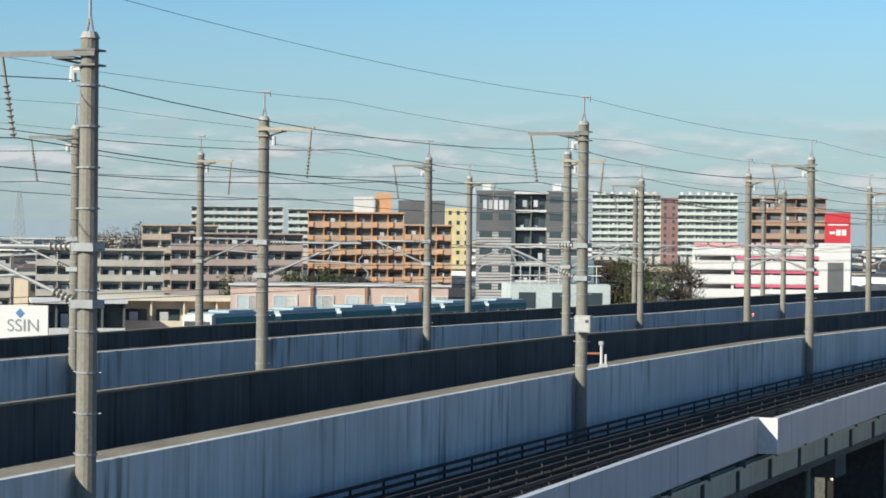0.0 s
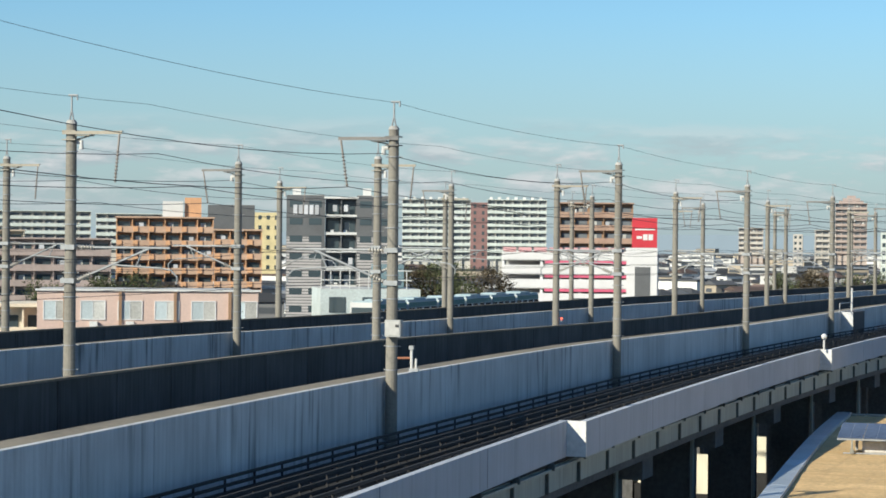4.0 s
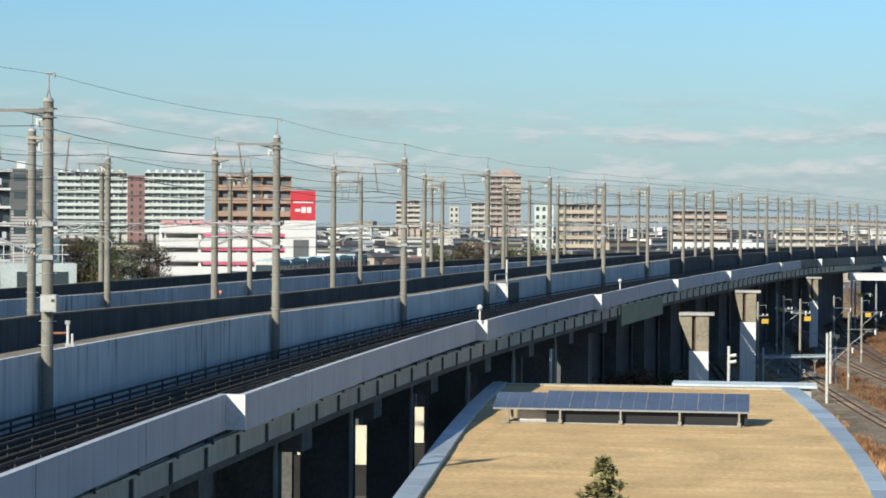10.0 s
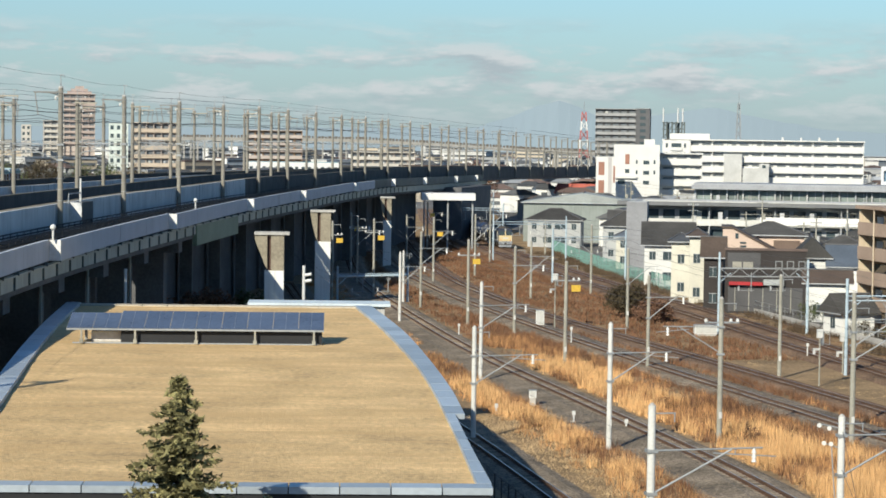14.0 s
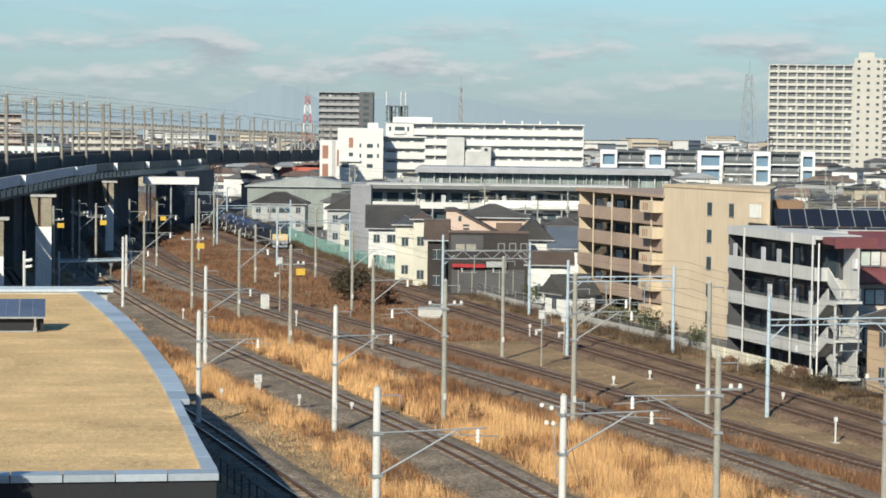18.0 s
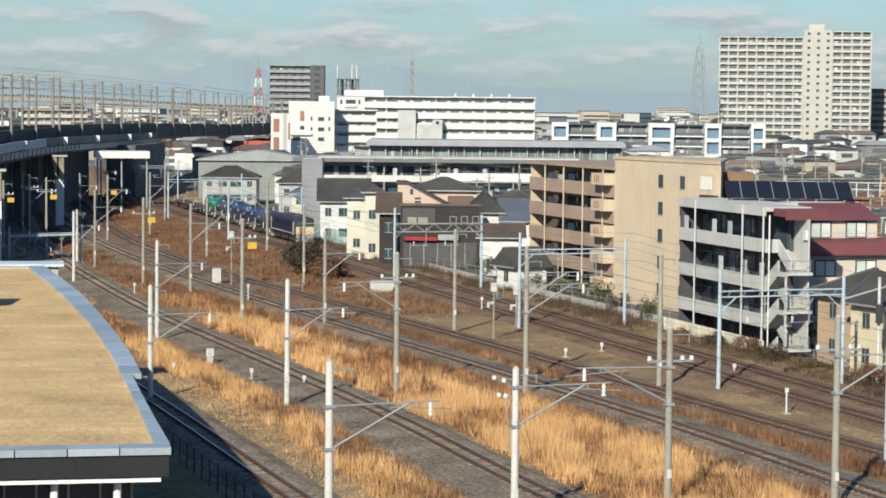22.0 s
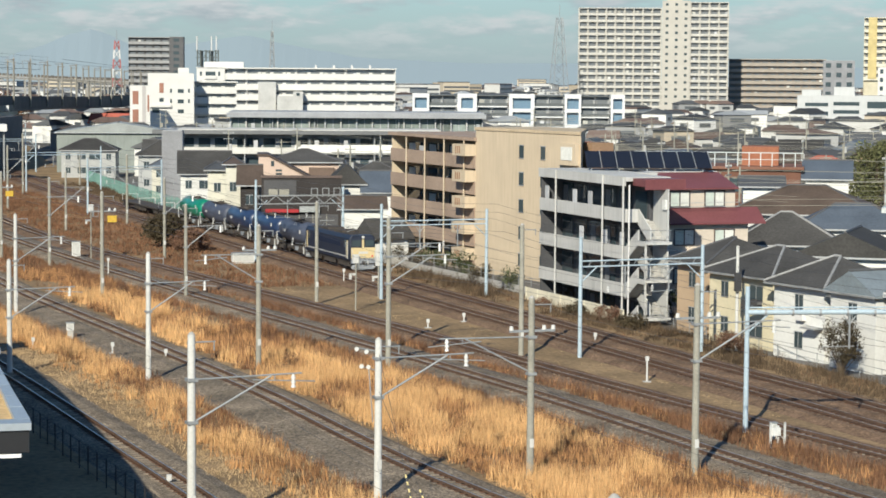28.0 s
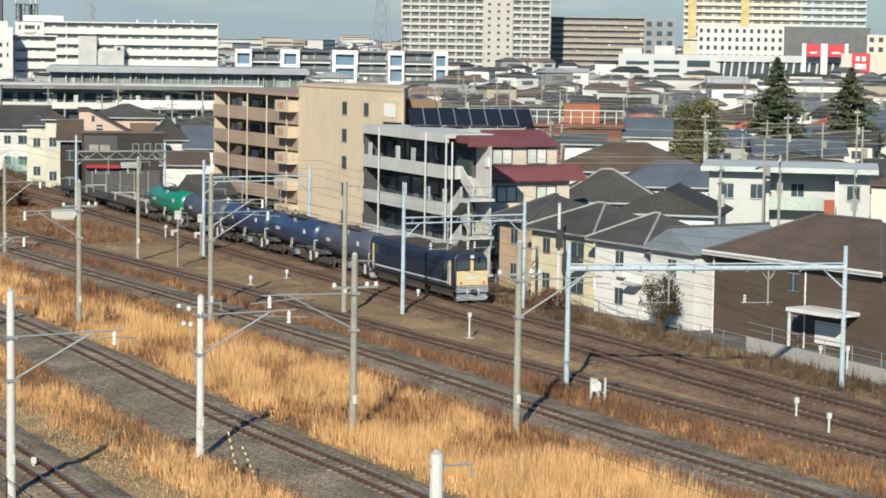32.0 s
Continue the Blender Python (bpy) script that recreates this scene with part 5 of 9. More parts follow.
def block(name, p0, p1, depth, ztop, label, wall, rows=0, cols=0, z0=0.0, win_w=0.5, win_h=0.5, zlow=0.0, roof=None, parent=None, glass=None):
    """A plain walled block with rows of windows in its front."""
    if parent is None:
        t, w = facade_thing(name, p0, p1, label)
    part("wall", boxes((0, w, 0, depth, z0 - 0.05, ztop)), wall, t)
    part("roof", boxes((0.15, w - 0.15, 0.15, depth - 0.15, ztop - 0.02, ztop + 0.06)), roof or ROOFBOX, t)
    if rows:
        fh, bw = (ztop - zlow) / rows, w / cols
        win = None
        for r in range(rows):
            for c in range(cols):
                m = pose((c + 0.5) * bw, 0, zlow + (r + 0.5) * fh)
                if win is None:
                    win = part("window", boxes((-bw * win_w / 2, bw * win_w / 2, -0.05, 0.02, -fh * win_h / 2, fh * win_h / 2)), glass or GLASS, t)
                    win.matrix_basis = m
                else:
                    share("window", win, m, t)
    return t


def roof_box(t, x0, x1, y0, y1, z0, z1, material=ROOFBOX, name="roof_plant"):
    return part(name, boxes((x0, x1, y0, y1, z0 - 0.05, z1)), material, t)


ORANGE = mat("orange_tile", (0.60, 0.34, 0.19), 0.75, vary=0.1)
BROWN_WALL = mat("brown_wall", (0.30, 0.19, 0.12), 0.8, vary=0.12)
o = flats("orange_flats", (-220.3, 473.2), (-200.0, 482.1), 13, 25.7, 8, 6, BROWN_WALL, mat("orange_brown_rail", (0.48, 0.33, 0.24), 0.8), "orange-brown tiled block of flats with long balconies", seed=3, clutter=0.5, fins=ORANGE)
for f in range(8):
    for b in range(6):
        part("planter_panel", boxes((b * 3.68 + 0.2, b * 3.68 + 1.3, -0.25, 0.02, f * 3.16 + 0.1, f * 3.16 + 1.25)), ORANGE, o, "orange balcony panel")
roof_box(o, 10.5, 15.2, 3, 8, 25.7, 29.3, WHITE, "water_tank")
roof_box(o, 15.6, 19.4, 4, 8, 25.7, 30.2, ORANGE, "stair_tower")
o = flats("orange_flats", (-199.9, 482.2), (-189.7, 486.3), 13, 23.0, 7, 3, BROWN_WALL, mat("orange_brown_rail", (0.42, 0.22, 0.12)), "lower orange-brown wing of the tiled flats", seed=4, clutter=0.5, fins=ORANGE)
for f in range(7):
    for b in range(3):
        part("planter_panel", boxes((b * 3.7 + 0.2, b * 3.7 + 1.5, -0.25, 0.02, f * 3.22 + 0.1, f * 3.22 + 1.25)), ORANGE, o, "orange balcony panel")

SLATE = mat("slate_grey_tile", (0.12, 0.125, 0.13), 0.7, vary=0.1)
PALE_BAND = mat("pale_banded_tile", (0.42, 0.40, 0.39), 0.8, vary=0.08)
for k, (p0, p1) in enumerate((((-141.4, 374.2), (-135.0, 376.5)), ((-129.7, 378.4), (-123.8, 380.4)))):
    t = block("grey_flats", p0, p1, 12, 28.6, "slate-grey block of flats with pale banded lower storeys", SLATE, 9, 2, win_w=0.66, win_h=0.38, zlow=0.8)
    w = 6.3
    part("pale_cladding", boxes((0.05, w - 0.1, -0.032, 0.0, 0.3, 21.2)), PALE_BAND, t, "pale tiled lower storeys")
    part("banding", boxes(*[(0.05, w - 0.1, -0.036, -0.033, 0.6 + 0.52 * i, 0.76 + 0.52 * i) for i in range(40)]), SLATE, t, "dark grooves between the tile bands")
    if k == 0:
        for i in range(5):
            part("laundry", boxes((1.2 + i * 0.95, 1.9 + i * 0.95, -0.12, -0.06, 25.2, 26.9)), LAUNDRY, t)
    roof_box(t, 1, 2.5, 4, 6, 28.6, 30.0, WHITE)
flats("grey_flats", (-135.0, 376.7), (-129.7, 378.6), 11, 28.4, 9, 2, SLATE, mat("pale_balcony", (0.6, 0.6, 0.58)), "white-railed balcony bay of the slate-grey flats", clutter=0.7, seed=6, rail_h=0.35)

PALE_GREEN = mat("pale_green_rail", (0.55, 0.60, 0.56), 0.7)
CREAM = mat("cream_wall", (0.62, 0.56, 0.45), 0.8, vary=0.07)
MAROON = mat("maroon_wall", (0.25, 0.145, 0.135), 0.8)
t = flats("white_flats", (-333, 1039), (-301.4, 1048.5), 14, 41.0, 13, 8, mat("pale_flat_wall", (0.50, 0.49, 0.45)), PALE_GREEN, "large far block of flats with pale green balconies", seed=7, shown=9)
for i in range(8):
    roof_box(t, 1 + i * 4, 2.4 + i * 4, 3, 6, 41, 42.2, WHITE)
block("stair_tower", (-301.4, 1048.5), (-293.6, 1050.7), 14, 39.6, "maroon stair tower between pale flats", MAROON, 12, 2, win_w=0.3)
t = flats("white_flats", (-293.6, 1050.7), (-266, 1058), 14, 41.2, 13, 7, mat("pale_flat_wall", (0.50, 0.49, 0.45)), PALE_GREEN, "large far block of flats with pale green balconies", seed=8, shown=9)
for i in range(7):
    roof_box(t, 1 + i * 4, 2.4 + i * 4, 3, 6, 41.2, 42.4, WHITE)
# parking store, white and red bands with a red sign board
REDP = mat("red_paint", (0.52, 0.045, 0.06), 0.5, vary=0.06)
PINKP = mat("pink_red_band", (0.60, 0.12, 0.20), 0.6)
WHITEP = mat("white_paint", (0.64, 0.635, 0.63), 0.6, vary=0.04)
t, w = facade_thing("parking_store", (-131, 482), (-98, 490), "white multi-level car park store with red bands and red sign board", "store")
part("core", boxes((1, w - 1, 7, 24, -0.05, 18.0)), mat("pale_garage_core", (0.45, 0.43, 0.42), 0.85), t)
for f in range(6):
    z = 1.2 + f * 3.1
    part("parapet_band", boxes((0, w, 0, 0.3, z, z + 2.1), (0, w, 0, 24, z, z + 0.25)), WHITEP, t, "white parapet band")
    part("red_band", boxes((w * 0.27, w * 0.80, -0.05, 0.0, z - 0.62, z + 0.02)), PINKP, t, "red stripe")
for i in range(5):
    part("pillar", boxes((w * i / 4 - 0.3, w * i / 4 + 0.3, 0.31, 0.9, -0.05, 18.4)), WHITEP, t)
part("stair_tower", boxes((w * 0.80, w, -0.3, 5, -0.05, 19.7)), WHITEP, t)
part("tower_glazing", boxes((w * 0.855, w * 0.955, -0.36, -0.31, 2, 15.5)), SLATE, t, "dark strip down the stair tower")
part("sign_board", boxes((w - 5.6, w - 0.1, -0.2, 0.6, 19.75, 26.3)), REDP, t, "red sign board")
part("sign_mark", boxes((w - 4.6, w - 3.4, -0.26, -0.205, 21.7, 22.3)), WHITEP, t, "white bar")
part("sign_mark", boxes((w - 3.2, w - 2.2, -0.26, -0.205, 21.4, 22.7)), WHITEP, t, "white bar")
part("sign_mark", boxes((w - 2.0, w - 1.0, -0.26, -0.205, 21.4, 22.7)), WHITEP, t, "white bar")
part("sign_mark", boxes((w - 5.0, w - 0.6, -0.26, -0.205, 23.6, 23.9)), WHITEP, t, "white bar")
for i in range(8):
    part("roof_rail", boxes((i * w / 10, i * w / 10 + 2.9, 0, 0.2, 18.5, 19.6)), mat("pale_red_net", (0.62, 0.35, 0.36), 0.8), t)
flats("brown_flats", (-143, 583), (-124, 587), 12, 31.4, 9, 5, BROWN_WALL, mat("brown_rail", (0.36, 0.24, 0.18)), "brown block of flats behind the store", seed=9, shown=6)
PINK = mat("pink_render", (0.58, 0.435, 0.375), 0.85, vary=0.06)
t = block("pink_hall", (-104, 205), (-84, 214.5), 14, 15.35, "low salmon-pink building with pale windows", PINK)
PANE_B = mat("pale_blue_pane", (0.46, 0.53, 0.55), 0.15, vary=0.1, per_object=0.3)
for i in range(6):
    x, z = 1.85 + i * 3.69 + (0.5 if i == 5 else 0), 12.55
    part("window", boxes((x - 1.15, x - 0.03, -0.05, 0.02, z, z + 1.75)), PANE_B, t)
    part("window", boxes((x + 0.03, x + 1.15, -0.05, 0.02, z, z + 1.75)), CURTAIN, t)
    part("window_frame", boxes((x - 1.25, x - 1.15, -0.09, 0.01, z - 0.1, z + 1.85), (x + 1.15, x + 1.25, -0.09, 0.01, z - 0.1, z + 1.85), (x - 1.15, x + 1.15, -0.09, 0.01, z - 0.1, z), (x - 1.15, x + 1.15, -0.09, 0.01, z + 1.75, z + 1.85), (x - 0.03, x + 0.03, -0.08, 0.01, z, z + 1.75)), WHITEP, t)
for x in (5.6, 9.2, 17.2):
    part("air_unit", boxes((x - 0.4, x + 0.4, -0.5, -0.02, 11.7, 12.3)), UNIT, t)
part("coping", boxes((-0.2, 22.4, -0.2, 0.3, 15.35, 15.55)), WHITE, t)
for i in range(4):
    part("pilaster", boxes((i * 5.5 + 2.6, i * 5.5 + 2.9, -0.25, 0.01, 0, 15.3)), BROWN_WALL, t)
t = block("plant_hall", (-80, 222), (-70.5, 226.5), 10, 15.6, "pale grey-green plant building with roof cage", mat("pale_green_sheet", (0.50, 0.56, 0.55)), 2, 3, zlow=9)
for i in range(10):
    part("cage_post", boxes((i * 1.0, i * 1.0 + 0.08, 0, 0.08, 15.6, 17.6)), UNIT, t)
part("cage_rail", boxes((0, 9.6, 0, 0.08, 17.5, 17.6), (0, 9.6, 0, 0.08, 16.5, 16.6)), UNIT, t)
roof_box(t, 6, 9, 2, 6, 15.6, 18.2, mat("teal_sheet", (0.16, 0.24, 0.27)))
t = flats("cream_flats", (-122, 207), (-103.5, 216), 10, 13.75, 4, 6, CREAM, CREAM, "low cream building with long balconies", seed=10, clutter=0.9)
t = flats("grey_flats", (-121.5, 196), (-113.8, 201), 9, 13.7, 4, 4, SLATE, WHITE, "dark low building with white balcony fronts", seed=11, clutter=0.8, rail_h=0.9)
t = thing("sign_board", facing((-113.5, 171), (-105.7, 173)), "white rooftop sign board with grey lettering", "sign")
part("board", boxes((0, 8.05, -0.1, 0.1, 10.4, 14.05)), WHITEP, t)
part("base", boxes((0, 8.05, 0.12, 6.0, -0.05, 10.4)), WHITE, t)
part("green_bar", boxes((0.3, 7.7, -0.14, -0.105, 10.7, 11.0)), mat("dull_green_stripe", (0.20, 0.36, 0.25)), t, "green stripe")
bm = bmesh.new()
box(bm, -0.3, 0.3, -0.03, 0.0, -0.3, 0.3, Matrix.Rotation(radians(45), 4, "Y"))
dm = part("emblem", bm, mat("blue_emblem", (0.10, 0.22, 0.42)), t, "blue square emblem")
dm.matrix_basis = pose(5.5, -0.105, 13.35)
txt = bpy.data.curves.new("lettering", "FONT")
txt.body, txt.size, txt.extrude = "SSIN", 1.55, 0.01
tx = new("lettering", txt)
tx.parent, tx.matrix_basis = t, pose(4.3, -0.13, 11.75, 90, 0, 0)
txt.materials.append(mat("grey_letters", (0.25, 0.27, 0.28)))
PALE_CONC = mat("pale_flat_concrete", (0.48, 0.45, 0.40), 0.85)
flats("low_flats", (-263, 425), (-239, 439), 11, 16.8, 5, 6, PALE_CONC, PALE_CONC, "pale concrete low block of flats", seed=12, clutter=0.5)
flats("low_flats", (-292, 410), (-268, 423), 11, 15.5, 5, 6, PALE_CONC, PALE_CONC, "pale concrete low block of flats", seed=13, clutter=0.5)
flats("far_flats", (-468, 884), (-432, 902), 14, 32.3, 10, 8, PALE_CONC, PALE_GREEN, "far pale block of flats with balconies", seed=14, shown=5)
flats("far_flats", (-430, 903), (-404, 915), 14, 31.5, 10, 6, PALE_CONC, PALE_GREEN, "far pale block of flats with balconies", seed=15, shown=5)
block("yellow_flats", (-277, 697), (-267, 701), 12, 29.6, "pale yellow block with small windows", mat("yellow_render", (0.66, 0.56, 0.32)), 9, 4, win_w=0.4, win_h=0.4)
block("dark_roofed_hall", (-269.9, 645.9), (-256.5, 651.2), 14, 31.2, "dark grey hall with flat roof", SLATE)
MAUVE = mat("mauve_brown_wall", (0.37, 0.30, 0.275), 0.8)
flats("mauve_flats", (-238, 440), (-212, 453), 12, 20.6, 6, 7, MAUVE, MAUVE, "mauve-brown block of flats with deep balconies", seed=16, clutter=0.4)
flats("tan_flats", (-262, 470), (-246, 478), 12, 22.4, 7, 4, CREAM, mat("tan_rail", (0.46, 0.38, 0.30)), "tan block of flats with stepped balconies", seed=17)
# far towers beyond the viaduct bend
TANW = mat("tan_tower_wall", (0.43, 0.365, 0.325), 0.8)
# cream of the far blocks, haze of the distance included in the tone
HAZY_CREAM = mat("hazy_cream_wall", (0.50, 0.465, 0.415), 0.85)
t = flats("tower_flats", (-160, 1324), (-142, 1326), 18, 45.3, 14, 5, TANW, mat("mauve_tan_rail", (0.38, 0.305, 0.27)), "tall mauve-tan tower of flats with a stepped crown far off", seed=18, shown=9)
for k, (x0, x1) in enumerate(((2.0, 16.0), (4.0, 14.0), (6.5, 11.5))):
    roof_box(t, x0, x1, 2 + k, 14 - k, 45.3 + k * 1.5, 46.8 + k * 1.5, MAUVE, "crown_tier")
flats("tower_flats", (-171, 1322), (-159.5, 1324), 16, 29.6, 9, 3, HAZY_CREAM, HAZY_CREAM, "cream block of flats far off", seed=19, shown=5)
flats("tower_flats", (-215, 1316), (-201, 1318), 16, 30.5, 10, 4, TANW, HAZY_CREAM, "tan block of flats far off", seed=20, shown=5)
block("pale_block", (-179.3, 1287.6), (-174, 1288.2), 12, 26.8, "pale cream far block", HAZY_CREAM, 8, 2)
flats("tan_flats", (-78, 854), (-61, 855), 13, 26.2, 8, 6, TANW, mat("tan_rail", (0.46, 0.38, 0.30)), "tan and brown far block of flats", seed=21, shown=6)
block("pale_block", (-90.5, 895.4), (-83, 896.2), 12, 25.9, "pale green far block", PALE_GREEN, 8, 3)
flats("tan_flats", (-40, 990), (-16, 991), 13, 24.5, 8, 7, BROWN_WALL, TANW, "brown far block of flats", seed=22, shown=4)
flats("long_tan_flats", (6, 1010), (34, 1010), 13, 15.5, 5, 9, TANW, HAZY_CREAM, "long tan far block of flats", seed=23)
block("teal_roof_hall", (-32, 800), (0, 801), 20, 12.5, "long pale far hall with teal roof", WHITE, 2, 14, roof=mat("teal_roof", (0.12, 0.3, 0.36)))
# town on the other side
DARKT = mat("dark_tower_wall", (0.10, 0.10, 0.105), 0.7)
t = flats("dark_tower", (129, 1136), (149, 1133), 18, 38.2, 12, 5, DARKT, mat("grey_tower_rail", (0.30, 0.30, 0.30)), "dark grey tower of flats with pale balcony bands", seed=24, shown=8)
block("dark_tower", (149, 1133.2), (156, 1132), 18, 38.4, "dark end wall of the grey tower", DARKT, 12, 1, win_w=0.4)
WHITEW = mat("bright_white_wall", (0.58, 0.575, 0.555), 0.8, vary=0.04)
t = flats("white_hospital", (98.2, 683.0), (157.3, 671.8), 16, 22.3, 7, 16, WHITEW, WHITEW, "long bright white block with stacked balconies", seed=25, clutter=0.2, fin_every=4, rail_h=1.75)
roof_box(t, 2, 14, 3, 10, 22.3, 24.0, WHITEW)
part("end_bay", boxes((-0.1, 8.4, -0.25, 1.3, -0.05, 22.28)), WHITEW, t, "plain white end bay")
for z in (16.9, 19.7):
    for x0, x1 in ((0.9, 1.5), (2.6, 5.6), (6.4, 7.0)):
        part("window", boxes((x0, x1, -0.3, -0.24, z, z + 1.3)), GLASS, t)
    part("balcony", boxes((2.3, 5.9, -0.75, -0.26, z - 0.9, z + 0.1)), WHITEW, t)
part("stair_tower", boxes((18.5, 23.9, -2.2, -0.01, -0.05, 18.0)), ROOFBOX, t, "pale grey stair tower")
part("lower_tower", boxes((24.2, 32, -4, -0.02, -0.05, 13.8), (29.0, 32.1, -4.1, -0.03, 13.81, 15.2)), ROOFBOX, t, "grey low tower")
part("window", boxes((30.0, 31.0, -4.16, -4.1, 13.9, 14.8)), GLASS, t)
for x in (36, 41.5, 47, 52.5):
    part("roof_vent", tubes(((x, 4, 22.2), (x, 4, 23.2), 0.35), n=8), WHITEW, t)
t = flats("white_hospital", (84.5, 646), (104, 643.5), 14, 18.2, 6, 5, WHITEW, WHITEW, "white wing of the long white block", seed=26, clutter=0.2, fin_every=5, rail_h=1.75)
t = block("white_hospital", (77.6, 636), (90.4, 634.4), 14, 20.4, "plain white end wing with few windows", WHITEW)
BRICKP = mat("red_brown_panel", (0.30, 0.15, 0.11), 0.8)
part("panel", boxes((3.2, 4.4, -0.06, 0.01, 14.9, 17.7)), BRICKP, t, "red-brown window panel")
for x0, x1, z in ((3.2, 4.4, 12.4), (6.2, 6.7, 15.0), (8.3, 10.0, 14.9), (11.2, 11.7, 15.0), (6.2, 6.7, 12.1), (8.3, 10.0, 12.0), (11.2, 11.7, 12.1), (1.2, 3.2, 9.3), (8.3, 10.0, 9.2)):
    part("window", boxes((x0, x1, -0.05, 0.01, z, z + 1.1)), GLASS, t)
part("ledge", boxes((-0.3, 6.5, -0.8, -0.01, 10.9, 11.6)), WHITEW, t, "white projecting ledge")
roof_box(t, 8.5, 11.5, 3, 8, 20.4, 22.0, WHITEW)
t = block("small_flats", (70.3, 616.0), (75.7, 615.4), 9, 17.0, "narrow white block with red-brown panels", WHITEW)
for z in (7.0, 12.0):
    part("panel", boxes((0.7, 2.3, -0.06, 0.01, z, z + 3.6)), BRICKP, t, "red-brown window panel")
part("grey_bay", boxes((3.3, 4.3, -0.08, 0.01, 0, 16.9)), PALE_BAND, t, "grey recessed bay")
part("panel", boxes((4.7, 5.2, -0.06, 0.01, 10.0, 14.5)), BRICKP, t, "red-brown window panel")
GREYM = mat("grey_metal_roof", (0.30, 0.31, 0.33), 0.6)
# long grey school-like building in two steps
t = flats("long_grey_building", (65.8, 414.8), (111.5, 405.0), 14, 13.6, 4, 18, mat("grey_wall", (0.32, 0.33, 0.34)), GREYM, "long grey building with glazed upper gallery", bal=1.8, seed=27, clutter=0.35, rail_h=0.5, fin_every=3, top_gap=1.1)
part("eave", boxes((-0.6, 47.3, -1.2, 3, 12.5, 13.3)), GREYM, t, "deep grey eave")
GALL = mat("gallery_glass", (0.20, 0.235, 0.225), 0.2, vary=0.2, per_object=0.35)
gw = 46.7 / 16
for i in range(16):
    pn = part("gallery_window", boxes((i * gw + 0.16, (i + 1) * gw - 0.16, 0.75, 0.85, 9.75, 12.3)), GALL, t, "gallery glazing")
    part("gallery_frame", boxes((i * gw - 0.12, i * gw + 0.12, 0.1, 0.8, 9.4, 12.5), ((i + 0.5) * gw - 0.05, (i + 0.5) * gw + 0.05, 0.7, 0.748, 9.75, 12.3)), ROOFBOX if i % 2 else FRAME, t)
t = flats("long_grey_building", (53.2, 391.4), (97.5, 382.8), 12, 10.9, 3, 16, mat("grey_wall", (0.32, 0.33, 0.34)), mat("pale_slab", (0.55, 0.54, 0.51)), "lower storey wing of the long grey building", bal=2.0, seed=28, clutter=0.4, rail_h=1.0, fin_every=4, top_gap=0.7)
part("white_parapet", boxes((20, 44.9, -0.25, -0.02, 6.9, 8.3)), mat("bright_white_parapet", (0.74, 0.73, 0.70)), t, "bright white balcony parapet")
part("eave", boxes((-4.6, 44.6, -1.4, 2, 10.1, 10.75)), mat("dark_grey_roof", (0.16, 0.165, 0.17)), t, "dark grey eave")
block("stair_tower", (47.0, 367.0), (50.3, 366.4), 6, 11.2, "blank grey stair tower", mat("mid_grey_panel", (0.24, 0.245, 0.26)))
# houses with shaped roofs
ROOFS = [mat("charcoal_roof_tile", (0.064, 0.062, 0.060), 0.8, vary=0.22, per_object=0.25), mat("dark_brown_roof", (0.095, 0.07, 0.055), 0.7, vary=0.2, per_object=0.2),
         mat("grey_slate_roof", (0.085, 0.088, 0.092), 0.6, vary=0.15, per_object=0.2), mat("blue_grey_roof", (0.09, 0.11, 0.14), 0.6, vary=0.15, per_object=0.2),
         mat("red_tile_roof", (0.36, 0.10, 0.07), 0.7, vary=0.15, per_object=0.15)]
WALLS = [mat("white_siding", (0.61, 0.61, 0.59), 0.8, vary=0.06, per_object=0.10), mat("cream_siding", (0.54, 0.525, 0.455), 0.8, vary=0.06, per_object=0.12),
         mat("grey_siding", (0.36, 0.37, 0.37), 0.8, vary=0.06, per_object=0.12), mat("tan_siding", (0.42, 0.31, 0.21), 0.8, vary=0.06, per_object=0.12),
         mat("brown_siding", (0.16, 0.115, 0.09), 0.8, vary=0.06, per_object=0.1)]
RIDGE = mat("pale_ridge_tile", (0.30, 0.30, 0.30), 0.6)
RIDGE_DARK = mat("dark_ridge_tile", (0.10, 0.10, 0.105), 0.6)


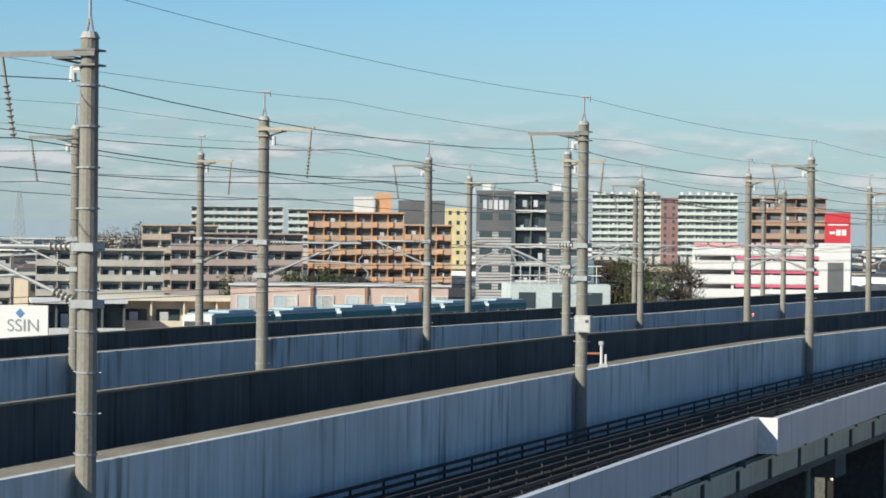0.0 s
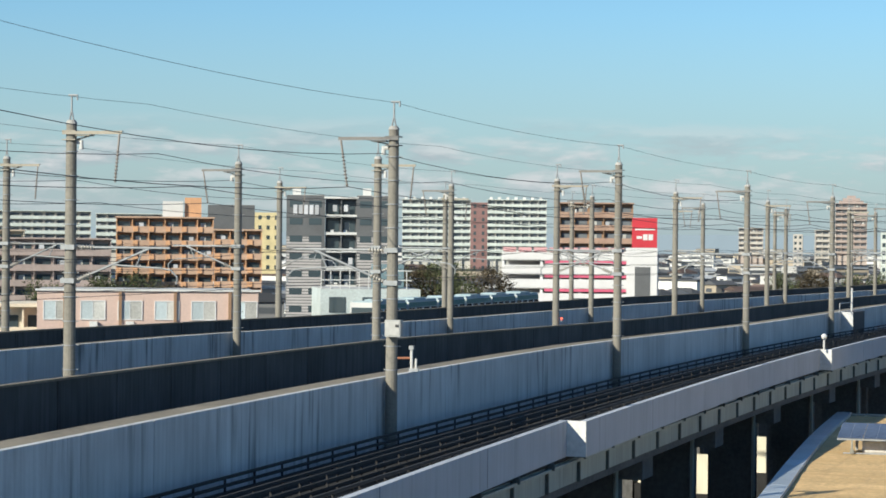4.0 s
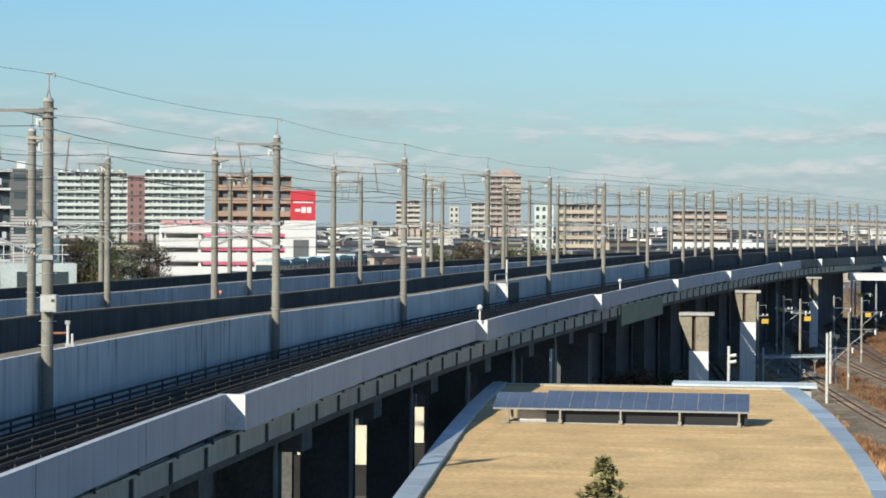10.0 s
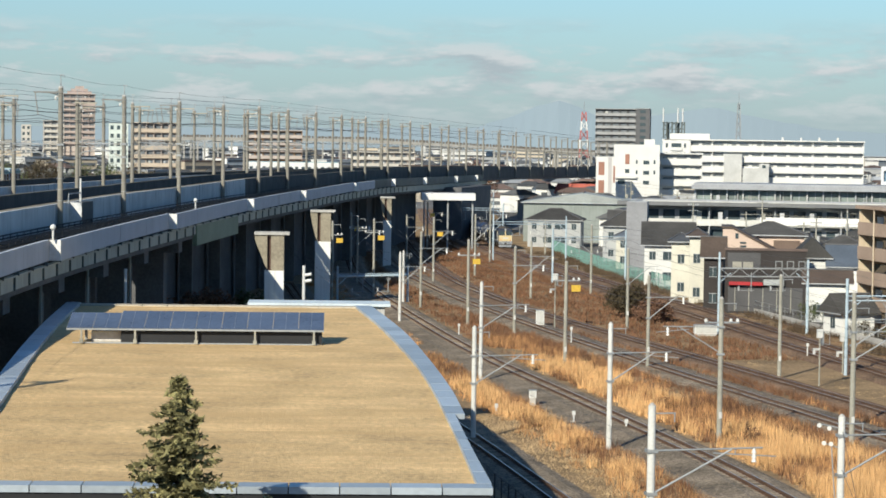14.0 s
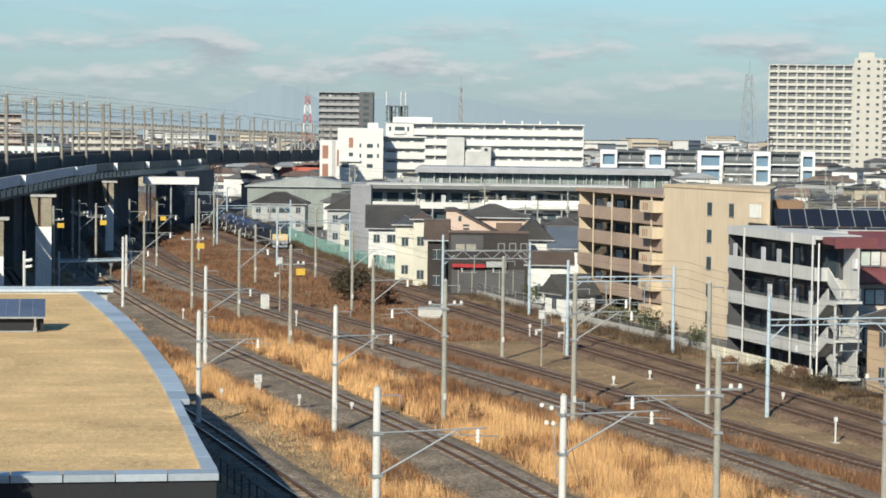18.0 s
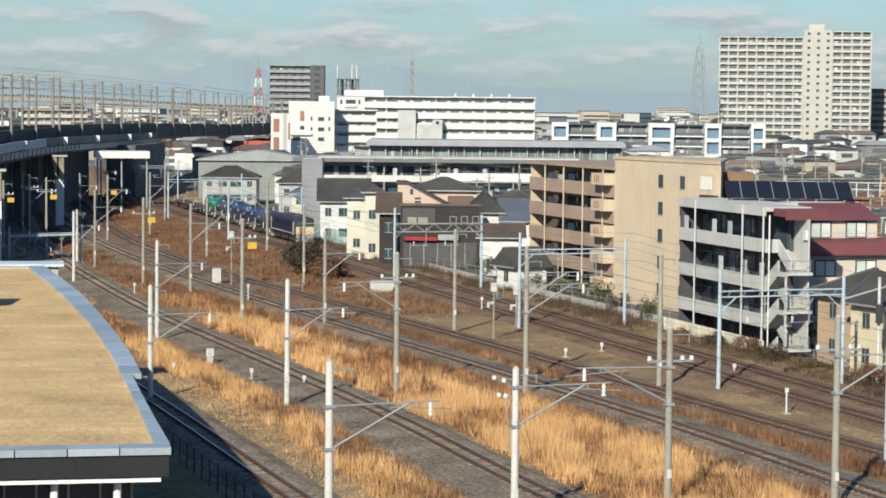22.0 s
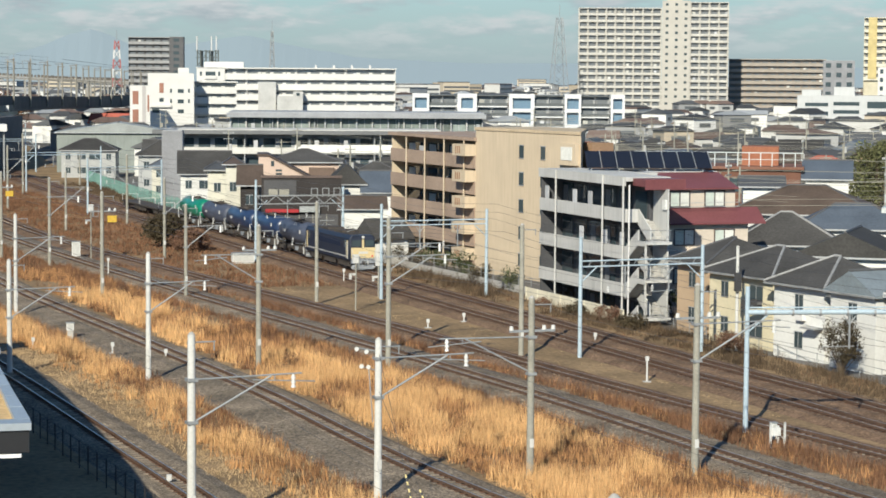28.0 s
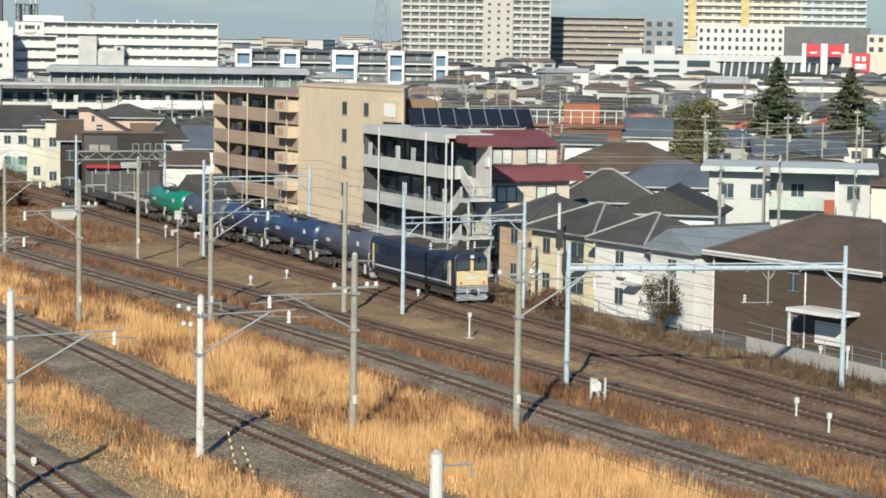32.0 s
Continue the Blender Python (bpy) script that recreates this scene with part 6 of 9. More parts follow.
def house(name, m, w, d, hw, hr, wall, roof, label, hip=True, over=0.55, wins=3, storeys=2, along_x=True, group="", small=False, ridge=None):
    """A two-storey house; origin at its front left corner, front along +x, depth along +y."""
    t = thing(name, m, label, "house", group)
    part("wall", boxes((0, w, 0, d, -0.05, hw)), wall, t)
    bm = bmesh.new()
    x0, x1, y0, y1 = -over, w + over, -over, d + over
    if along_x:
        ins = (y1 - y0) / 2 if hip else 0.0
        ins = min(ins, (x1 - x0) * 0.45)
        ra, rb = Vector((x0 + ins, (y0 + y1) / 2, hw + hr)), Vector((x1 - ins, (y0 + y1) / 2, hw + hr))
    else:
        ins = (x1 - x0) / 2 if hip else 0.0
        ins = min(ins, (y1 - y0) * 0.45)
        ra, rb = Vector(((x0 + x1) / 2, y0 + ins, hw + hr)), Vector(((x0 + x1) / 2, y1 - ins, hw + hr))
    lo = [bm.verts.new(c) for c in ((x0, y0, hw - 0.12), (x1, y0, hw - 0.12), (x1, y1, hw - 0.12), (x0, y1, hw - 0.12))]
    hi = [bm.verts.new(c) for c in ((x0, y0, hw + 0.06), (x1, y0, hw + 0.06), (x1, y1, hw + 0.06), (x0, y1, hw + 0.06))]
    a, b = bm.verts.new(ra), bm.verts.new(rb)
    bm.faces.new(lo[::-1])
    for i in range(4):
        bm.faces.new((lo[i], lo[(i + 1) % 4], hi[(i + 1) % 4], hi[i]))
    if along_x:
        fs = ((hi[0], hi[1], b, a), (hi[2], hi[3], a, b), (hi[1], hi[2], b), (hi[3], hi[0], a))
    else:
        fs = ((hi[1], hi[2], b, a), (hi[3], hi[0], a, b), (hi[0], hi[1], a), (hi[2], hi[3], b))
    for f in fs:
        bm.faces.new(f)
    part("roof", bm, roof, t)
    if not small:
        part("ridge", tubes((ra + Vector((0, 0, 0.02)), rb + Vector((0, 0, 0.021)), 0.12), n=6), ridge or RIDGE_DARK, t)
        if hip:
            ends = ((ra, (x0, y0)), (rb, (x1, y0)), (rb, (x1, y1)), (ra, (x0, y1))) if along_x else ((ra, (x0, y0)), (ra, (x1, y0)), (rb, (x1, y1)), (rb, (x0, y1)))
            for top, (cx, cy) in ends[:2]:
                part("hip_ridge", tubes((top + Vector((0, 0, 0.02)), Vector((cx, cy, hw + 0.09)), 0.10), n=5), ridge or RIDGE_DARK, t)
        part("gutter", boxes((x0, x1, y0 - 0.08, y0 + 0.02, hw - 0.13, hw + 0.02)), FRAME, t, "pale gutter along the eave")
    for f in range(storeys):
        z = 0.9 + f * hw / storeys
        for i in range(wins if f or not small else 1):
            x = w * (i + 0.5) / wins
            ww = 0.45 + 0.35 * ((i * 7 + f * 3) % 3)
            part("window", boxes((x - ww, x + ww, -0.04, 0.02, z, z + 1.15)), GLASS, t)
            if not small:
                part("window_frame", boxes((x - ww - .06, x + ww + .06, -0.06, -0.02, z - 0.06, z), (x - ww - .06, x + ww + .06, -0.06, -0.02, z + 1.15, z + 1.21), (x - .03, x + .03, -0.06, -0.04, z, z + 1.15)), FRAME, t)
        if f or not small:
            part("window", boxes((-0.04, 0.02, d * 0.3, d * 0.3 + 1.0, z, z + 1.1)), GLASS, t)
        if not small:
            part("window", boxes((-0.04, 0.02, d * 0.68, d * 0.68 + 0.7, z, z + 1.1)), GLASS, t)
    return t


def keep(x, y, r):
    KEEP_OUT.append((x, y, r))


# beside the main line, from far to near
house("house", facing((37.5, 446), (48, 444)), 10.5, 8, 5.4, 2.2, WALLS[2], ROOFS[0], "pale grey house with dark hipped roof", wins=4)
t = house("shed", facing((38.6, 470), (60, 467)), 25.0, 12, 8.2, 2.1, mat("pale_shed_wall", (0.235, 0.262, 0.248), 0.8, vary=0.12, streak=0.25), mat("dim_shed_roof", (0.29, 0.31, 0.305), 0.6), "wide grey shed with pale shallow roof", hip=False, wins=2, storeys=1, along_x=False)
house("house", facing((46.5, 395), (54.5, 394)), 8.5, 8, 6.2, 2.6, WALLS[2], ROOFS[0], "grey-white house with dark hipped roof beside the line", wins=3)
house("house", facing((55.5, 405), (65, 403.5)), 9, 8, 5.8, 2.4, WALLS[0], ROOFS[2], "white house with dark grey hipped roof", wins=3)
house("house", facing((51.5, 428), (60, 426.5)), 9, 8, 5.6, 2.3, WALLS[1], ROOFS[0], "pale house with charcoal roof in front of the shed", hip=False, wins=3)
house("house", facing((46.0, 372), (53, 371)), 7, 8, 5.2, 2.0, WALLS[1], ROOFS[3], "cream house with dark blue-grey roof")
DKB = mat("dark_brown_sheet", (0.034, 0.029, 0.028), 0.7, vary=0.15)
PINKS = mat("pink_siding", (0.52, 0.40, 0.33), 0.8, vary=0.06)
t = house("house", facing((44.6, 327), (51.6, 326)), 7.0, 9, 6.0, 3.2, WALLS[0], ROOFS[0], "white house with solar panels on its dark roof", hip=False, wins=3)
for i in range(4):
    pn_ = part("solar_panel", boxes((1.6 + i * 1.25, 2.75 + i * 1.25, 0.6, 3.4, 0.10, 0.16)), mat("roof_solar", (0.03, 0.045, 0.08), 0.3), t)
    pn_.matrix_basis = pose(0, 0, 5.93, 33, 0, 0)
house("house", facing((45.0, 303), (47.4, 302.6)), 2.6, 7, 7.6, 1.0, WALLS[1], ROOFS[2], "narrow cream house with flat-pitched roof", wins=1)
house("house", facing((45.8, 292.4), (47.6, 292.1)), 1.9, 8, 8.8, 0.8, WALLS[1], ROOFS[1], "narrow cream house with brown roof", wins=1)
t = house("house", facing((45.9, 281.3), (48.1, 280.9)), 2.3, 9, 6.6, 2.4, DKB, ROOFS[1], "dark brown house with a steep brown roof", hip=False, along_x=True, wins=1)
t, w = facade_thing("workshop", (47.6, 275.6), (57.3, 273.8), "dark brown workshop with a red awning", "workshop")
part("wall", boxes((0, w, 0, 6, -0.05, 7.8)), DKB, t)
part("parapet", boxes((-0.1, w + 0.1, -0.15, 0.2, 7.8, 8.1)), mat("brown_coping", (0.12, 0.09, 0.08)), t)
part("sign_panel", boxes((0.3, 4.3, -0.08, 0.005, 5.6, 7.5)), DARK, t, "black sign panel")
part("sign_frame", boxes((0.9, 2.0, -0.14, -0.09, 5.5, 6.4), (2.2, 3.4, -0.14, -0.09, 5.5, 6.4)), GREYPOLE, t)
part("opening", boxes((0.4, w - 0.4, -0.03, 0.01, 0.3, 3.3)), DARK, t)
part("awning", boxes((0.5, 4.6, -0.7, -0.02, 3.55, 3.95)), mat("dull_red_awning", (0.36, 0.03, 0.035), 0.7), t, "red awning")
part("awning_end", boxes((4.7, 7.2, -0.6, -0.02, 3.6, 4.3)), mat("pale_grey_sheet", (0.38, 0.40, 0.40)), t, "pale grey awning end")
for i in range(5):
    part("mullion", boxes((1.2 + i * 1.7, 1.3 + i * 1.7, -0.07, -0.035, 0.3, 3.3)), GREYPOLE, t)
# pink house with a single-pitch wall and a balcony wing
t, w = facade_thing("pink_house", (49.4, 288.2), (56.2, 287.0), "pale pink house with a single-pitch dark roof", "house")
bm = bmesh.new()
vs = [[bm.verts.new((x, yy, z)) for x, z in ((0, -0.05), (w, -0.05), (w, 7.0), (1.2, 10.0), (0, 10.0))] for yy in (0, 8)]
for i in range(5):
    bm.faces.new((vs[0][i], vs[0][(i + 1) % 5], vs[1][(i + 1) % 5], vs[1][i]))
bm.faces.new(vs[0][::-1])
bm.faces.new(vs[1])
part("wall", bm, PINKS, t)
bm = bmesh.new()
vs = [[bm.verts.new((x, yy, z)) for x, z in ((w + 0.3, 6.86), (w + 0.3, 7.08), (1.2, 10.25), (-0.2, 10.25), (-0.2, 10.05), (1.2, 10.05))] for yy in (-0.25, 8.2)]
for i in range(6):
    bm.faces.new((vs[0][i], vs[0][(i + 1) % 6], vs[1][(i + 1) % 6], vs[1][i]))
bm.faces.new(vs[0][::-1])
bm.faces.new(vs[1])
part("roof", bm, ROOFS[1], t, "dark single-pitch roof")
for x0, x1, z0, z1 in ((1.6, 2.0, 8.7, 9.4), (2.2, 3.0, 8.05, 8.3), (2.2, 3.0, 7.6, 7.85)):
    part("window", boxes((x0, x1, -0.05, 0.01, z0, z1)), GLASS, t)
t = house("house", facing((52.6, 297), (61.4, 295.4)), 9.0, 8, 8.9, 1.6, PINKS, ROOFS[0], "pale pink house with charcoal hipped roof and brown balcony", wins=3)
part("balcony", boxes((5.0, 8.4, -1.2, -0.02, 6.9, 8.2)), mat("brown_balcony", (0.14, 0.10, 0.08)), t, "brown balcony front")
house("house", facing((57.8, 283.0), (62.0, 282.2)), 4.2, 9, 6.6, 2.6, WALLS[0], ROOFS[0], "white gabled house with charcoal roof", hip=False, along_x=False, wins=1)
house("house", facing((61.8, 281), (67.0, 280)), 6.0, 9, 5.6, 2.6, WALLS[0], ROOFS[3], "white house with dark slate roof", hip=False, wins=2)
house("house", facing((55.2, 263.6), (60.2, 262.6)), 5.0, 7, 4.6, 1.4, WALLS[0], ROOFS[1], "low white house with brown roof", hip=False, wins=2, storeys=1)
house("house", facing((63.0, 300), (72.0, 298)), 9.0, 8, 6.4, 2.2, WALLS[1], ROOFS[0], "cream house with charcoal hipped roof", wins=3)
for a in ((48, 330, 9), (47, 298, 8), (52, 278, 11), (56, 292, 12), (62, 284, 9), (58, 265, 7), (43, 445, 12), (46, 475, 18), (68, 303, 8)):
    keep(*a)
house("kiosk", facing((53.5, 246), (55.5, 240)), 4, 4, 2.6, 2.0, WALLS[0], ROOFS[0], "small white gabled hut beside the tracks", hip=False, along_x=False, wins=1, storeys=1)

# beige flats
TAN = mat("tan_render", (0.53, 0.435, 0.32), 0.85, vary=0.06, streak=0.12)
TANRAIL = mat("brown_tiled_rail", (0.34, 0.255, 0.20), 0.8, vary=0.12)
# balcony back wall is a darker tan that stands in for the recess shade
t = flats("beige_flats", (58.6, 252.5), (62.2, 229), 11, 14.1, 5, 4, mat("shaded_tan_wall", (0.30, 0.23, 0.16)), TANRAIL, "tan and brown block of flats with deep balconies", bal=1.9, clutter=0.15, seed=31, fins=TAN, fin_every=4)
for f in range(4):
    part("drain_pipe", tubes(((5.0 + f * 5.4, -0.12, 0), (5.0 + f * 5.4, -0.12, 13.8), 0.09)), mat("tan_pipe", (0.5, 0.42, 0.32)), t)
for f in range(5):
    part("stair_landing", boxes((20.3, 23.7, -1.1, 0.2, f * 2.74 + 1.2, f * 2.74 + 2.4)), TAN, t, "tan stair landing with slots")
    for k in range(3):
        part("landing_slot", boxes((21.2 + k * 0.5, 21.4 + k * 0.5, -1.13, -1.08, f * 2.74 + 1.45, f * 2.74 + 2.2)), mat("slot_brown", (0.3, 0.15, 0.08)), t)
t, w = facade_thing("beige_flats", (62.3, 229.0), (67.6, 209.5), "plain tan end block of flats with small windows")
bm = bmesh.new()
polyprism(bm, [(0, 0), (w, 0), (w - 11.5, 8), (0, 8)], -0.05, 14.9)
part("wall", bm, TAN, t)
bm = bmesh.new()
polyprism(bm, [(-0.1, -0.1), (w + 0.1, -0.1), (w - 11.3, 8.1), (-0.1, 8.1)], 14.9, 15.2)
part("roof", bm, mat("tan_coping", (0.5, 0.4, 0.28)), t)
for f in range(5):
    z = 1.3 + f * 2.75
    for x, ww in ((9.2, 0.42), (13.3, 0.42)):
        part("window", boxes((x - ww, x + ww, -0.05, 0.02, z, z + 1.25)), GLASS, t)
        part("window_frame", boxes((x - ww - .08, x + ww + .08, -0.07, -0.02, z - .08, z), (x - ww - .08, x + ww + .08, -0.07, -0.02, z + 1.25, z + 1.33)), FRAME, t)
part("bay_window", boxes((16.9, 19.9, -0.5, 0.02, 11.9, 14.0)), TAN, t)
part("window", boxes((17.4, 19.4, -0.56, -0.51, 12.4, 13.7)), CURTAIN, t)
part("wing", boxes((w - 6.4, w - 3.6, 3.6, 6.2, -0.05, 14.0)), BROWN_WALL, t)
keep(66, 235, 22)
# white flats with outside stair
MARR = mat("maroon_metal_roof", (0.17, 0.06, 0.065), 0.5, vary=0.1)
PALEW = mat("weathered_white_wall", (0.485, 0.485, 0.475), 0.85, vary=0.08, streak=0.2)
FW = 18.7
p_end = Vector((60.0, 198.1)) + Vector((0.1022, -0.9948)) * FW
# gallery back wall is near black, the shade of the recess in its colour
t = flats("white_flats", (60.0, 198.1), tuple(p_end), 4.0, 12.2, 4, 6, mat("shaded_grey_wall", (0.075, 0.077, 0.085)), PALEW, "weathered white flats with open galleries and outside stair", bal=2.2, z0=-0.9, clutter=0.2, seed=33, rail_h=0.98, fin_every=99, roof_lip=0.1, top_gap=0.5)
# curtain panes are recoloured dark to sit in the gallery shade
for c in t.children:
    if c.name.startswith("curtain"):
        c.data.materials[0] = mat("shaded_gallery_door", (0.15, 0.155, 0.165), 0.6, per_object=0.3)
part("roof_fascia", boxes((0, FW, -0.12, -0.0, 11.45, 12.24)), PALEW, t)
for x in (4.2, 14.4, FW - 0.1):
    part("post", tubes(((x, -0.2, 0), (x, -0.2, 12.2), 0.085)), PALEW, t, "slim white post")
part("downpipe", tubes(((FW + 0.9, -0.1, 0), (FW + 0.9, -0.1, 11.6), 0.07), n=6), WHITEP, t)
part("rear_wing", boxes((1.5, 11.0, 4.11, 6.6, -0.05, 12.18)), PALEW, t)
part("end_wall", boxes((FW + 0.11, FW + 2.9, 2.5, 2.62, -0.05, 11.3)), PALEW, t, "pale wall behind the stair")
part("meter_box", boxes((FW + 2.2, FW + 2.8, 2.3, 2.49, 9.6, 10.4)), UNIT, t)


def slope_panel(x0, z0, x1, z1, hh, y0, y1):
    bm = bmesh.new()
    vs = [[bm.verts.new((x, yy, z)) for x, z in ((x0, z0), (x1, z1), (x1, z1 + hh), (x0, z0 + hh))] for yy in (y0, y1)]
    for i in range(4):
        bm.faces.new((vs[0][i], vs[0][(i + 1) % 4], vs[1][(i + 1) % 4], vs[1][i]))
    bm.faces.new(vs[0][::-1])
    bm.faces.new(vs[1])
    return bm


# dog-leg stair: front flight up to the landing, back flight up to the next gallery
fl = 3.15
XL = FW + 2.5
for f in range(3):
    z = -0.9 + f * fl
    zl, zu = z + fl / 2, z + fl
    part("stair_flight", slope_panel(FW, z - 0.2, XL, zl - 0.2, 0.2, 0.13, 1.1), CONCRETE_PLAIN, t)
    part("stair_parapet", slope_panel(FW, z - 0.3, XL, zl - 0.3, 1.28, 0.0, 0.12), PALEW, t, "sloping white stair parapet")
    part("stair_landing", boxes((XL, XL + 1.35, 0, 2.48, zl - 0.2, zl + 0.02), (XL, XL + 1.35, -0.02, -0.002, zl - 0.32, zl + 0.1)), PALEW, t)
    part("landing_rail", boxes((XL + 1.27, XL + 1.32, 0.05, 2.4, zl + 0.95, zl + 1.0)), FRAME, t, "thin metal landing rail")
    part("landing_rail", boxes((XL, XL + 1.26, 0.05, 0.1, zl + 0.95, zl + 1.0)), FRAME, t, "thin metal landing rail")
    for k in range(4):
        part("rail_post", boxes((XL + 1.27, XL + 1.31, 0.1 + k * 0.72, 0.14 + k * 0.72, zl + 0.021, zl + 0.949)), FRAME, t)
    part("inner_parapet", slope_panel(FW, zu - 0.3, XL, zl - 0.3, 1.28, 1.12, 1.24), PALEW, t, "sloping white stair parapet")
    part("stair_flight", slope_panel(FW, zu - 0.25, XL, zl - 0.25, 0.2, 1.25, 2.48), CONCRETE_PLAIN, t)
    part("steps", boxes(*[(XL - 0.3 * (k + 1), XL - 0.3 * k, 1.25, 2.48, zl + k * 0.175 - 0.05, zl + (k + 1) * 0.175) for k in range(8)]), CONCRETE_PLAIN, t)
part("return_parapet", boxes((FW + 0.01, FW + 0.13, 0.13, 1.11, zu - 0.14, zu + 0.98)), PALEW, t)
for y in (0.15,):
    part("stair_pier", boxes((XL + 1.1, XL + 1.25, y - 0.08, y + 0.08, -0.05, zl - 0.21)), PALEW, t)
part("stair_roof", boxes((FW + 0.12, FW + 2.4, 0.7, 4.2, 11.95, 12.12), (FW + 2.41, FW + 2.55, 0.6, 4.3, 11.25, 12.14), (FW + 0.12, FW + 2.4, 0.58, 0.69, 11.5, 12.1)), MARR, t, "maroon metal roof over the stair")
gw = thing("garden_wall", pose(59.2, 199.5, 0, 0, 0, -84.1), "low weathered cream block wall before the flats", "wall")
for i in range(8):
    part("wall_panel", boxes((i * 2.65, i * 2.65 + 2.63, 0, 0.16, -0.05, 1.15)), BAYW, gw)
    part("wall_pillar", boxes((i * 2.65 - 0.08, i * 2.65 + 0.1, -0.05, -0.004, -0.05, 1.2)), BAYW, gw)
keep(65, 192, 16)
# maroon-roofed building
PINKW = mat("pale_pink_render", (0.54, 0.475, 0.405), 0.85, vary=0.05)
t, w = facade_thing("maroon_roofed_flats", (67.5, 185.6), (75.7, 186.4), "pale pink flats with maroon metal lean-to roofs")
part("wall", boxes((0, w, 0, 9, -0.05, 8.0)), PINKW, t)
part("wall_upper", boxes((-0.6, w - 0.8, 1.0, 9, 8.0, 10.9)), PINKW, t)
part("roof_deck", boxes((-0.6, w - 0.8, 4.61, 9, 10.9, 12.18)), ROOFBOX, t)


def lean_to(tt, x0, x1, y0, y1, za, zb):
    bm = bmesh.new()
    vs = [bm.verts.new(c) for c in ((x0, y0, za), (x1, y0, za), (x1, y1, zb), (x0, y1, zb), (x0, y0, za - 0.15), (x1, y0, za - 0.15), (x1, y1, za - 0.15), (x0, y1, za - 0.15))]
    for f in ((0, 1, 2, 3), (7, 6, 5, 4), (4, 5, 1, 0), (5, 6, 2, 1), (6, 7, 3, 2), (7, 4, 0, 3)):
        bm.faces.new([vs[i] for i in f])
    part("lean_to_roof", bm, MARR, tt, "maroon lean-to roof")


lean_to(t, -1.6, w - 0.7, 0.5, 4.6, 10.9, 12.1)
lean_to(t, 0.2, w + 1.4, -0.7, 1.0, 7.9, 9.15)
part("ledge", boxes((0, w + 1.4, -0.9, 0.0, 5.0, 5.4)), PINKW, t)
for z, yy, xs in ((9.3, 1.0, (2.0, 5.4)), (6.0, 0.0, (2.0, 5.9)), (2.6, 0.0, (2.0, 5.9))):
    for x in xs:
        part("window", boxes((x - 0.9, x - 0.02, yy - 0.05, yy + 0.02, z, z + 1.25)), mat("pale_green_pane", (0.50, 0.56, 0.52), 0.25, vary=0.1), t)
        part("window", boxes((x + 0.02, x + 0.9, yy - 0.05, yy + 0.02, z, z + 1.25)), mat("sheer_curtain_pane", (0.62, 0.63, 0.60), 0.3, vary=0.1), t)
        part("casement", boxes((x - 1.0, x - 0.9, yy - 0.1, yy + 0.01, z - 0.08, z + 1.25), (x + 0.9, x + 1.0, yy - 0.1, yy + 0.01, z - 0.08, z + 1.25), (x - 0.9, x + 0.9, yy - 0.1, yy + 0.01, z - 0.1, z)), mat("dark_lintel", (0.10, 0.08, 0.08)), t)
        part("window_frame", boxes((x - 1.0, x + 1.0, yy - 0.14, yy - 0.02, z + 1.25, z + 1.36), (x - 0.05, x + 0.05, yy - 0.09, yy - 0.055, z, z + 1.25)), mat("dark_lintel", (0.10, 0.08, 0.08)), t)
part("balcony_rail", boxes((0.6, w - 0.8, 0.1, 0.14, 9.6, 9.66), (0.6, w - 0.8, 0.1, 0.14, 9.25, 9.3)), FRAME, t)
s = thing("solar_rack", facing((62.8, 193.0), (73.7, 190.1)), "dark solar water panels in a row on a flat roof", "solar panels")
for i in range(8):
    m = pose(i * 1.41, 0.0, 12.42, 17, 0, 0)
    if i == 0:
        pn = part("panel", boxes((0.04, 1.34, 0, 4.4, 0, 0.1)), mat("dark_solar_glass", (0.016, 0.019, 0.03), 0.5, spec=0.15), s)
        fr_ = part("panel_frame", boxes((1.34, 1.41, -0.02, 4.42, 0.02, 0.14)), STEEL, s)
        pn.matrix_basis = m
        fr_.matrix_basis = m
    else:
        share("panel", pn, m, s)
        share("panel_frame", fr_, m, s)
for i in range(5):
    part("leg", boxes((0.4 + i * 2.5, 0.5 + i * 2.5, 3.9, 4.0, 12.17, 13.6)), STEEL, s)
    part("leg", boxes((0.4 + i * 2.5, 0.5 + i * 2.5, 0.1, 0.2, 12.17, 12.46)), STEEL, s)
keep(74, 192, 12)
# row of near houses
house("house", facing((64.3, 173.3), (65.3, 169.0)), 4.4, 8, 5.7, 1.9, WALLS[3], ROOFS[0], "tan house with charcoal hipped roof", wins=1, over=0.7)
house("house", facing((64.3, 166.0), (66.3, 158.0)), 8.2, 7.5, 5.5, 2.1, mat("butter_siding", (0.60, 0.54, 0.385), 0.8, vary=0.06), ROOFS[0], "butter-cream house with dark grey hipped roof and pale ridges", wins=2, ridge=RIDGE)
t = house("house", facing((65.5, 155.9), (67.1, 150.1)), 5.9, 7, 5.5, 2.0, WALLS[0], ROOFS[0], "white rendered house with charcoal hipped roof", wins=1, ridge=RIDGE)
part("wall_canopy", boxes((4.3, 5.8, -1.0, 0.02, 2.5, 2.62)), FRAME, t, "small dark canopy over the back door")
part("air_unit", boxes((3.0, 3.8, -0.4, -0.02, 2.95, 3.55)), WHITEP, t)
house("house", facing((66.9, 148.9), (68.1, 143.9)), 5.1, 8.5, 5.5, 1.6, WALLS[0], mat("pale_blue_grey_roof", (0.19, 0.225, 0.25), 0.6), "narrow white house with pale blue-grey roof", hip=False, along_x=False, wins=1, over=0.4)
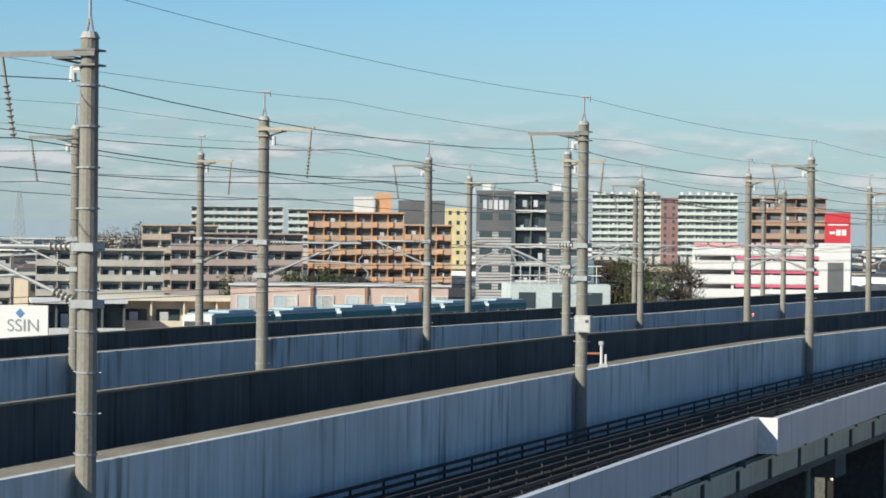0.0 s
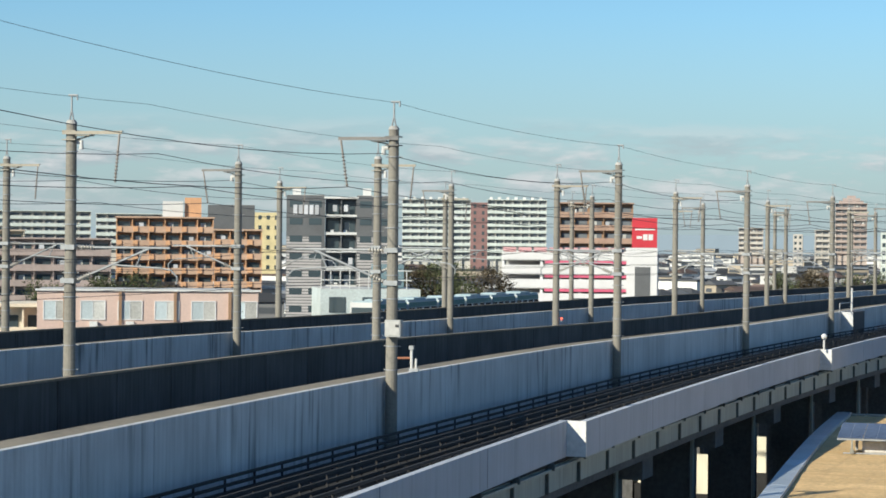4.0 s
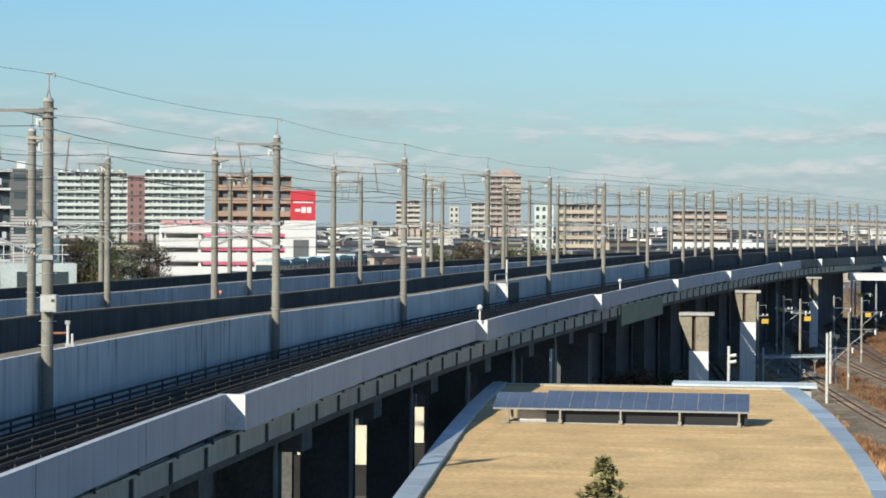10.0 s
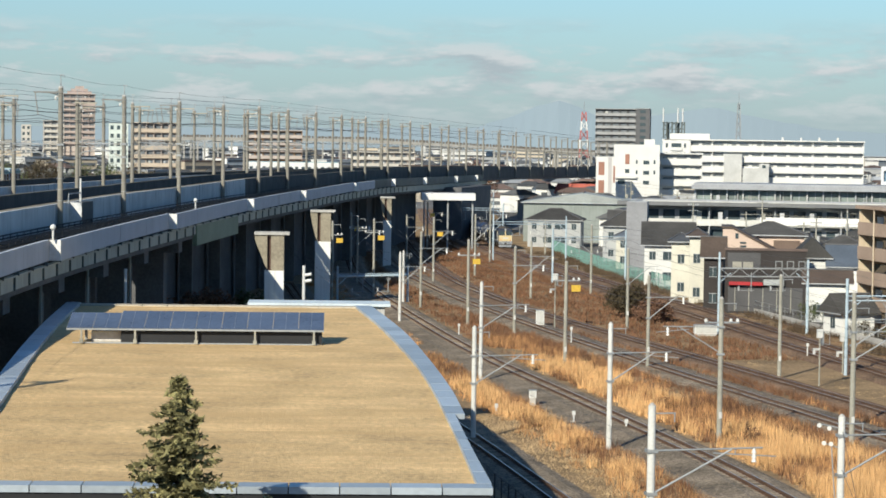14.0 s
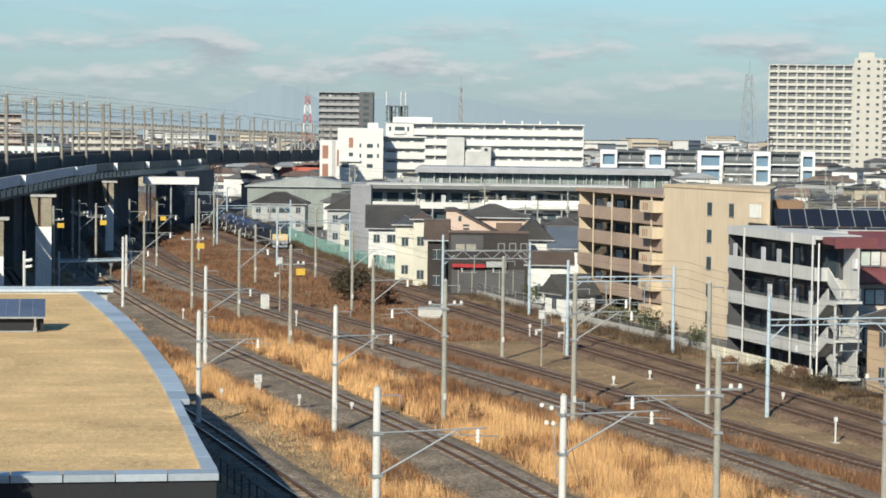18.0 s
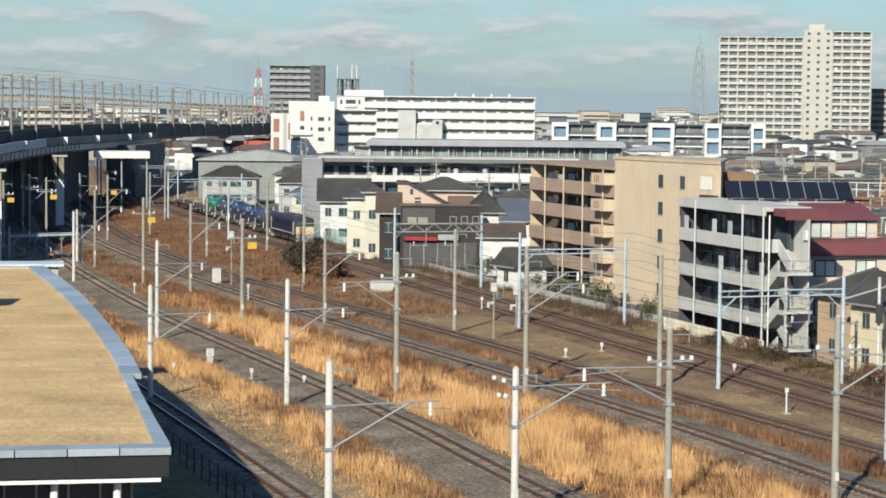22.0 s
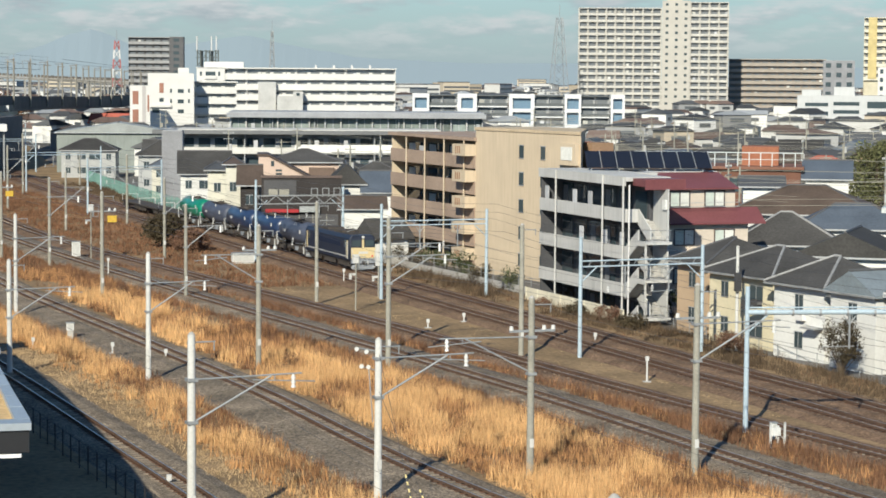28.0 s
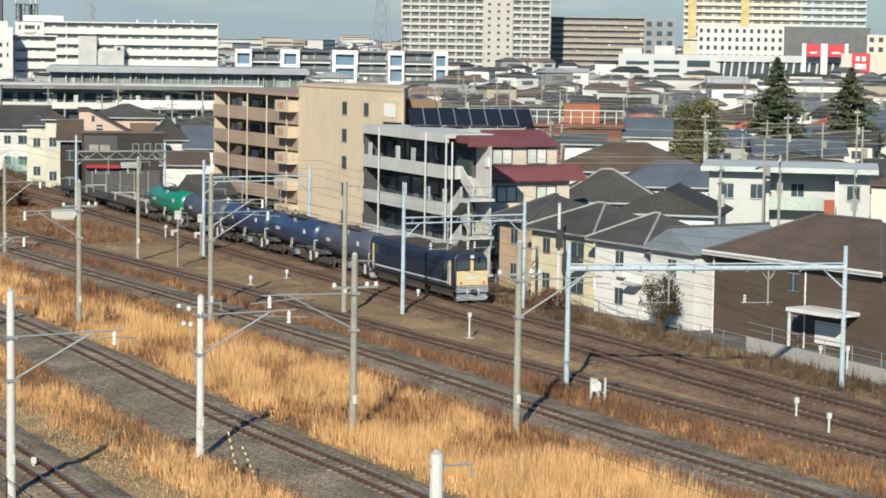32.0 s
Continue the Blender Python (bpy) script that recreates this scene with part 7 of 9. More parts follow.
t = house("house", facing((69.1, 143.0), (73.7, 127.3)), 16.0, 10, 5.7, 2.8, mat("umber_wall", (0.09, 0.066, 0.051), 0.85, vary=0.12), ROOFS[1], "large umber-walled house with brown hipped roof", wins=1)
part("downpipe", tubes(((0.1, -0.08, 0), (0.1, -0.08, 5.6), 0.06), n=6), WHITEP, t)
part("downpipe", tubes(((9.2, -0.08, 0), (9.2, -0.08, 5.6), 0.06), n=6), WHITEP, t)
part("porch_roof", boxes((9.6, 14.2, -2.2, 0.1, 2.7, 2.95)), WHITEP, t, "white-edged porch roof")
part("porch_post", boxes((9.7, 9.85, -2.1, -1.95, 0, 2.7)), WHITEP, t)
part("white_panel", boxes((10.2, 12.6, -0.08, 0.005, 0.5, 2.0)), WHITEP, t, "white panel")
part("gable_trim", boxes((-0.6, 16.6, -0.62, -0.56, 5.5, 5.85)), WHITEP, t)
t = house("house", facing((76.0, 124.5), (79.5, 112)), 13, 9, 5.6, 2.2, WALLS[0], ROOFS[1], "white house with brown roof", wins=3)
t, w = facade_thing("flat_roof_house", (86.8, 181.0), (99.0, 174.2), "white flat-roofed house with a deep balcony", "house")
for x0, x1, y0 in ((0, w * 0.38, 0), (w * 0.38 + 0.002, w * 0.8 - 0.002, 2.0), (w * 0.8, w, 0.6)):
    part("wall", boxes((x0, x1, y0, 9, -0.05, 8.8)), mat("off_white_render", (0.46, 0.47, 0.455), 0.8, vary=0.06), t)
part("roof", boxes((-0.7, w + 0.7, -1.2, 9.6, 8.95, 9.4)), mat("pale_fascia", (0.47, 0.50, 0.49), 0.6), t, "pale overhanging flat roof")
part("balcony", boxes((w * 0.38, w * 0.8, 0.2, 2.0, 5.6, 5.8), (w * 0.38, w * 0.72, 0.2, 0.3, 5.8, 6.8)), mat("pale_green_glass_rail", (0.40, 0.46, 0.42), 0.3), t)
part("brick_panel", boxes((w * 0.72, w * 0.8, 0.1, 0.3, 5.2, 6.6)), mat("brick_red", (0.33, 0.10, 0.06)), t)
for x in (1.6, 4.2, w * 0.55, w * 0.9):
    y = 2.0 if w * 0.38 < x < w * 0.8 else (0.6 if x > w * 0.8 else 0.0)
    part("window", boxes((x - 0.55, x + 0.55, y - 0.05, y + 0.02, 6.6, 7.8)), GLASS, t)
    part("window_frame", boxes((x - 0.65, x + 0.65, y - 0.1, y + 0.01, 7.81, 7.9), (x - 0.65, x + 0.65, y - 0.14, y + 0.01, 6.5, 6.59), (x - 0.03, x + 0.03, y - 0.08, y - 0.052, 6.6, 7.8)), FRAME, t)
part("post", boxes((w * 0.8 - 0.2, w * 0.8 + 0.1, 0.1, 0.6, 0, 8.8)), WHITE, t)
t = house("house", facing((73.5, 170.5), (80.5, 166)), 8, 8, 6.2, 2.0, WALLS[0], ROOFS[0], "white gabled house with dark roof", hip=False, along_x=False, wins=2)
house("house", facing((84.8, 214), (97.8, 207)), 14.8, 11, 6.9, 2.7, WALLS[0], ROOFS[1], "wide white house with dark brown hipped roof", wins=4)
house("house", facing((95.5, 198), (106.5, 192)), 12.5, 9, 5.4, 2.0, WALLS[0], ROOFS[0], "white house with charcoal hipped roof", wins=3)
house("house", facing((104.5, 218), (113.0, 213)), 9.5, 9, 6.2, 1.8, WALLS[0], ROOFS[2], "white house with slate hipped roof", wins=3)
house("house", facing((77.5, 194), (86.5, 190.5)), 9.6, 8.5, 5.3, 2.8, WALLS[0], ROOFS[0], "house with steep charcoal hipped roof and pale ridge", wins=2, ridge=RIDGE)
house("house", facing((88.0, 203.5), (98.0, 199.5)), 10.5, 7, 6.0, 2.3, WALLS[0], ROOFS[3], "house with wide blue-black hipped roof", wins=3)
house("house", facing((95.6, 237), (99.6, 235.5)), 4.3, 7, 8.4, 1.0, WALLS[0], ROOFS[2], "narrow white house with grey gabled roof", hip=False, wins=2)
house("house", facing((112.0, 257.4), (116.8, 255.2)), 5.2, 8, 8.2, 2.2, WALLS[0], ROOFS[3], "white house with blue-grey roof beside the brick house", hip=False, wins=1)
for a in ((83, 196, 7), (94, 205, 7), (99, 239, 6), (119, 258, 6)):
    keep(*a)
for a in ((89, 218, 10), (100, 201, 9), (111, 220, 8)):
    keep(*a)
t, w = facade_thing("brick_house", (100, 262.8), (111.5, 257.8), "red brick house with railed roof terrace", "house")
part("wall", boxes((0, w, 0, 10, -0.05, 9.6)), mat("brick_red_wall", (0.15, 0.072, 0.05), 0.85), t)
part("penthouse", boxes((w * 0.42, w * 0.78, 3, 8, 9.6, 12.0)), mat("brick_orange", (0.30, 0.12, 0.07), 0.85), t)
RAILP = mat("pale_blue_terrace_rail", (0.56, 0.61, 0.62), 0.5)
part("terrace_slab", boxes((-8, w + 0.4, -0.6, 10.2, 9.3, 9.65)), mat("brown_slab", (0.20, 0.10, 0.07)), t)
for i in range(15):
    part("rail_post", boxes((-7.8 + i * 1.4, -7.7 + i * 1.4, -0.5, -0.42, 9.6, 11.4)), RAILP, t)
part("rail", boxes((-7.9, w + 0.3, -0.5, -0.44, 11.3, 11.4), (-7.9, w + 0.3, -0.5, -0.44, 10.5, 10.56)), RAILP, t)
part("window", boxes((w * 0.3, w * 0.75, -0.05, 0.01, 6.5, 8.2)), GLASS, t)
for a in ((66, 160, 11), (69, 150, 10), (75, 137, 15), (92, 178, 14), (77, 168, 9), (106, 262, 15), (80, 118, 12)):
    keep(*a)
# white-framed dark flats in a row
FRAMEW = mat("white_portal_frame", (0.60, 0.61, 0.62), 0.6, vary=0.03)
DARKB = mat("dark_balcony_front", (0.10, 0.11, 0.115), 0.5)
row = [(152.7, 631.8), (157.4, 630.7), (165.2, 628.7), (170.6, 627.2), (179.4, 624.7), (186.5, 622.7), (194.7, 620.2), (199.2, 618.7), (207.2, 616.1), (211.0, 614.8)]
for i in (1, 3, 5, 7):
    ff = flats("framed_flats", row[i], row[i + 1], 11, 14.9, 5, 2, mat("grey_wall", (0.32, 0.33, 0.34)), DARKB, "low dark-fronted flats between white frames", seed=40 + i, clutter=0.4, rail_h=1.0)
    fw = math.dist(row[i], row[i + 1])
    for f in range(1, 5):
        part("white_slab", boxes((0.1, fw - 0.1, -0.12, -0.01, f * 2.9 - 0.25, f * 2.9 + 0.12)), FRAMEW, ff, "white balcony edge")
for i in (0, 2, 4, 6, 8):
    t, w = facade_thing("portal_frame", (row[i][0], row[i][1] - 1.0), (row[i + 1][0], row[i + 1][1] - 1.0), "white portal frame bay of low flats")
    e = 1.1 if w > 5 else 0.7
    part("frame", boxes((0, e, 0, 3, 0, 15.2), (w - e, w, 0, 3, 0, 15.2), (e, w - e, 0, 3, 14.0, 15.2), (e, w - e, 0, 3, 10.0, 11.0), (e, w - e, 0, 3, 5.6, 6.6)), FRAMEW, t)
    part("glazing", boxes((e, w - e, 1.2, 1.4, 0, 14.0)), mat("blue_glazing", (0.14, 0.22, 0.30), 0.2), t)
    part("core", boxes((0.2, w - 0.2, 3.0, 11, 0, 14.6)), mat("grey_wall", (0.32, 0.33, 0.34)), t)
# tall tower
TALLW = mat("pale_tower_wall", (0.43, 0.41, 0.37), 0.85, vary=0.06)
TALLR = mat("pale_tower_rail", (0.49, 0.475, 0.44), 0.8)
flats("tall_tower", (318.7, 993.1), (354.4, 981.0), 20, 51.6, 17, 9, TALLW, TALLR, "tall pale tower of flats with gridded balconies", seed=50, shown=16, clutter=0.1, rail_h=1.0, fin_w=0.32)
t = block("tall_tower", (354.5, 980.2), (366.6, 975.8), 20, 54.8, "plain central shaft of the tall tower", TALLW, 17, 3, win_w=0.3, win_h=0.35)
roof_box(t, 2, 9, 4, 12, 54.8, 57.5, TALLW)
flats("tall_tower", (366.7, 976.4), (382.8, 970.2), 20, 54.3, 18, 4, TALLW, TALLR, "tall pale tower of flats with gridded balconies", seed=51, shown=17, clutter=0.1, rail_h=1.0, fin_w=0.32)
DKT = mat("taupe_wall", (0.22, 0.185, 0.16), 0.8)
flats("taupe_flats", (400.9, 1014.7), (443.1, 997.0), 14, 29.0, 10, 12, DKT, mat("taupe_rail", (0.34, 0.30, 0.26)), "wide taupe block of flats with rows of balconies", seed=52, shown=9, fin_every=3, clutter=0.05)
block("grey_tower", (384.8, 868.6), (396.5, 863.3), 14, 27.4, "grey glazed office block", mat("mid_grey_panel", (0.24, 0.245, 0.26)), 7, 3)
block("white_office", (400.8, 850.3), (432.3, 834.7), 16, 24.8, "white office block with square windows", WHITEW, 4, 12, win_w=0.45, win_h=0.5, zlow=11)
block("dark_hall", (427.7, 825.8), (457.8, 809.5), 16, 25.2, "dark slate hall with shallow roof", SLATE)
MALLW = mat("mall_white_cladding", (0.46, 0.47, 0.475), 0.7, vary=0.05, streak=0.1)
t = block("white_mall", (355.6, 826.8), (439.5, 785.4), 25, 13.4, "long white mall building with dark glazed front", MALLW, 0, 0)
roof_box(t, 1.5, 9, 3, 12, 13.4, 15.6, MALLW)
roof_box(t, 14, 22, 4, 14, 13.4, 16.8, MALLW)
for x0, x1, z0, z1 in ((3, 12, 9.2, 10.6), (14, 24, 9.6, 11.0), (14, 24, 6.4, 7.8), (27, 36, 8.6, 11.2), (27, 36, 4.6, 7.0), (3, 12, 5.6, 7.2)):
    part("window_strip", boxes((x0, x1, -0.06, 0.02, z0, z1)), GLASS, t)
part("glazed_front", boxes((40, 91, -0.05, 0.02, 3.0, 11.0)), mat("dark_mall_glazing", (0.06, 0.07, 0.08), 0.3, vary=0.2), t, "dark glazed front")
part("fascia", boxes((38.5, 93, -1.2, -0.02, 11.0, 13.6)), MALLW, t, "white fascia")
for i in range(17):
    part("rib", slant_bar(40.5 + i * 3.0, 41.3 + i * 3.0, 0.9, 3.0, 11.0), MALLW, t)
for p0, p1, z0, z1 in (((418.7, 789.5), (423.7, 787), 13.5, 18.2), ((426.0, 785.7), (431.7, 782.6), 13.5, 18.2)):
    t, w = facade_thing("red_sign", p0, p1, "red sign panel in a white gabled frame", "sign")
    part("panel", boxes((0, w, 0, 0.4, z0, z1)), REDP, t)
    part("frame", boxes((-1.6, -0.05, 0, 0.6, 0, z1 + 0.4), (w + 0.05, w + 1.4, 0, 0.6, 0, z1 + 0.4)), WHITEP, t)
    part("mark", boxes((w * 0.25, w * 0.75, -0.08, -0.005, z0 + 1.2, z0 + 1.9)), WHITEP, t)
t, w = facade_thing("red_sign", (425.1, 764.8), (431.0, 761.5), "square red sign board with white marks", "sign")
part("board", boxes((0, w, 0, 0.6, 8.0, 15.2)), REDP, t)
part("mark", boxes((1.2, 5.4, -0.08, -0.005, 9.2, 11.2)), WHITEP, t)
part("mark", boxes((1.4, 2.9, -0.08, -0.005, 12.2, 14.0)), WHITEP, t)
part("mark", boxes((3.7, 5.2, -0.08, -0.005, 12.2, 14.0)), WHITEP, t)
part("post", boxes((-4, w + 6, 0.7, 8, 0, 15.0)), mat("pale_pink_render", (0.60, 0.51, 0.44)), t)
block("pink_office", (433.2, 768.0), (445, 761), 14, 22.2, "pale pink office block", PINKW, 6, 4)
YEL = mat("ochre_render", (0.50, 0.41, 0.20), 0.8)
ot = flats("ochre_tower", (459.0, 989.7), (508.7, 965.1), 16, 48.8, 15, 12, mat("cream_tower_wall", (0.50, 0.46, 0.35), 0.8), mat("cream_tower_rail", (0.60, 0.57, 0.47), 0.8), "cream tower of flats with ochre strips", seed=55, shown=9, fin_every=4, clutter=0)
for x in (2.0, 27.0):
    part("ochre_strip", boxes((x, x + 4.0, -0.3, 0.01, 20, 48.9)), YEL, ot, "ochre wall strip")
flats("grey_green_tower", (508.7, 965.1), (535.3, 950.6), 16, 45.4, 14, 6, mat("grey_green_wall", (0.40, 0.44, 0.44)), mat("grey_green_rail", (0.48, 0.52, 0.52)), "grey-green tower of flats", seed=56, shown=8, clutter=0)


def lattice_mast(x, y, h, w, label, colours):
    t = thing("radio_mast", pose(x, y, 0), label, "mast")
    n = 9
    for i in range(n):
        z0, z1 = h * i / n, h * (i + 1) / n
        a, b = w * (1 - 0.75 * i / n) / 2, w * (1 - 0.75 * (i + 1) / n) / 2
        bm = bmesh.new()
        for sx, sy in ((1, 1), (1, -1), (-1, -1), (-1, 1)):
            tube(bm, (sx * a, sy * a, z0), (sx * b, sy * b, z1), 0.16, n=4)
        for s in (1, -1):
            tube(bm, (-a, s * a, z0), (b, s * b, z1), 0.09, n=4)
            tube(bm, (a, s * a, z0), (-b, s * b, z1), 0.09, n=4)
            tube(bm, (s * a, -a, z0), (s * b, b, z1), 0.09, n=4)
        part("section", bm, colours[i % len(colours)], t)["kind"] = "stuff"
    part("antenna", tubes(((0, 0, h), (0, 0, h * 1.12), 0.12), n=5), STEEL, t)


lattice_mast(97, 894.7, 33, 6, "faded red and white lattice radio mast", (mat("faded_red_paint", (0.40, 0.13, 0.12), 0.7), WHITE))
lattice_mast(209.7, 1181.5, 43, 4, "grey lattice radio mast", (STEEL,))
lattice_mast(297.4, 954.6, 46, 9, "grey lattice radio mast with broad feet", (STEEL,))
t = thing("aerial_frame", pose(102.9, 694, 0), "dark steel aerial frame with panels and white rods", "aerial")
for x in (-1.6, 1.6):
    part("post", boxes((x - 0.35, x + 0.35, -0.35, 0.35, -0.05, 27.2)), HANGER, t)
for z in (22.6, 25.2, 27.2):
    part("platform", boxes((-3.3, 3.3, -1.8, 1.8, z, z + 0.18)), HANGER, t)
for x in (-3.2, -2.3, -0.6, 0.6, 2.4, 3.2):
    part("aerial_panel", boxes((x - 0.22, x + 0.22, -1.9, -1.7, 22.9, 27.6)), GREYGREEN, t)
for x0, x1 in ((-3.2, 0.0), (0.0, 3.2)):
    part("brace", tubes(((x0, -1.6, 22.7), (x1, -1.6, 27.2), 0.1), ((x1, -1.6, 22.7), (x0, -1.6, 27.2), 0.1), n=5), HANGER, t)
for x in (-3.1, 1.4, 2.9):
    part("rod", tubes(((x, 0, 27.2), (x, 0, 31.8), 0.22), n=6), PORCELAIN, t, "white aerial rod")
lattice_mast(-798, 1269, 46, 8, "grey lattice pylon far off", (STEEL,))
house("house", pose(66.5, 690, 0, 0, 0, -20), 11, 8, 5.2, 3.0, WALLS[3], ROOFS[4], "low house with a faded red tiled roof", hip=False, wins=2, small=True)
keep(71, 694, 7)
# pale canopy under the far bend
t = thing("platform_canopy", pose(15.8, 428, 0), "white flat canopy over the far track", "canopy")
part("roof", boxes((0, 10.2, 0, 7, 9.5, 10.8)), WHITEP, t)
for x in (0.5, 5.0, 9.7):
    part("post", boxes((x - 0.15, x + 0.15, 1, 1.3, 0, 9.5)), STEEL, t)

t = thing("track_hut", pose(31.0, 562, 0), "small white hut beside the far track", "hut")
part("wall", boxes((0, 2.9, 0, 3, -0.05, 3.0)), WHITEP, t)
part("roof", boxes((-0.2, 3.1, -0.2, 3.2, 3.0, 3.2)), ROOFBOX, t)
part("door", boxes((1.8, 2.5, -0.04, -0.004, 0.05, 2.0)), DARK, t)

# ------------------------------------------------------------ the rest of the town
def free(x, y, r):
    return all((x - a) ** 2 + (y - b) ** 2 > (r + c) ** 2 for a, b, c in KEEP_OUT)


rnd = random.Random(77)
kinds = []
for i, (wl, rf, hip, ax) in enumerate(((0, 0, True, True), (1, 1, True, True), (0, 2, False, True), (2, 0, True, True), (0, 3, False, False), (1, 0, False, True),
                                       (3, 1, True, True), (0, 1, True, False), (2, 3, False, True), (0, 4, True, True), (1, 2, True, False), (0, 0, False, False))):
    word = ("white", "cream", "grey", "tan", "brown")[wl]
    rword = ("charcoal", "brown", "slate-grey", "blue-grey", "red")[rf]
    kinds.append((word, rword, wl, rf, hip, ax))
built = {}
spots = []
for ring in range(4000):
    y = 150 + 300 * rnd.random() ** 1.2
    x = rnd.uniform(SIDE(min(y, 680)) + 16, 0.66 * y + 20)
    if x > 0.66 * y + 15 or not free(x + 4, y + 4, 6.5):
        continue
    KEEP_OUT.append((x + 4, y + 4, 5.2))
    spots.append((x, y))
    if len(spots) > 130:
        break
for ring in range(3000):
    y = 235 + 300 * rnd.random()
    x = rnd.uniform(-0.64 * y - 10, -95)
    if not free(x + 4, y + 4, 6.5):
        continue
    KEEP_OUT.append((x + 4, y + 4, 5.2))
    spots.append((x, y))
    if len(spots) > 145:
        break
for x, y in spots:
    k = rnd.randrange(len(kinds))
    word, rword, wl, rf, hip, ax = kinds[k]
    m = pose(x, y, 0, 0, 0, rnd.choice((-28, -20, -35, 55, 60, -25, 5, -62)) + rnd.uniform(-4, 4))
    if k in built:
        copy_thing(built[k], m)
    else:
        built[k] = house("house", m, rnd.uniform(8, 11), rnd.uniform(7, 9), rnd.uniform(5.2, 6.2), rnd.uniform(1.6, 2.4), WALLS[wl], ROOFS[rf],
                         "%s two-storey house with %s %s roof" % (word, rword, "hipped" if hip else "gabled"), hip=hip, along_x=ax, group="town houses", wins=2, small=True)

FARW = [mat("far_white_walls", (0.60, 0.595, 0.575), 0.85, vary=0.05, island=0.25), mat("far_cream_walls", (0.42, 0.36, 0.28), 0.85, vary=0.05, island=0.3), mat("far_grey_walls", (0.24, 0.245, 0.25), 0.85, vary=0.05, island=0.35)]
FARR = [mat("far_charcoal_roofs", (0.07, 0.074, 0.08), 0.8, vary=0.05, island=0.45), mat("far_brown_roofs", (0.13, 0.092, 0.078), 0.8, vary=0.05, island=0.5), mat("far_pale_roofs", (0.30, 0.315, 0.33), 0.7, vary=0.05, island=0.35)]
FARG = mat("far_town_windows", (0.09, 0.10, 0.11), 0.4)
walls_, roofs_ = [([], []) for _ in range(3)], [([], []) for _ in range(3)]
gv, gf = [], []


def far_box(vs, fs, x, y, w, d, z0, z1, ang):
    c, s = math.cos(ang), math.sin(ang)
    k = len(vs)
    for z in (z0, z1):
        for a, b in ((-w, -d), (w, -d), (w, d), (-w, d)):
            vs.append((x + (a * c - b * s) / 2, y + (a * s + b * c) / 2, z))
    fs += [(k + 4, k + 5, k + 6, k + 7), (k, k + 1, k + 5, k + 4), (k + 1, k + 2, k + 6, k + 5), (k + 2, k + 3, k + 7, k + 6), (k + 3, k, k + 4, k + 7)]


made = 0
for i in range(9000):
    y = 420 + 2400 * rnd.random() ** 1.7
    x = rnd.uniform(-0.68 * y, 0.68 * y)
    if y < 1300 and VX(y) - 60 < x < VX(y) + 16:
        continue
    if y < 680 and -80 < x < SIDE(y) + 14:
        continue
    if not free(x, y, 7 if y < 900 else 4):
        continue
    if y < 900:
        KEEP_OUT.append((x, y, 1.5 + 2.5 * rnd.random()))
    ang = rnd.choice((0.1, -0.4, 0.9, 0.5)) + rnd.uniform(-.1, .1)
    big = rnd.random() < 0.05
    w, d = (rnd.uniform(14, 20) * (1 + 0.6 * (y > 900)), rnd.uniform(9, 12)) if big else (rnd.uniform(7, 11), rnd.uniform(6, 9))
    h = rnd.uniform(8.0, 10.5) if big else rnd.choice((3.2, 5.2, 5.6, 6.0, 6.4, 8.4))
    if big and y > 1300:
        h = rnd.uniform(9, 16)
    wv, wf_ = walls_[rnd.choice((0, 0, 0, 0, 1, 2)) if not big else rnd.choice((0, 0, 1))]
    rv, rf_ = roofs_[rnd.choice((0, 0, 0, 0, 1, 2))]
    far_box(wv, wf_, x, y, w, d, 0, h, ang)
    if big:
        far_box(rv, rf_, x, y, w + 0.4, d + 0.4, h, h + 0.5, ang)
        for f in range(int(h / 3)):
            far_box(gv, gf, x, y, w * 0.94, d + 0.3, 1.0 + 3 * f, 2.4 + 3 * f, ang)
    else:
        c, s = math.cos(ang), math.sin(ang)
        hipf, pit = rnd.choice((0.35, 0.5, 1.0, 1.06)), rnd.uniform(0.9, 1.9)
        if rnd.random() < 0.3:
            far_box(wv, wf_, x + c * w * 0.55, y + s * w * 0.55, w * 0.5, d * 0.7, 0, h * rnd.uniform(0.5, 1.25), ang)
        k = len(rv)
        for a, b, z in ((-w - 1, -d - 1, h), (w + 1, -d - 1, h), (w + 1, d + 1, h), (-w - 1, d + 1, h), (-w * hipf, 0, h + pit), (w * hipf, 0, h + pit)):
            rv.append((x + (a * c - b * s) / 2, y + (a * s + b * c) / 2, z))
        rf_ += [(k, k + 1, k + 5, k + 4), (k + 2, k + 3, k + 4, k + 5), (k + 1, k + 2, k + 5), (k + 3, k, k + 4)]
        far_box(gv, gf, x, y, w * 0.5, d + 0.14, h - 2.3, h - 1.1, ang)
        far_box(gv, gf, x, y, w + 0.14, d * 0.4, h - 2.3, h - 1.1, ang)
    made += 1
    if made > 3600:
        break
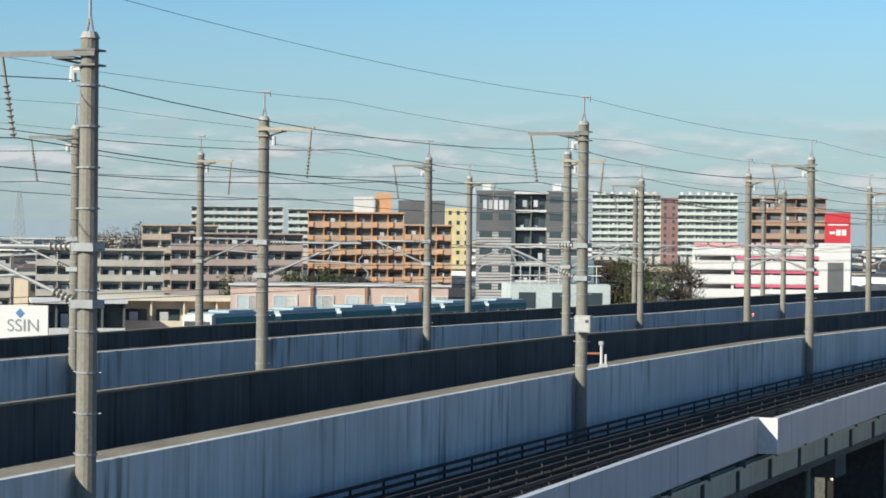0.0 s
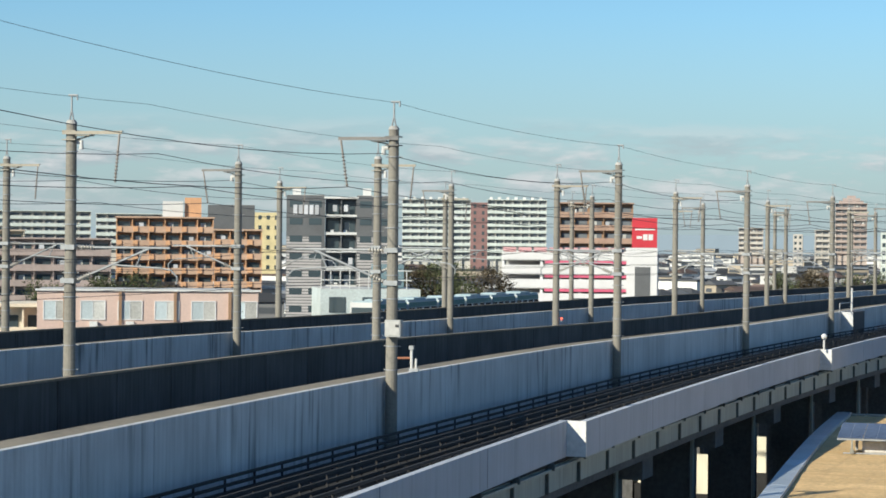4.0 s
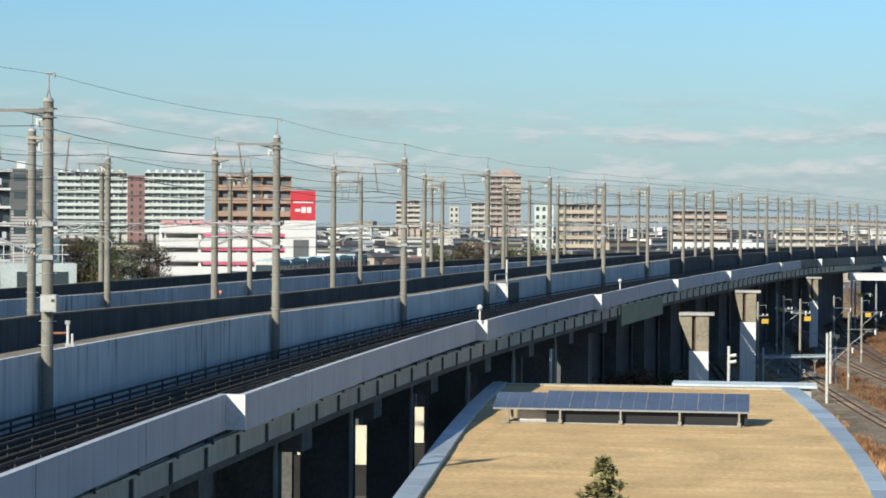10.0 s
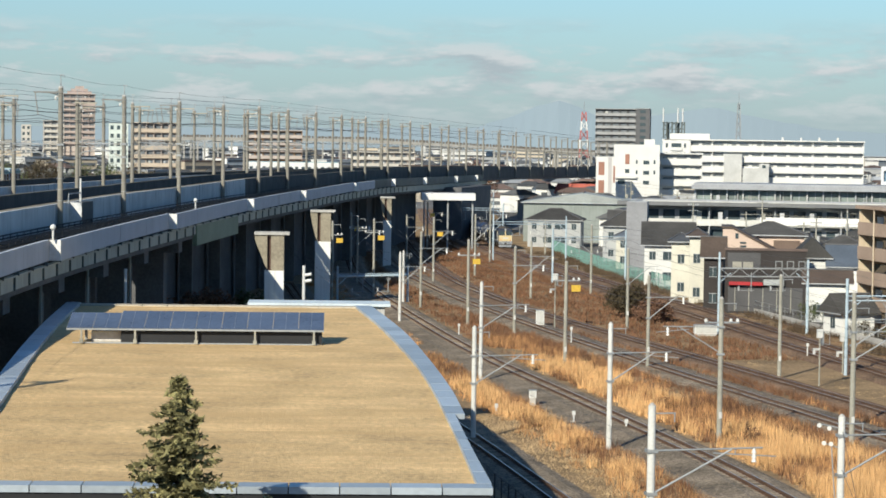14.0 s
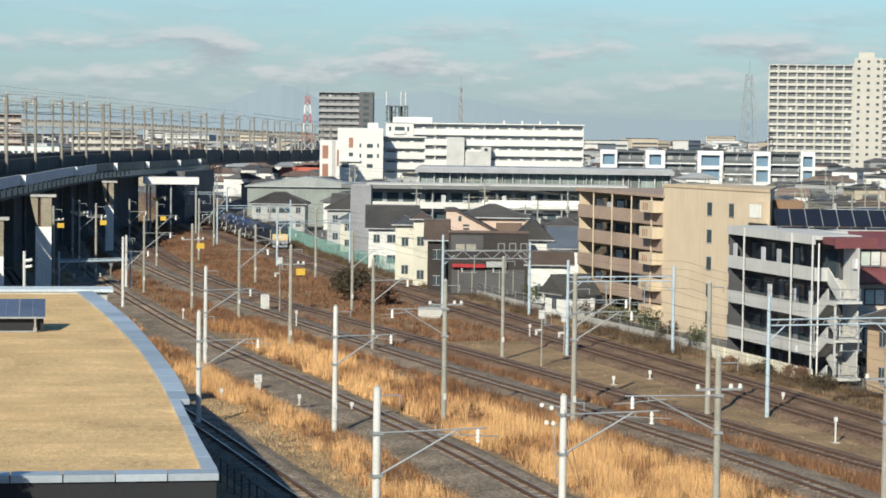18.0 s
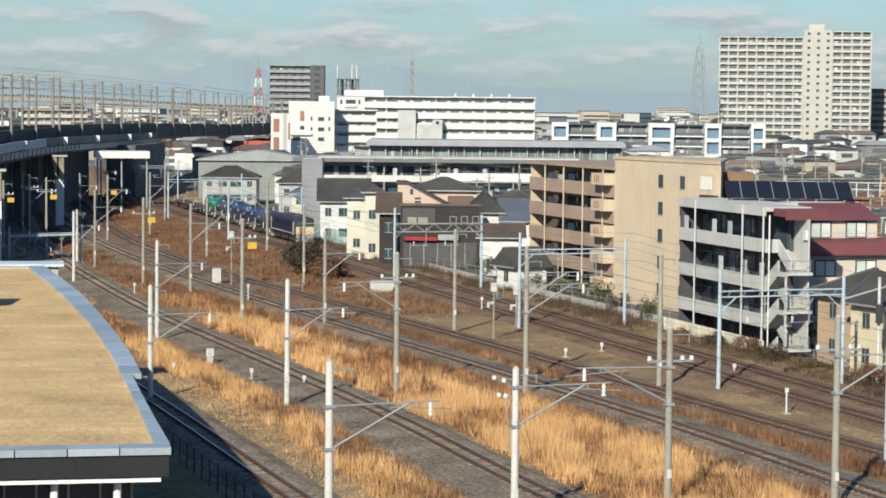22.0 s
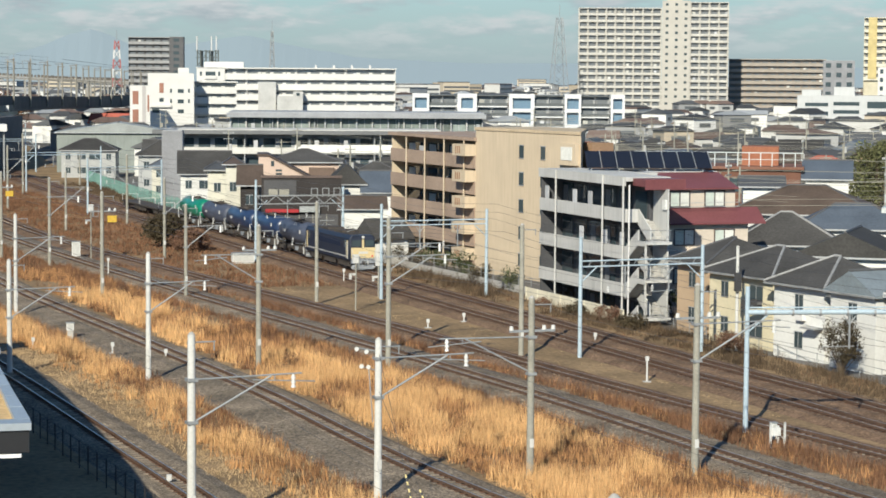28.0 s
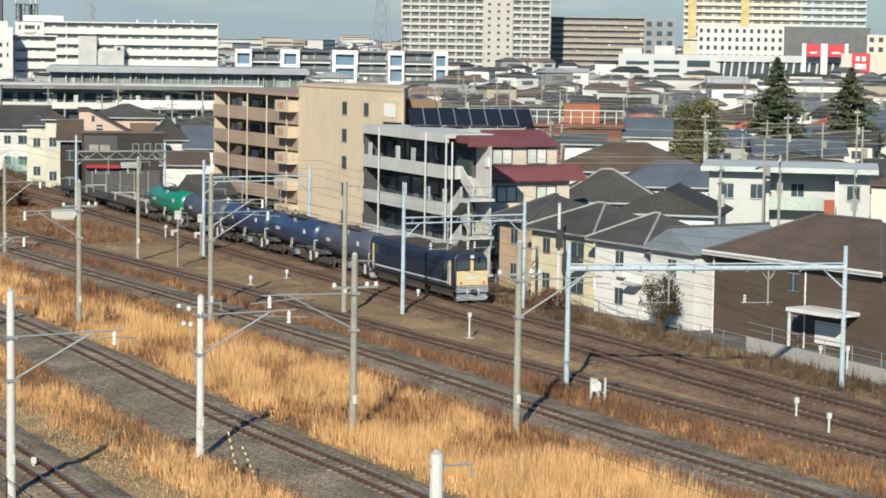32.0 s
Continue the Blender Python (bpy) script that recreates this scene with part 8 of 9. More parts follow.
# houses close beside the far viaduct, under the end of the bend
rnd2 = random.Random(31)
for i in range(420):
    y = 530 + 800 * rnd2.random() ** 1.2
    lo = VX(y) + 7 if y > 560 else SIDE(y) + 9
    x = rnd2.uniform(max(lo, SIDE(min(y, 680)) + 9 if y < 680 else lo), VX(y) + 75)
    if not free(x, y, 4.5):
        continue
    KEEP_OUT.append((x, y, 4.0))
    w, d, h, ang = rnd2.uniform(7, 11), rnd2.uniform(6, 9), rnd2.choice((3.2, 5.2, 5.8, 6.2)), rnd2.choice((0.1, -0.4, 0.9)) + rnd2.uniform(-.1, .1)
    k3 = rnd2.choice((0, 0, 0, 1, 2))
    far_box(*walls_[k3], x, y, w, d, 0, h, ang)
    rv, rf_ = roofs_[rnd2.choice((0, 0, 1, 2))]
    c, s = math.cos(ang), math.sin(ang)
    k = len(rv)
    for a, b, z in ((-w - 1, -d - 1, h), (w + 1, -d - 1, h), (w + 1, d + 1, h), (-w - 1, d + 1, h), (-w * 0.5, 0, h + 1.5), (w * 0.5, 0, h + 1.5)):
        rv.append((x + (a * c - b * s) / 2, y + (a * s + b * c) / 2, z))
    rf_ += [(k, k + 1, k + 5, k + 4), (k + 2, k + 3, k + 4, k + 5), (k + 1, k + 2, k + 5), (k + 3, k, k + 4)]
    far_box(gv, gf, x, y, w * 0.5, d + 0.14, h - 2.3, h - 1.1, ang)
for i in range(70):
    y = 650 + 430 * rnd2.random()
    x, w, d, h = y * math.tan(radians(rnd2.uniform(3.3, 6.9))), rnd2.uniform(7, 11), rnd2.uniform(6, 9), rnd2.choice((3.2, 5.2, 5.6))
    if not free(x, y, 2.5) or x < SIDE(min(y, 680)) + 9:
        continue
    KEEP_OUT.append((x, y, 4.0))
    ang = rnd2.choice((0.1, -0.4, 0.9))
    far_box(*walls_[rnd2.choice((0, 0, 1, 2))], x, y, w, d, 0, h, ang)
    rv, rf_ = roofs_[rnd2.choice((0, 0, 1, 1, 2))]
    c, s = math.cos(ang), math.sin(ang)
    k = len(rv)
    for a, b, z in ((-w - 1, -d - 1, h), (w + 1, -d - 1, h), (w + 1, d + 1, h), (-w - 1, d + 1, h), (-w * 0.5, 0, h + 1.6), (w * 0.5, 0, h + 1.6)):
        rv.append((x + (a * c - b * s) / 2, y + (a * s + b * c) / 2, z))
    rf_ += [(k, k + 1, k + 5, k + 4), (k + 2, k + 3, k + 4, k + 5), (k + 1, k + 2, k + 5), (k + 3, k, k + 4)]
    far_box(gv, gf, x, y, w * 0.5, d + 0.14, h - 2.3, h - 1.1, ang)
for nm, (vs, fs), mm in [("far_town_walls", a, b) for a, b in zip(walls_, FARW)] + [("far_town_roofs", a, b) for a, b in zip(roofs_, FARR)] + [("far_town_windows", (gv, gf), FARG)]:
    tagged(raw(nm, vs, fs, mm), "dense far town of low houses and blocks", "town", kind="stuff")

# far elevated road on the horizon
bm = bmesh.new()
bm2 = bmesh.new()
rr = random.Random(77)
last = None
for a in np.arange(-5.0, 6.5, 0.085):
    e = float(np.interp(a, [-5, -1.45, 0.6, 2.7, 4.7, 6.5], [0.03, 0.055, 0.04, -0.045, -0.145, -0.21]))
    x, y, z = 1320 * math.sin(radians(a)), 1320 * math.cos(radians(a)), 20.7 + 1320 * math.tan(radians(e))
    h = rr.uniform(0.6, 1.0)
    w = rr.uniform(0.45, 0.95)
    box(bm2, x - w, x + w, y - 1, y + 1, z - h, z + h)
    if last:
        box(bm, last[0], x + 0.05, y - 1.5, y + 3, min(z, last[2]) - 2.4, min(z, last[2]) - 0.5)
    last = (x, y, z)
    if rr.random() < 0.25:
        box(bm, x - 0.5, x + 0.5, y - 1, y + 1, -0.1, z - 1)
fr_ = tagged(part("distant_elevated_road", bm, mat("hazy_pale_concrete", (0.30, 0.29, 0.27), 0.9), None), "hazy beige elevated road far across the town", "road", kind="stuff")
tagged(part("distant_roadside_shrubs", bm2, mat("hazy_brown_shrub", (0.12, 0.105, 0.09), 0.95), None), "row of small dark shrubs along the far elevated road", "shrubs", kind="stuff")

# hills at the edge of the plain; a faint glow stands in for the haze
HILL = bpy.data.materials.new("hill_haze_glow")
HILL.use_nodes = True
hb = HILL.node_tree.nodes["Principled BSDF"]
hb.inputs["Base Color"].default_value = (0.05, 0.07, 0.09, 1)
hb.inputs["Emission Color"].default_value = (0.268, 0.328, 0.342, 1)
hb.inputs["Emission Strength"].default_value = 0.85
hv, hf = [], []
ridge = [(-34, 0.25), (-26, 0.28), (-20, 0.2), (-12, 0.22), (-4, 0.25), (0, 0.3), (3.4, 0.34), (4.4, 0.66), (5.0, 0.92), (5.6, 1.06), (6.1, 0.9), (6.6, 0.62), (7.4, 0.66), (8.2, 0.74), (9.4, 0.95), (10.4, 0.72), (12.3, 0.4), (15, 0.28), (20, 0.3), (26, 0.22), (34, 0.25)]
az = np.linspace(-34, 34, 240)
el = np.interp(az, [r[0] for r in ridge], [r[1] for r in ridge])
for i, (a, e) in enumerate(zip(az, el)):
    e = e + 0.03 * noise.noise(Vector((a * 3, 0, 0)))
    sx, sy = math.sin(radians(a)), math.cos(radians(a))
    hv += [(4550 * sx, 4550 * sy, -1), (4650 * sx, 4650 * sy, 20.7 + 4650 * math.tan(radians(e))), (4790 * sx, 4790 * sy, -1)]
    if i:
        k = 3 * i
        hf += [(k - 3, k, k + 1, k - 2), (k - 2, k + 1, k + 2, k - 1)]
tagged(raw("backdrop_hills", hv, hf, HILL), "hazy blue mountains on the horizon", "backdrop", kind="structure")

# ------------------------------------------------------------ trees and shrubs
for i, (x, y, h, r) in enumerate(((-141, 428, 16.5, 5.5), (-136, 432, 15.8, 5), (-131, 433, 17, 5.5), (-126, 430, 16, 5), (-121, 436, 15.5, 5), (-182, 385, 13.5, 4.5), (-175, 388, 14.5, 4.5), (-168, 384, 13, 4),
                                  (-190, 378, 12.5, 4.5), (-72, 498, 14.5, 5), (-65, 500, 15.5, 5.5), (-58, 503, 14, 5), (-52, 508, 14.5, 5), (-46, 520, 13.5, 5))):
    broad_tree("evergreen_tree", x, y, 0, h, r, "dark evergreen tree among the buildings", LEAF_DARK if i % 3 == 1 else LEAF, seed=100 + i, clumps=30, per=170, trunk=0.15)
for x, y, h, r, seed in ((151.0, 293.3, 18.0, 7.0, 21), (160.6, 289.0, 16.6, 6.8, 22), (171.5, 287.0, 16.4, 6.8, 23)):
    conifer("cedar", x, y, 0, h, r, "tall dark cedar with drooping layered branches", NEEDLE, tiers=30, seed=seed, droop=0.38, leaf=1.25, dense=4.0, taper=0.78)
broad_tree("broadleaf_tree", 127.3, 270.5, 0, 12.3, 4.2, "olive-green rounded tree behind the houses", LEAF_OLIVE, seed=24, clumps=46, per=200, trunk=0.12)
broad_tree("shrub", 34.4, 265.5, 0, 3.8, 2.5, "large dark evergreen shrub beside the track", LEAF_DARK, seed=30, clumps=30, per=160, trunk=0.05, cat="shrub")
broad_tree("shrub", 36.9, 262.0, 0, 2.0, 2.4, "bare reddish shrub beside the track", TWIG, seed=31, clumps=40, per=170, trunk=0.05, cat="shrub")
broad_tree("shrub", 65.4, 143.6, 0, 3.9, 1.35, "dark shrub against a white house wall", LEAF_DARK, seed=32, clumps=26, per=150, trunk=0.03, cat="shrub")
broad_tree("shrub", 62.2, 155.5, 0, 1.7, 1.2, "brown twiggy shrub beside the fence", TWIG, seed=33, clumps=20, per=120, trunk=0.1, cat="shrub")
for i, (x, y, h, r) in enumerate(((58.7, 193, 0.7, 1.0), (59.3, 184.5, 1.0, 1.2), (59.9, 178.0, 1.5, 1.3), (60.6, 174.0, 1.1, 1.5))):
    broad_tree("shrub", x, y, 0, h, r, "dark brown scrub at the foot of the flats", LEAF_DARK if i % 2 else TWIG, seed=70 + i, clumps=16, per=100, trunk=0.05, cat="shrub")
broad_tree("shrub", 22.8, 205.7, 0, 1.7, 0.7, "dark leafless stump shrub among the reeds", TWIG, seed=61, clumps=12, per=70, trunk=0.1, cat="shrub")
broad_tree("shrub", 28.8, 155.0, 0, 1.5, 0.6, "dark leafless stump shrub among the reeds", TWIG, seed=62, clumps=12, per=70, trunk=0.1, cat="shrub")
broad_tree("shrub", -14.2, 243, 0, 3.8, 3.4, "bare reddish shrub under the viaduct", TWIG, seed=34, clumps=22, per=140, trunk=0.1, cat="shrub")
broad_tree("shrub", -9.5, 258, 0, 3.0, 2.6, "rounded green shrub at the pier foot", LEAF, seed=35, clumps=18, per=120, trunk=0.05, cat="shrub")
broad_tree("broadleaf_tree", 40, 640, 0, 15, 6, "brown bare-crowned tree under the far bend", TWIG, seed=36, clumps=26, per=130, trunk=0.2)
for i in range(9):
    a = radians(-30.4 + i * 0.34)
    broad_tree("hill_tree", 600 * math.sin(a), 600 * math.cos(a), 0, 23 - abs(i - 4) * 0.5, 6.5, "dark brown bare wood on a far rise", TWIG if i % 2 else LEAF_DARK, seed=200 + i, clumps=16, per=60, trunk=0.3)
for i, (x, y) in enumerate(((59.5, 216), (60.2, 208), (58.4, 226), (57.5, 236), (57.9, 231), (58.9, 221), (56.6, 243), (55.6, 252), (54.6, 259), (62.8, 196), (64.6, 188), (66.5, 180), (66.8, 172))):
    broad_tree("shrub", x, y, 0, 1.7 + 0.5 * (i % 3), 1.5, "low scrubby hedge plant along the line", LEAF if i % 3 else LEAF_DARK, seed=50 + i, clumps=12, per=90, trunk=0.05, cat="shrub")

# ------------------------------------------------------------ dry grass and reeds
GOLD = mat("golden_dry_reed", (0.69, 0.42, 0.195), 0.95, vary=0.2, scale=0.8, island=0.2)
TAWNY = mat("tawny_dry_reed", (0.49, 0.262, 0.115), 0.95, vary=0.22, scale=0.5, island=0.3)
RUST = mat("rust_brown_weed", (0.19, 0.098, 0.055), 0.95, vary=0.28, scale=0.5, island=0.35)
DULLW = mat("dull_brown_weed", (0.105, 0.073, 0.046), 0.95, vary=0.3, scale=0.5, island=0.4)
STRAW = mat("pale_straw_grass", (0.50, 0.36, 0.205), 0.95, vary=0.22, scale=0.6, island=0.3)


def reeds(name, left, right, y0, y1, per_m2, h0, h1, width, material, label, seed, keep_if=None, blades=10, spread=0.2, lean=0.2):
    """Fine upright blades in tufts between two lines x = left(y), right(y); each blade is one sliver."""
    rg = np.random.default_rng(seed)
    cx, cy, ch = [], [], []
    for y in np.arange(y0, y1, 2.0):
        xa, xb = left(y + 1), right(y + 1)
        if xb - xa < 0.3:
            continue
        for _ in range(int((xb - xa) * 2.0 * per_m2)):
            px, py = rg.uniform(xa, xb), rg.uniform(y, y + 2)
            d = noise.noise(Vector((px * 0.20, py * 0.11, seed))) + 0.5 * noise.noise(Vector((px * 0.7, py * 0.5, seed + 9)))
            if keep_if is not None and not keep_if(d, rg.random()):
                continue
            cx.append(px)
            cy.append(py)
            ch.append(rg.uniform(h0, h1) * (1 + 0.3 * d))
    n = len(cx) * blades
    if n == 0:
        return None
    bx = np.repeat(cx, blades) + rg.normal(0, spread, n)
    by = np.repeat(cy, blades) + rg.normal(0, spread, n)
    h = np.repeat(ch, blades) * rg.uniform(0.45, 1.12, n)
    a = rg.uniform(0, 6.283, n)
    wx, wy = np.cos(a) * width, np.sin(a) * width
    co = np.zeros((n, 3, 3))
    co[:, 0, 0], co[:, 0, 1] = bx - wx, by - wy
    co[:, 1, 0], co[:, 1, 1] = bx + wx, by + wy
    co[:, 2, 0], co[:, 2, 1], co[:, 2, 2] = bx + rg.normal(0, lean, n) * h, by + rg.normal(0, lean, n) * h, h
    me = bpy.data.meshes.new(name)
    me.vertices.add(3 * n)
    me.vertices.foreach_set("co", co.ravel())
    me.loops.add(3 * n)
    me.loops.foreach_set("vertex_index", np.arange(3 * n, dtype=np.int32))
    me.polygons.add(n)
    me.polygons.foreach_set("loop_start", np.arange(0, 3 * n, 3, dtype=np.int32))
    me.update()
    me.materials.append(material)
    return tagged(new(name, me), label, "grass", kind="stuff")


TA, TB, TC, TD, TE, TF = (TRACK[k] for k in "abcdef")
# golden strip between the two middle tracks
# gold towards track b, rust towards track c
reeds("golden_reeds", lambda y: TB(y) + 2.7, lambda y: TC(y) - 4.6, 60, 150, 9, 0.7, 1.25, 0.017, GOLD, "tall golden dry reeds between the tracks", 1, lambda d, r: r < 0.78 + 3.0 * d, blades=12)
reeds("golden_reeds", lambda y: TB(y) + 2.7, lambda y: TC(y) - 6.5, 150, 212, 6, 0.7, 1.2, 0.028, GOLD, "golden dry reeds farther along the strip", 1, lambda d, r: r < 0.25 + 2.4 * d, blades=11)
reeds("tawny_reeds", lambda y: TB(y) + 3.0, lambda y: TC(y) - 3.0, 60, 235, 4, 0.5, 1.0, 0.024, TAWNY, "tawny weeds among the reeds", 1, lambda d, r: r < 0.45 - 1.6 * d, blades=10)
reeds("rust_weeds", lambda y: TB(y) + 2.8, lambda y: TC(y) - 2.8, 60, 240, 3.2, 0.3, 0.9, 0.03, RUST, "rust-brown weeds among the reeds", 1, lambda d, r: r < 0.5 - 2.2 * d, blades=9)
reeds("rust_weeds", lambda y: TC(y) - 6.0, lambda y: TC(y) - 2.6, 60, 240, 5, 0.4, 1.0, 0.026, RUST, "rust-brown weeds along the track", 21, lambda d, r: r < 0.7 + 1.0 * d, blades=10)
# between the siding and track b
reeds("golden_reeds", lambda y: TA(y) + 5.0, lambda y: TB(y) - 5.4, 60, 200, 7, 0.5, 1.15, 0.018, GOLD, "patches of golden reeds beside the siding", 3, lambda d, r: r < 0.30 + 3.2 * d, blades=11)
reeds("tawny_reeds", lambda y: TA(y) + 4.2, lambda y: TB(y) - 4.6, 60, 215, 4, 0.3, 0.9, 0.022, TAWNY, "tawny weeds beside the siding", 4, lambda d, r: r < 0.4 + 0.6 * d, blades=10)
reeds("rust_weeds", lambda y: TB(y) - 7.4, lambda y: TB(y) - 4.2, 60, 215, 5, 0.3, 0.9, 0.024, RUST, "rust-brown weeds beside the siding", 22, lambda d, r: r < 0.62 - 1.2 * d, blades=10)
reeds("straw_grass", lambda y: TA(y) + 2.4, lambda y: TB(y) - 4.0, 60, 170, 8, 0.05, 0.28, 0.022, STRAW, "short straw grass on sandy soil", 16, lambda d, r: r < 0.8 - 0.6 * d, blades=9, spread=0.3, lean=0.5)

reeds("rust_weeds", lambda y: TC(y) + 3.0, lambda y: TD(y) - 2.3, 60, 200, 7, 0.4, 0.95, 0.022, RUST, "rust-brown weeds between the tracks", 5, lambda d, r: r < 0.8 + 0.7 * d, blades=10)
reeds("tawny_reeds", lambda y: TC(y) + 3.2, lambda y: TD(y) - 2.5, 60, 180, 2.5, 0.4, 0.9, 0.020, TAWNY, "tawny weeds between the tracks", 6, lambda d, r: r < 0.5 - 0.8 * d, blades=9)
# thin growth on the bare soil
reeds("straw_grass", lambda y: TD(y) + 2.6, lambda y: TE(y) - 2.6, 60, 220, 2.2, 0.04, 0.16, 0.025, STRAW, "thin short straw grass on bare soil", 7, lambda d, r: r < 0.25 + 1.4 * d, blades=7)
reeds("rust_weeds", lambda y: TB(y) + 2.8, lambda y: TC(y) - 2.6, 225, 420, 2.6, 0.25, 0.6, 0.05, RUST, "low rust-brown weeds across the yard", 8, lambda d, r: r < 0.75 + 0.5 * d, blades=8, spread=0.35)
reeds("rust_weeds", lambda y: TC(y) + 2.6, lambda y: TD(y) - 2.4, 200, 420, 2.6, 0.25, 0.6, 0.05, RUST, "low rust-brown weeds across the yard", 9, lambda d, r: r < 0.75 + 0.5 * d, blades=8, spread=0.35)
reeds("rust_weeds", lambda y: TD(y) + 2.4, lambda y: TE(y) - 2.6, 215, 480, 2.4, 0.25, 0.6, 0.055, RUST, "low rust-brown weeds across the yard", 10, lambda d, r: r < 0.7 + 0.5 * d, blades=8, spread=0.35)
reeds("tawny_reeds", lambda y: TA(y) + 3.0, lambda y: TB(y) - 3.4, 205, 330, 3.0, 0.3, 0.7, 0.045, TAWNY, "tawny weeds at the yard throat", 11, lambda d, r: r < 0.3 + 1.2 * d, blades=8)
reeds("line_side_weeds", lambda y: TF(y) + 2.5, lambda y: SIDE(y) + 5.0, 60, 420, 6, 0.3, 0.95, 0.024, DULLW, "dull brown weeds along the line-side fence", 12, lambda d, r: r < 0.5 + 1.2 * d, blades=9)
reeds("line_side_weeds", lambda y: TF(y) + 2.5, lambda y: SIDE(y) + 4.8, 60, 300, 2.2, 0.15, 0.4, 0.022, RUST, "low rust-brown weeds along the line-side fence", 13, lambda d, r: r < 0.25 - 1.4 * d, blades=8)

# ------------------------------------------------------------ fences, walls and small yard things
fence = thing("mesh_fence", Matrix(), "pale green mesh fence along the main line", "fence")
GREENF = mat("pale_green_mesh", (0.13, 0.25, 0.225), 0.6, vary=0.12)
for i, y in enumerate(np.arange(306, 432, 4.0)):
    xa, xb = SIDE(y) + 4.9, SIDE(y + 4) + 4.9
    part("post", tubes(((xa, y, 0), (xa, y, 2.3), 0.05), n=6), GREENF, fence)
    bm = bmesh.new()
    d = Vector((xb - xa, 4, 0))
    for k in range(14):
        p = Vector((xa, y, 0)) + d * (k / 14)
        tube(bm, p + Vector((0, 0, 0.1)), p + Vector((0, 0, 2.15)), 0.022, n=3)
    for z in (0.15, 0.8, 1.5, 2.15):
        tube(bm, (xa, y, z), (xb, y + 4, z), 0.035, n=3)
    part("mesh_panel", bm, GREENF, fence)
wall_low = thing("line_side_wall", Matrix(), "low grey concrete wall along the line", "wall")
for i, y in enumerate(np.arange(92, 306, 6.0)):
    off = 5.3
    h = 0.95 if y < 150 else 0.7
    bare = 133 < y < 172
    h = 0.0 if bare else h
    if 172 < y < 199:
        continue
    p, q = Vector((SIDE(y) + off, y, 0)), Vector((SIDE(y + 5.96) + off, y + 5.96, 0))
    if not bare:
        bm = bmesh.new()
        polyprism(bm, [(p.x, p.y), (p.x + 0.18, p.y), (q.x + 0.18, q.y), (q.x, q.y)], -0.05, h)
        part("wall_panel", bm, CONCRETE_PLAIN, wall_low)
    for k in range(2):
        c = p.lerp(q, k / 2)
        part("rail_post", tubes(((c.x + .09, c.y, h), (c.x + .09, c.y, h + 1.0), 0.03), n=5), STEEL, wall_low)
    part("rail", tubes(((p.x + .09, p.y, h + 0.95), (q.x + .09, q.y, h + 0.95), 0.025), ((p.x + .09, p.y, h + 0.5), (q.x + .09, q.y, h + 0.5), 0.02), n=5), STEEL, wall_low)
hf_ = thing("dark_railing", Matrix(), "dark metal railing beside the siding", "fence")
BLK = mat("black_metal", (0.03, 0.03, 0.033), 0.5)
for y in np.arange(62, 132, 2.0):
    xa, xb = TA(y) - 3.4, TA(y + 2) - 3.4
    part("post", tubes(((xa, y, 0), (xa, y, 1.5), 0.035), n=5), BLK, hf_)
    part("rail", tubes(((xa, y, 1.45), (xb, y + 2, 1.45), 0.025), ((xa, y, 0.8), (xb, y + 2, 0.8), 0.02), ((xa, y, 0.2), (xb, y + 2, 0.2), 0.02), n=4), BLK, hf_)


def cabinet(x, y, w, d, h, label, material=UNIT, legs=0.25, turn=0):
    t = thing("equipment_cabinet", pose(x, y, 0, 0, 0, turn), label, "cabinet", "line-side cabinets")
    part("body", boxes((-w / 2, w / 2, -d / 2, d / 2, legs, legs + h)), material, t)
    part("plinth", boxes((-w / 2 + .05, w / 2 - .05, -d / 2 + .05, d / 2 - .05, -0.02, legs)), CONCRETE_PLAIN, t)
    part("lid", boxes((-w / 2 - .05, w / 2 + .05, -d / 2 - .05, d / 2 + .05, legs + h, legs + h + 0.06)), STEEL, t)
    part("door", boxes((-w / 2 + .06, w / 2 - .06, -d / 2 - .02, -d / 2 - .003, legs + .06, legs + h - .06)), mat("grey_box_door", (0.46, 0.46, 0.44), 0.6), t)


def marker(x, y, h, label, head=0.12):
    t = thing("track_marker", pose(x, y, 0), label, "marker", "track markers")
    part("post", tubes(((0, 0, -0.02), (0, 0, h), 0.065), n=8), PORCELAIN, t)
    part("head", boxes((-head, head, -head * .6, head * .6, h - 0.02, h + 0.28)), PORCELAIN, t)
    part("foot", boxes((-0.25, 0.25, -0.2, 0.2, -0.02, 0.1)), CONCRETE_PLAIN, t)


cabinet(39.9, 242.8, 2.4, 1.1, 0.9, "white equipment box on the yard ground", WHITEP)
cabinet(22.8, 252.7, 0.9, 0.8, 1.6, "pale tall equipment cabinet by the track", UNIT)
cabinet(15.4, 176, 0.55, 0.4, 0.55, "small grey equipment box on a stand", UNIT, 0.7)
t = thing("stake_frame", pose(49.2, 116.3, 0, 0, 0, 12), "frame of three white stakes with a small box", "post", "line-side cabinets")
for x, h in ((-0.45, 1.5), (0.05, 1.3), (0.5, 1.45)):
    part("stake", boxes((x - 0.05, x + 0.05, -0.05, 0.05, -0.02, h)), PORCELAIN, t)
part("box", boxes((-0.4, 0.12, -0.16, -0.05, 0.75, 1.2)), UNIT, t)
part("brace", tubes(((-0.45, 0.07, 1.35), (0.5, 0.07, 0.5), 0.03)), PORCELAIN, t)
cabinet(49.6, 117.8, 0.3, 0.3, 0.9, "white post box beside the track", UNIT, 0.3)
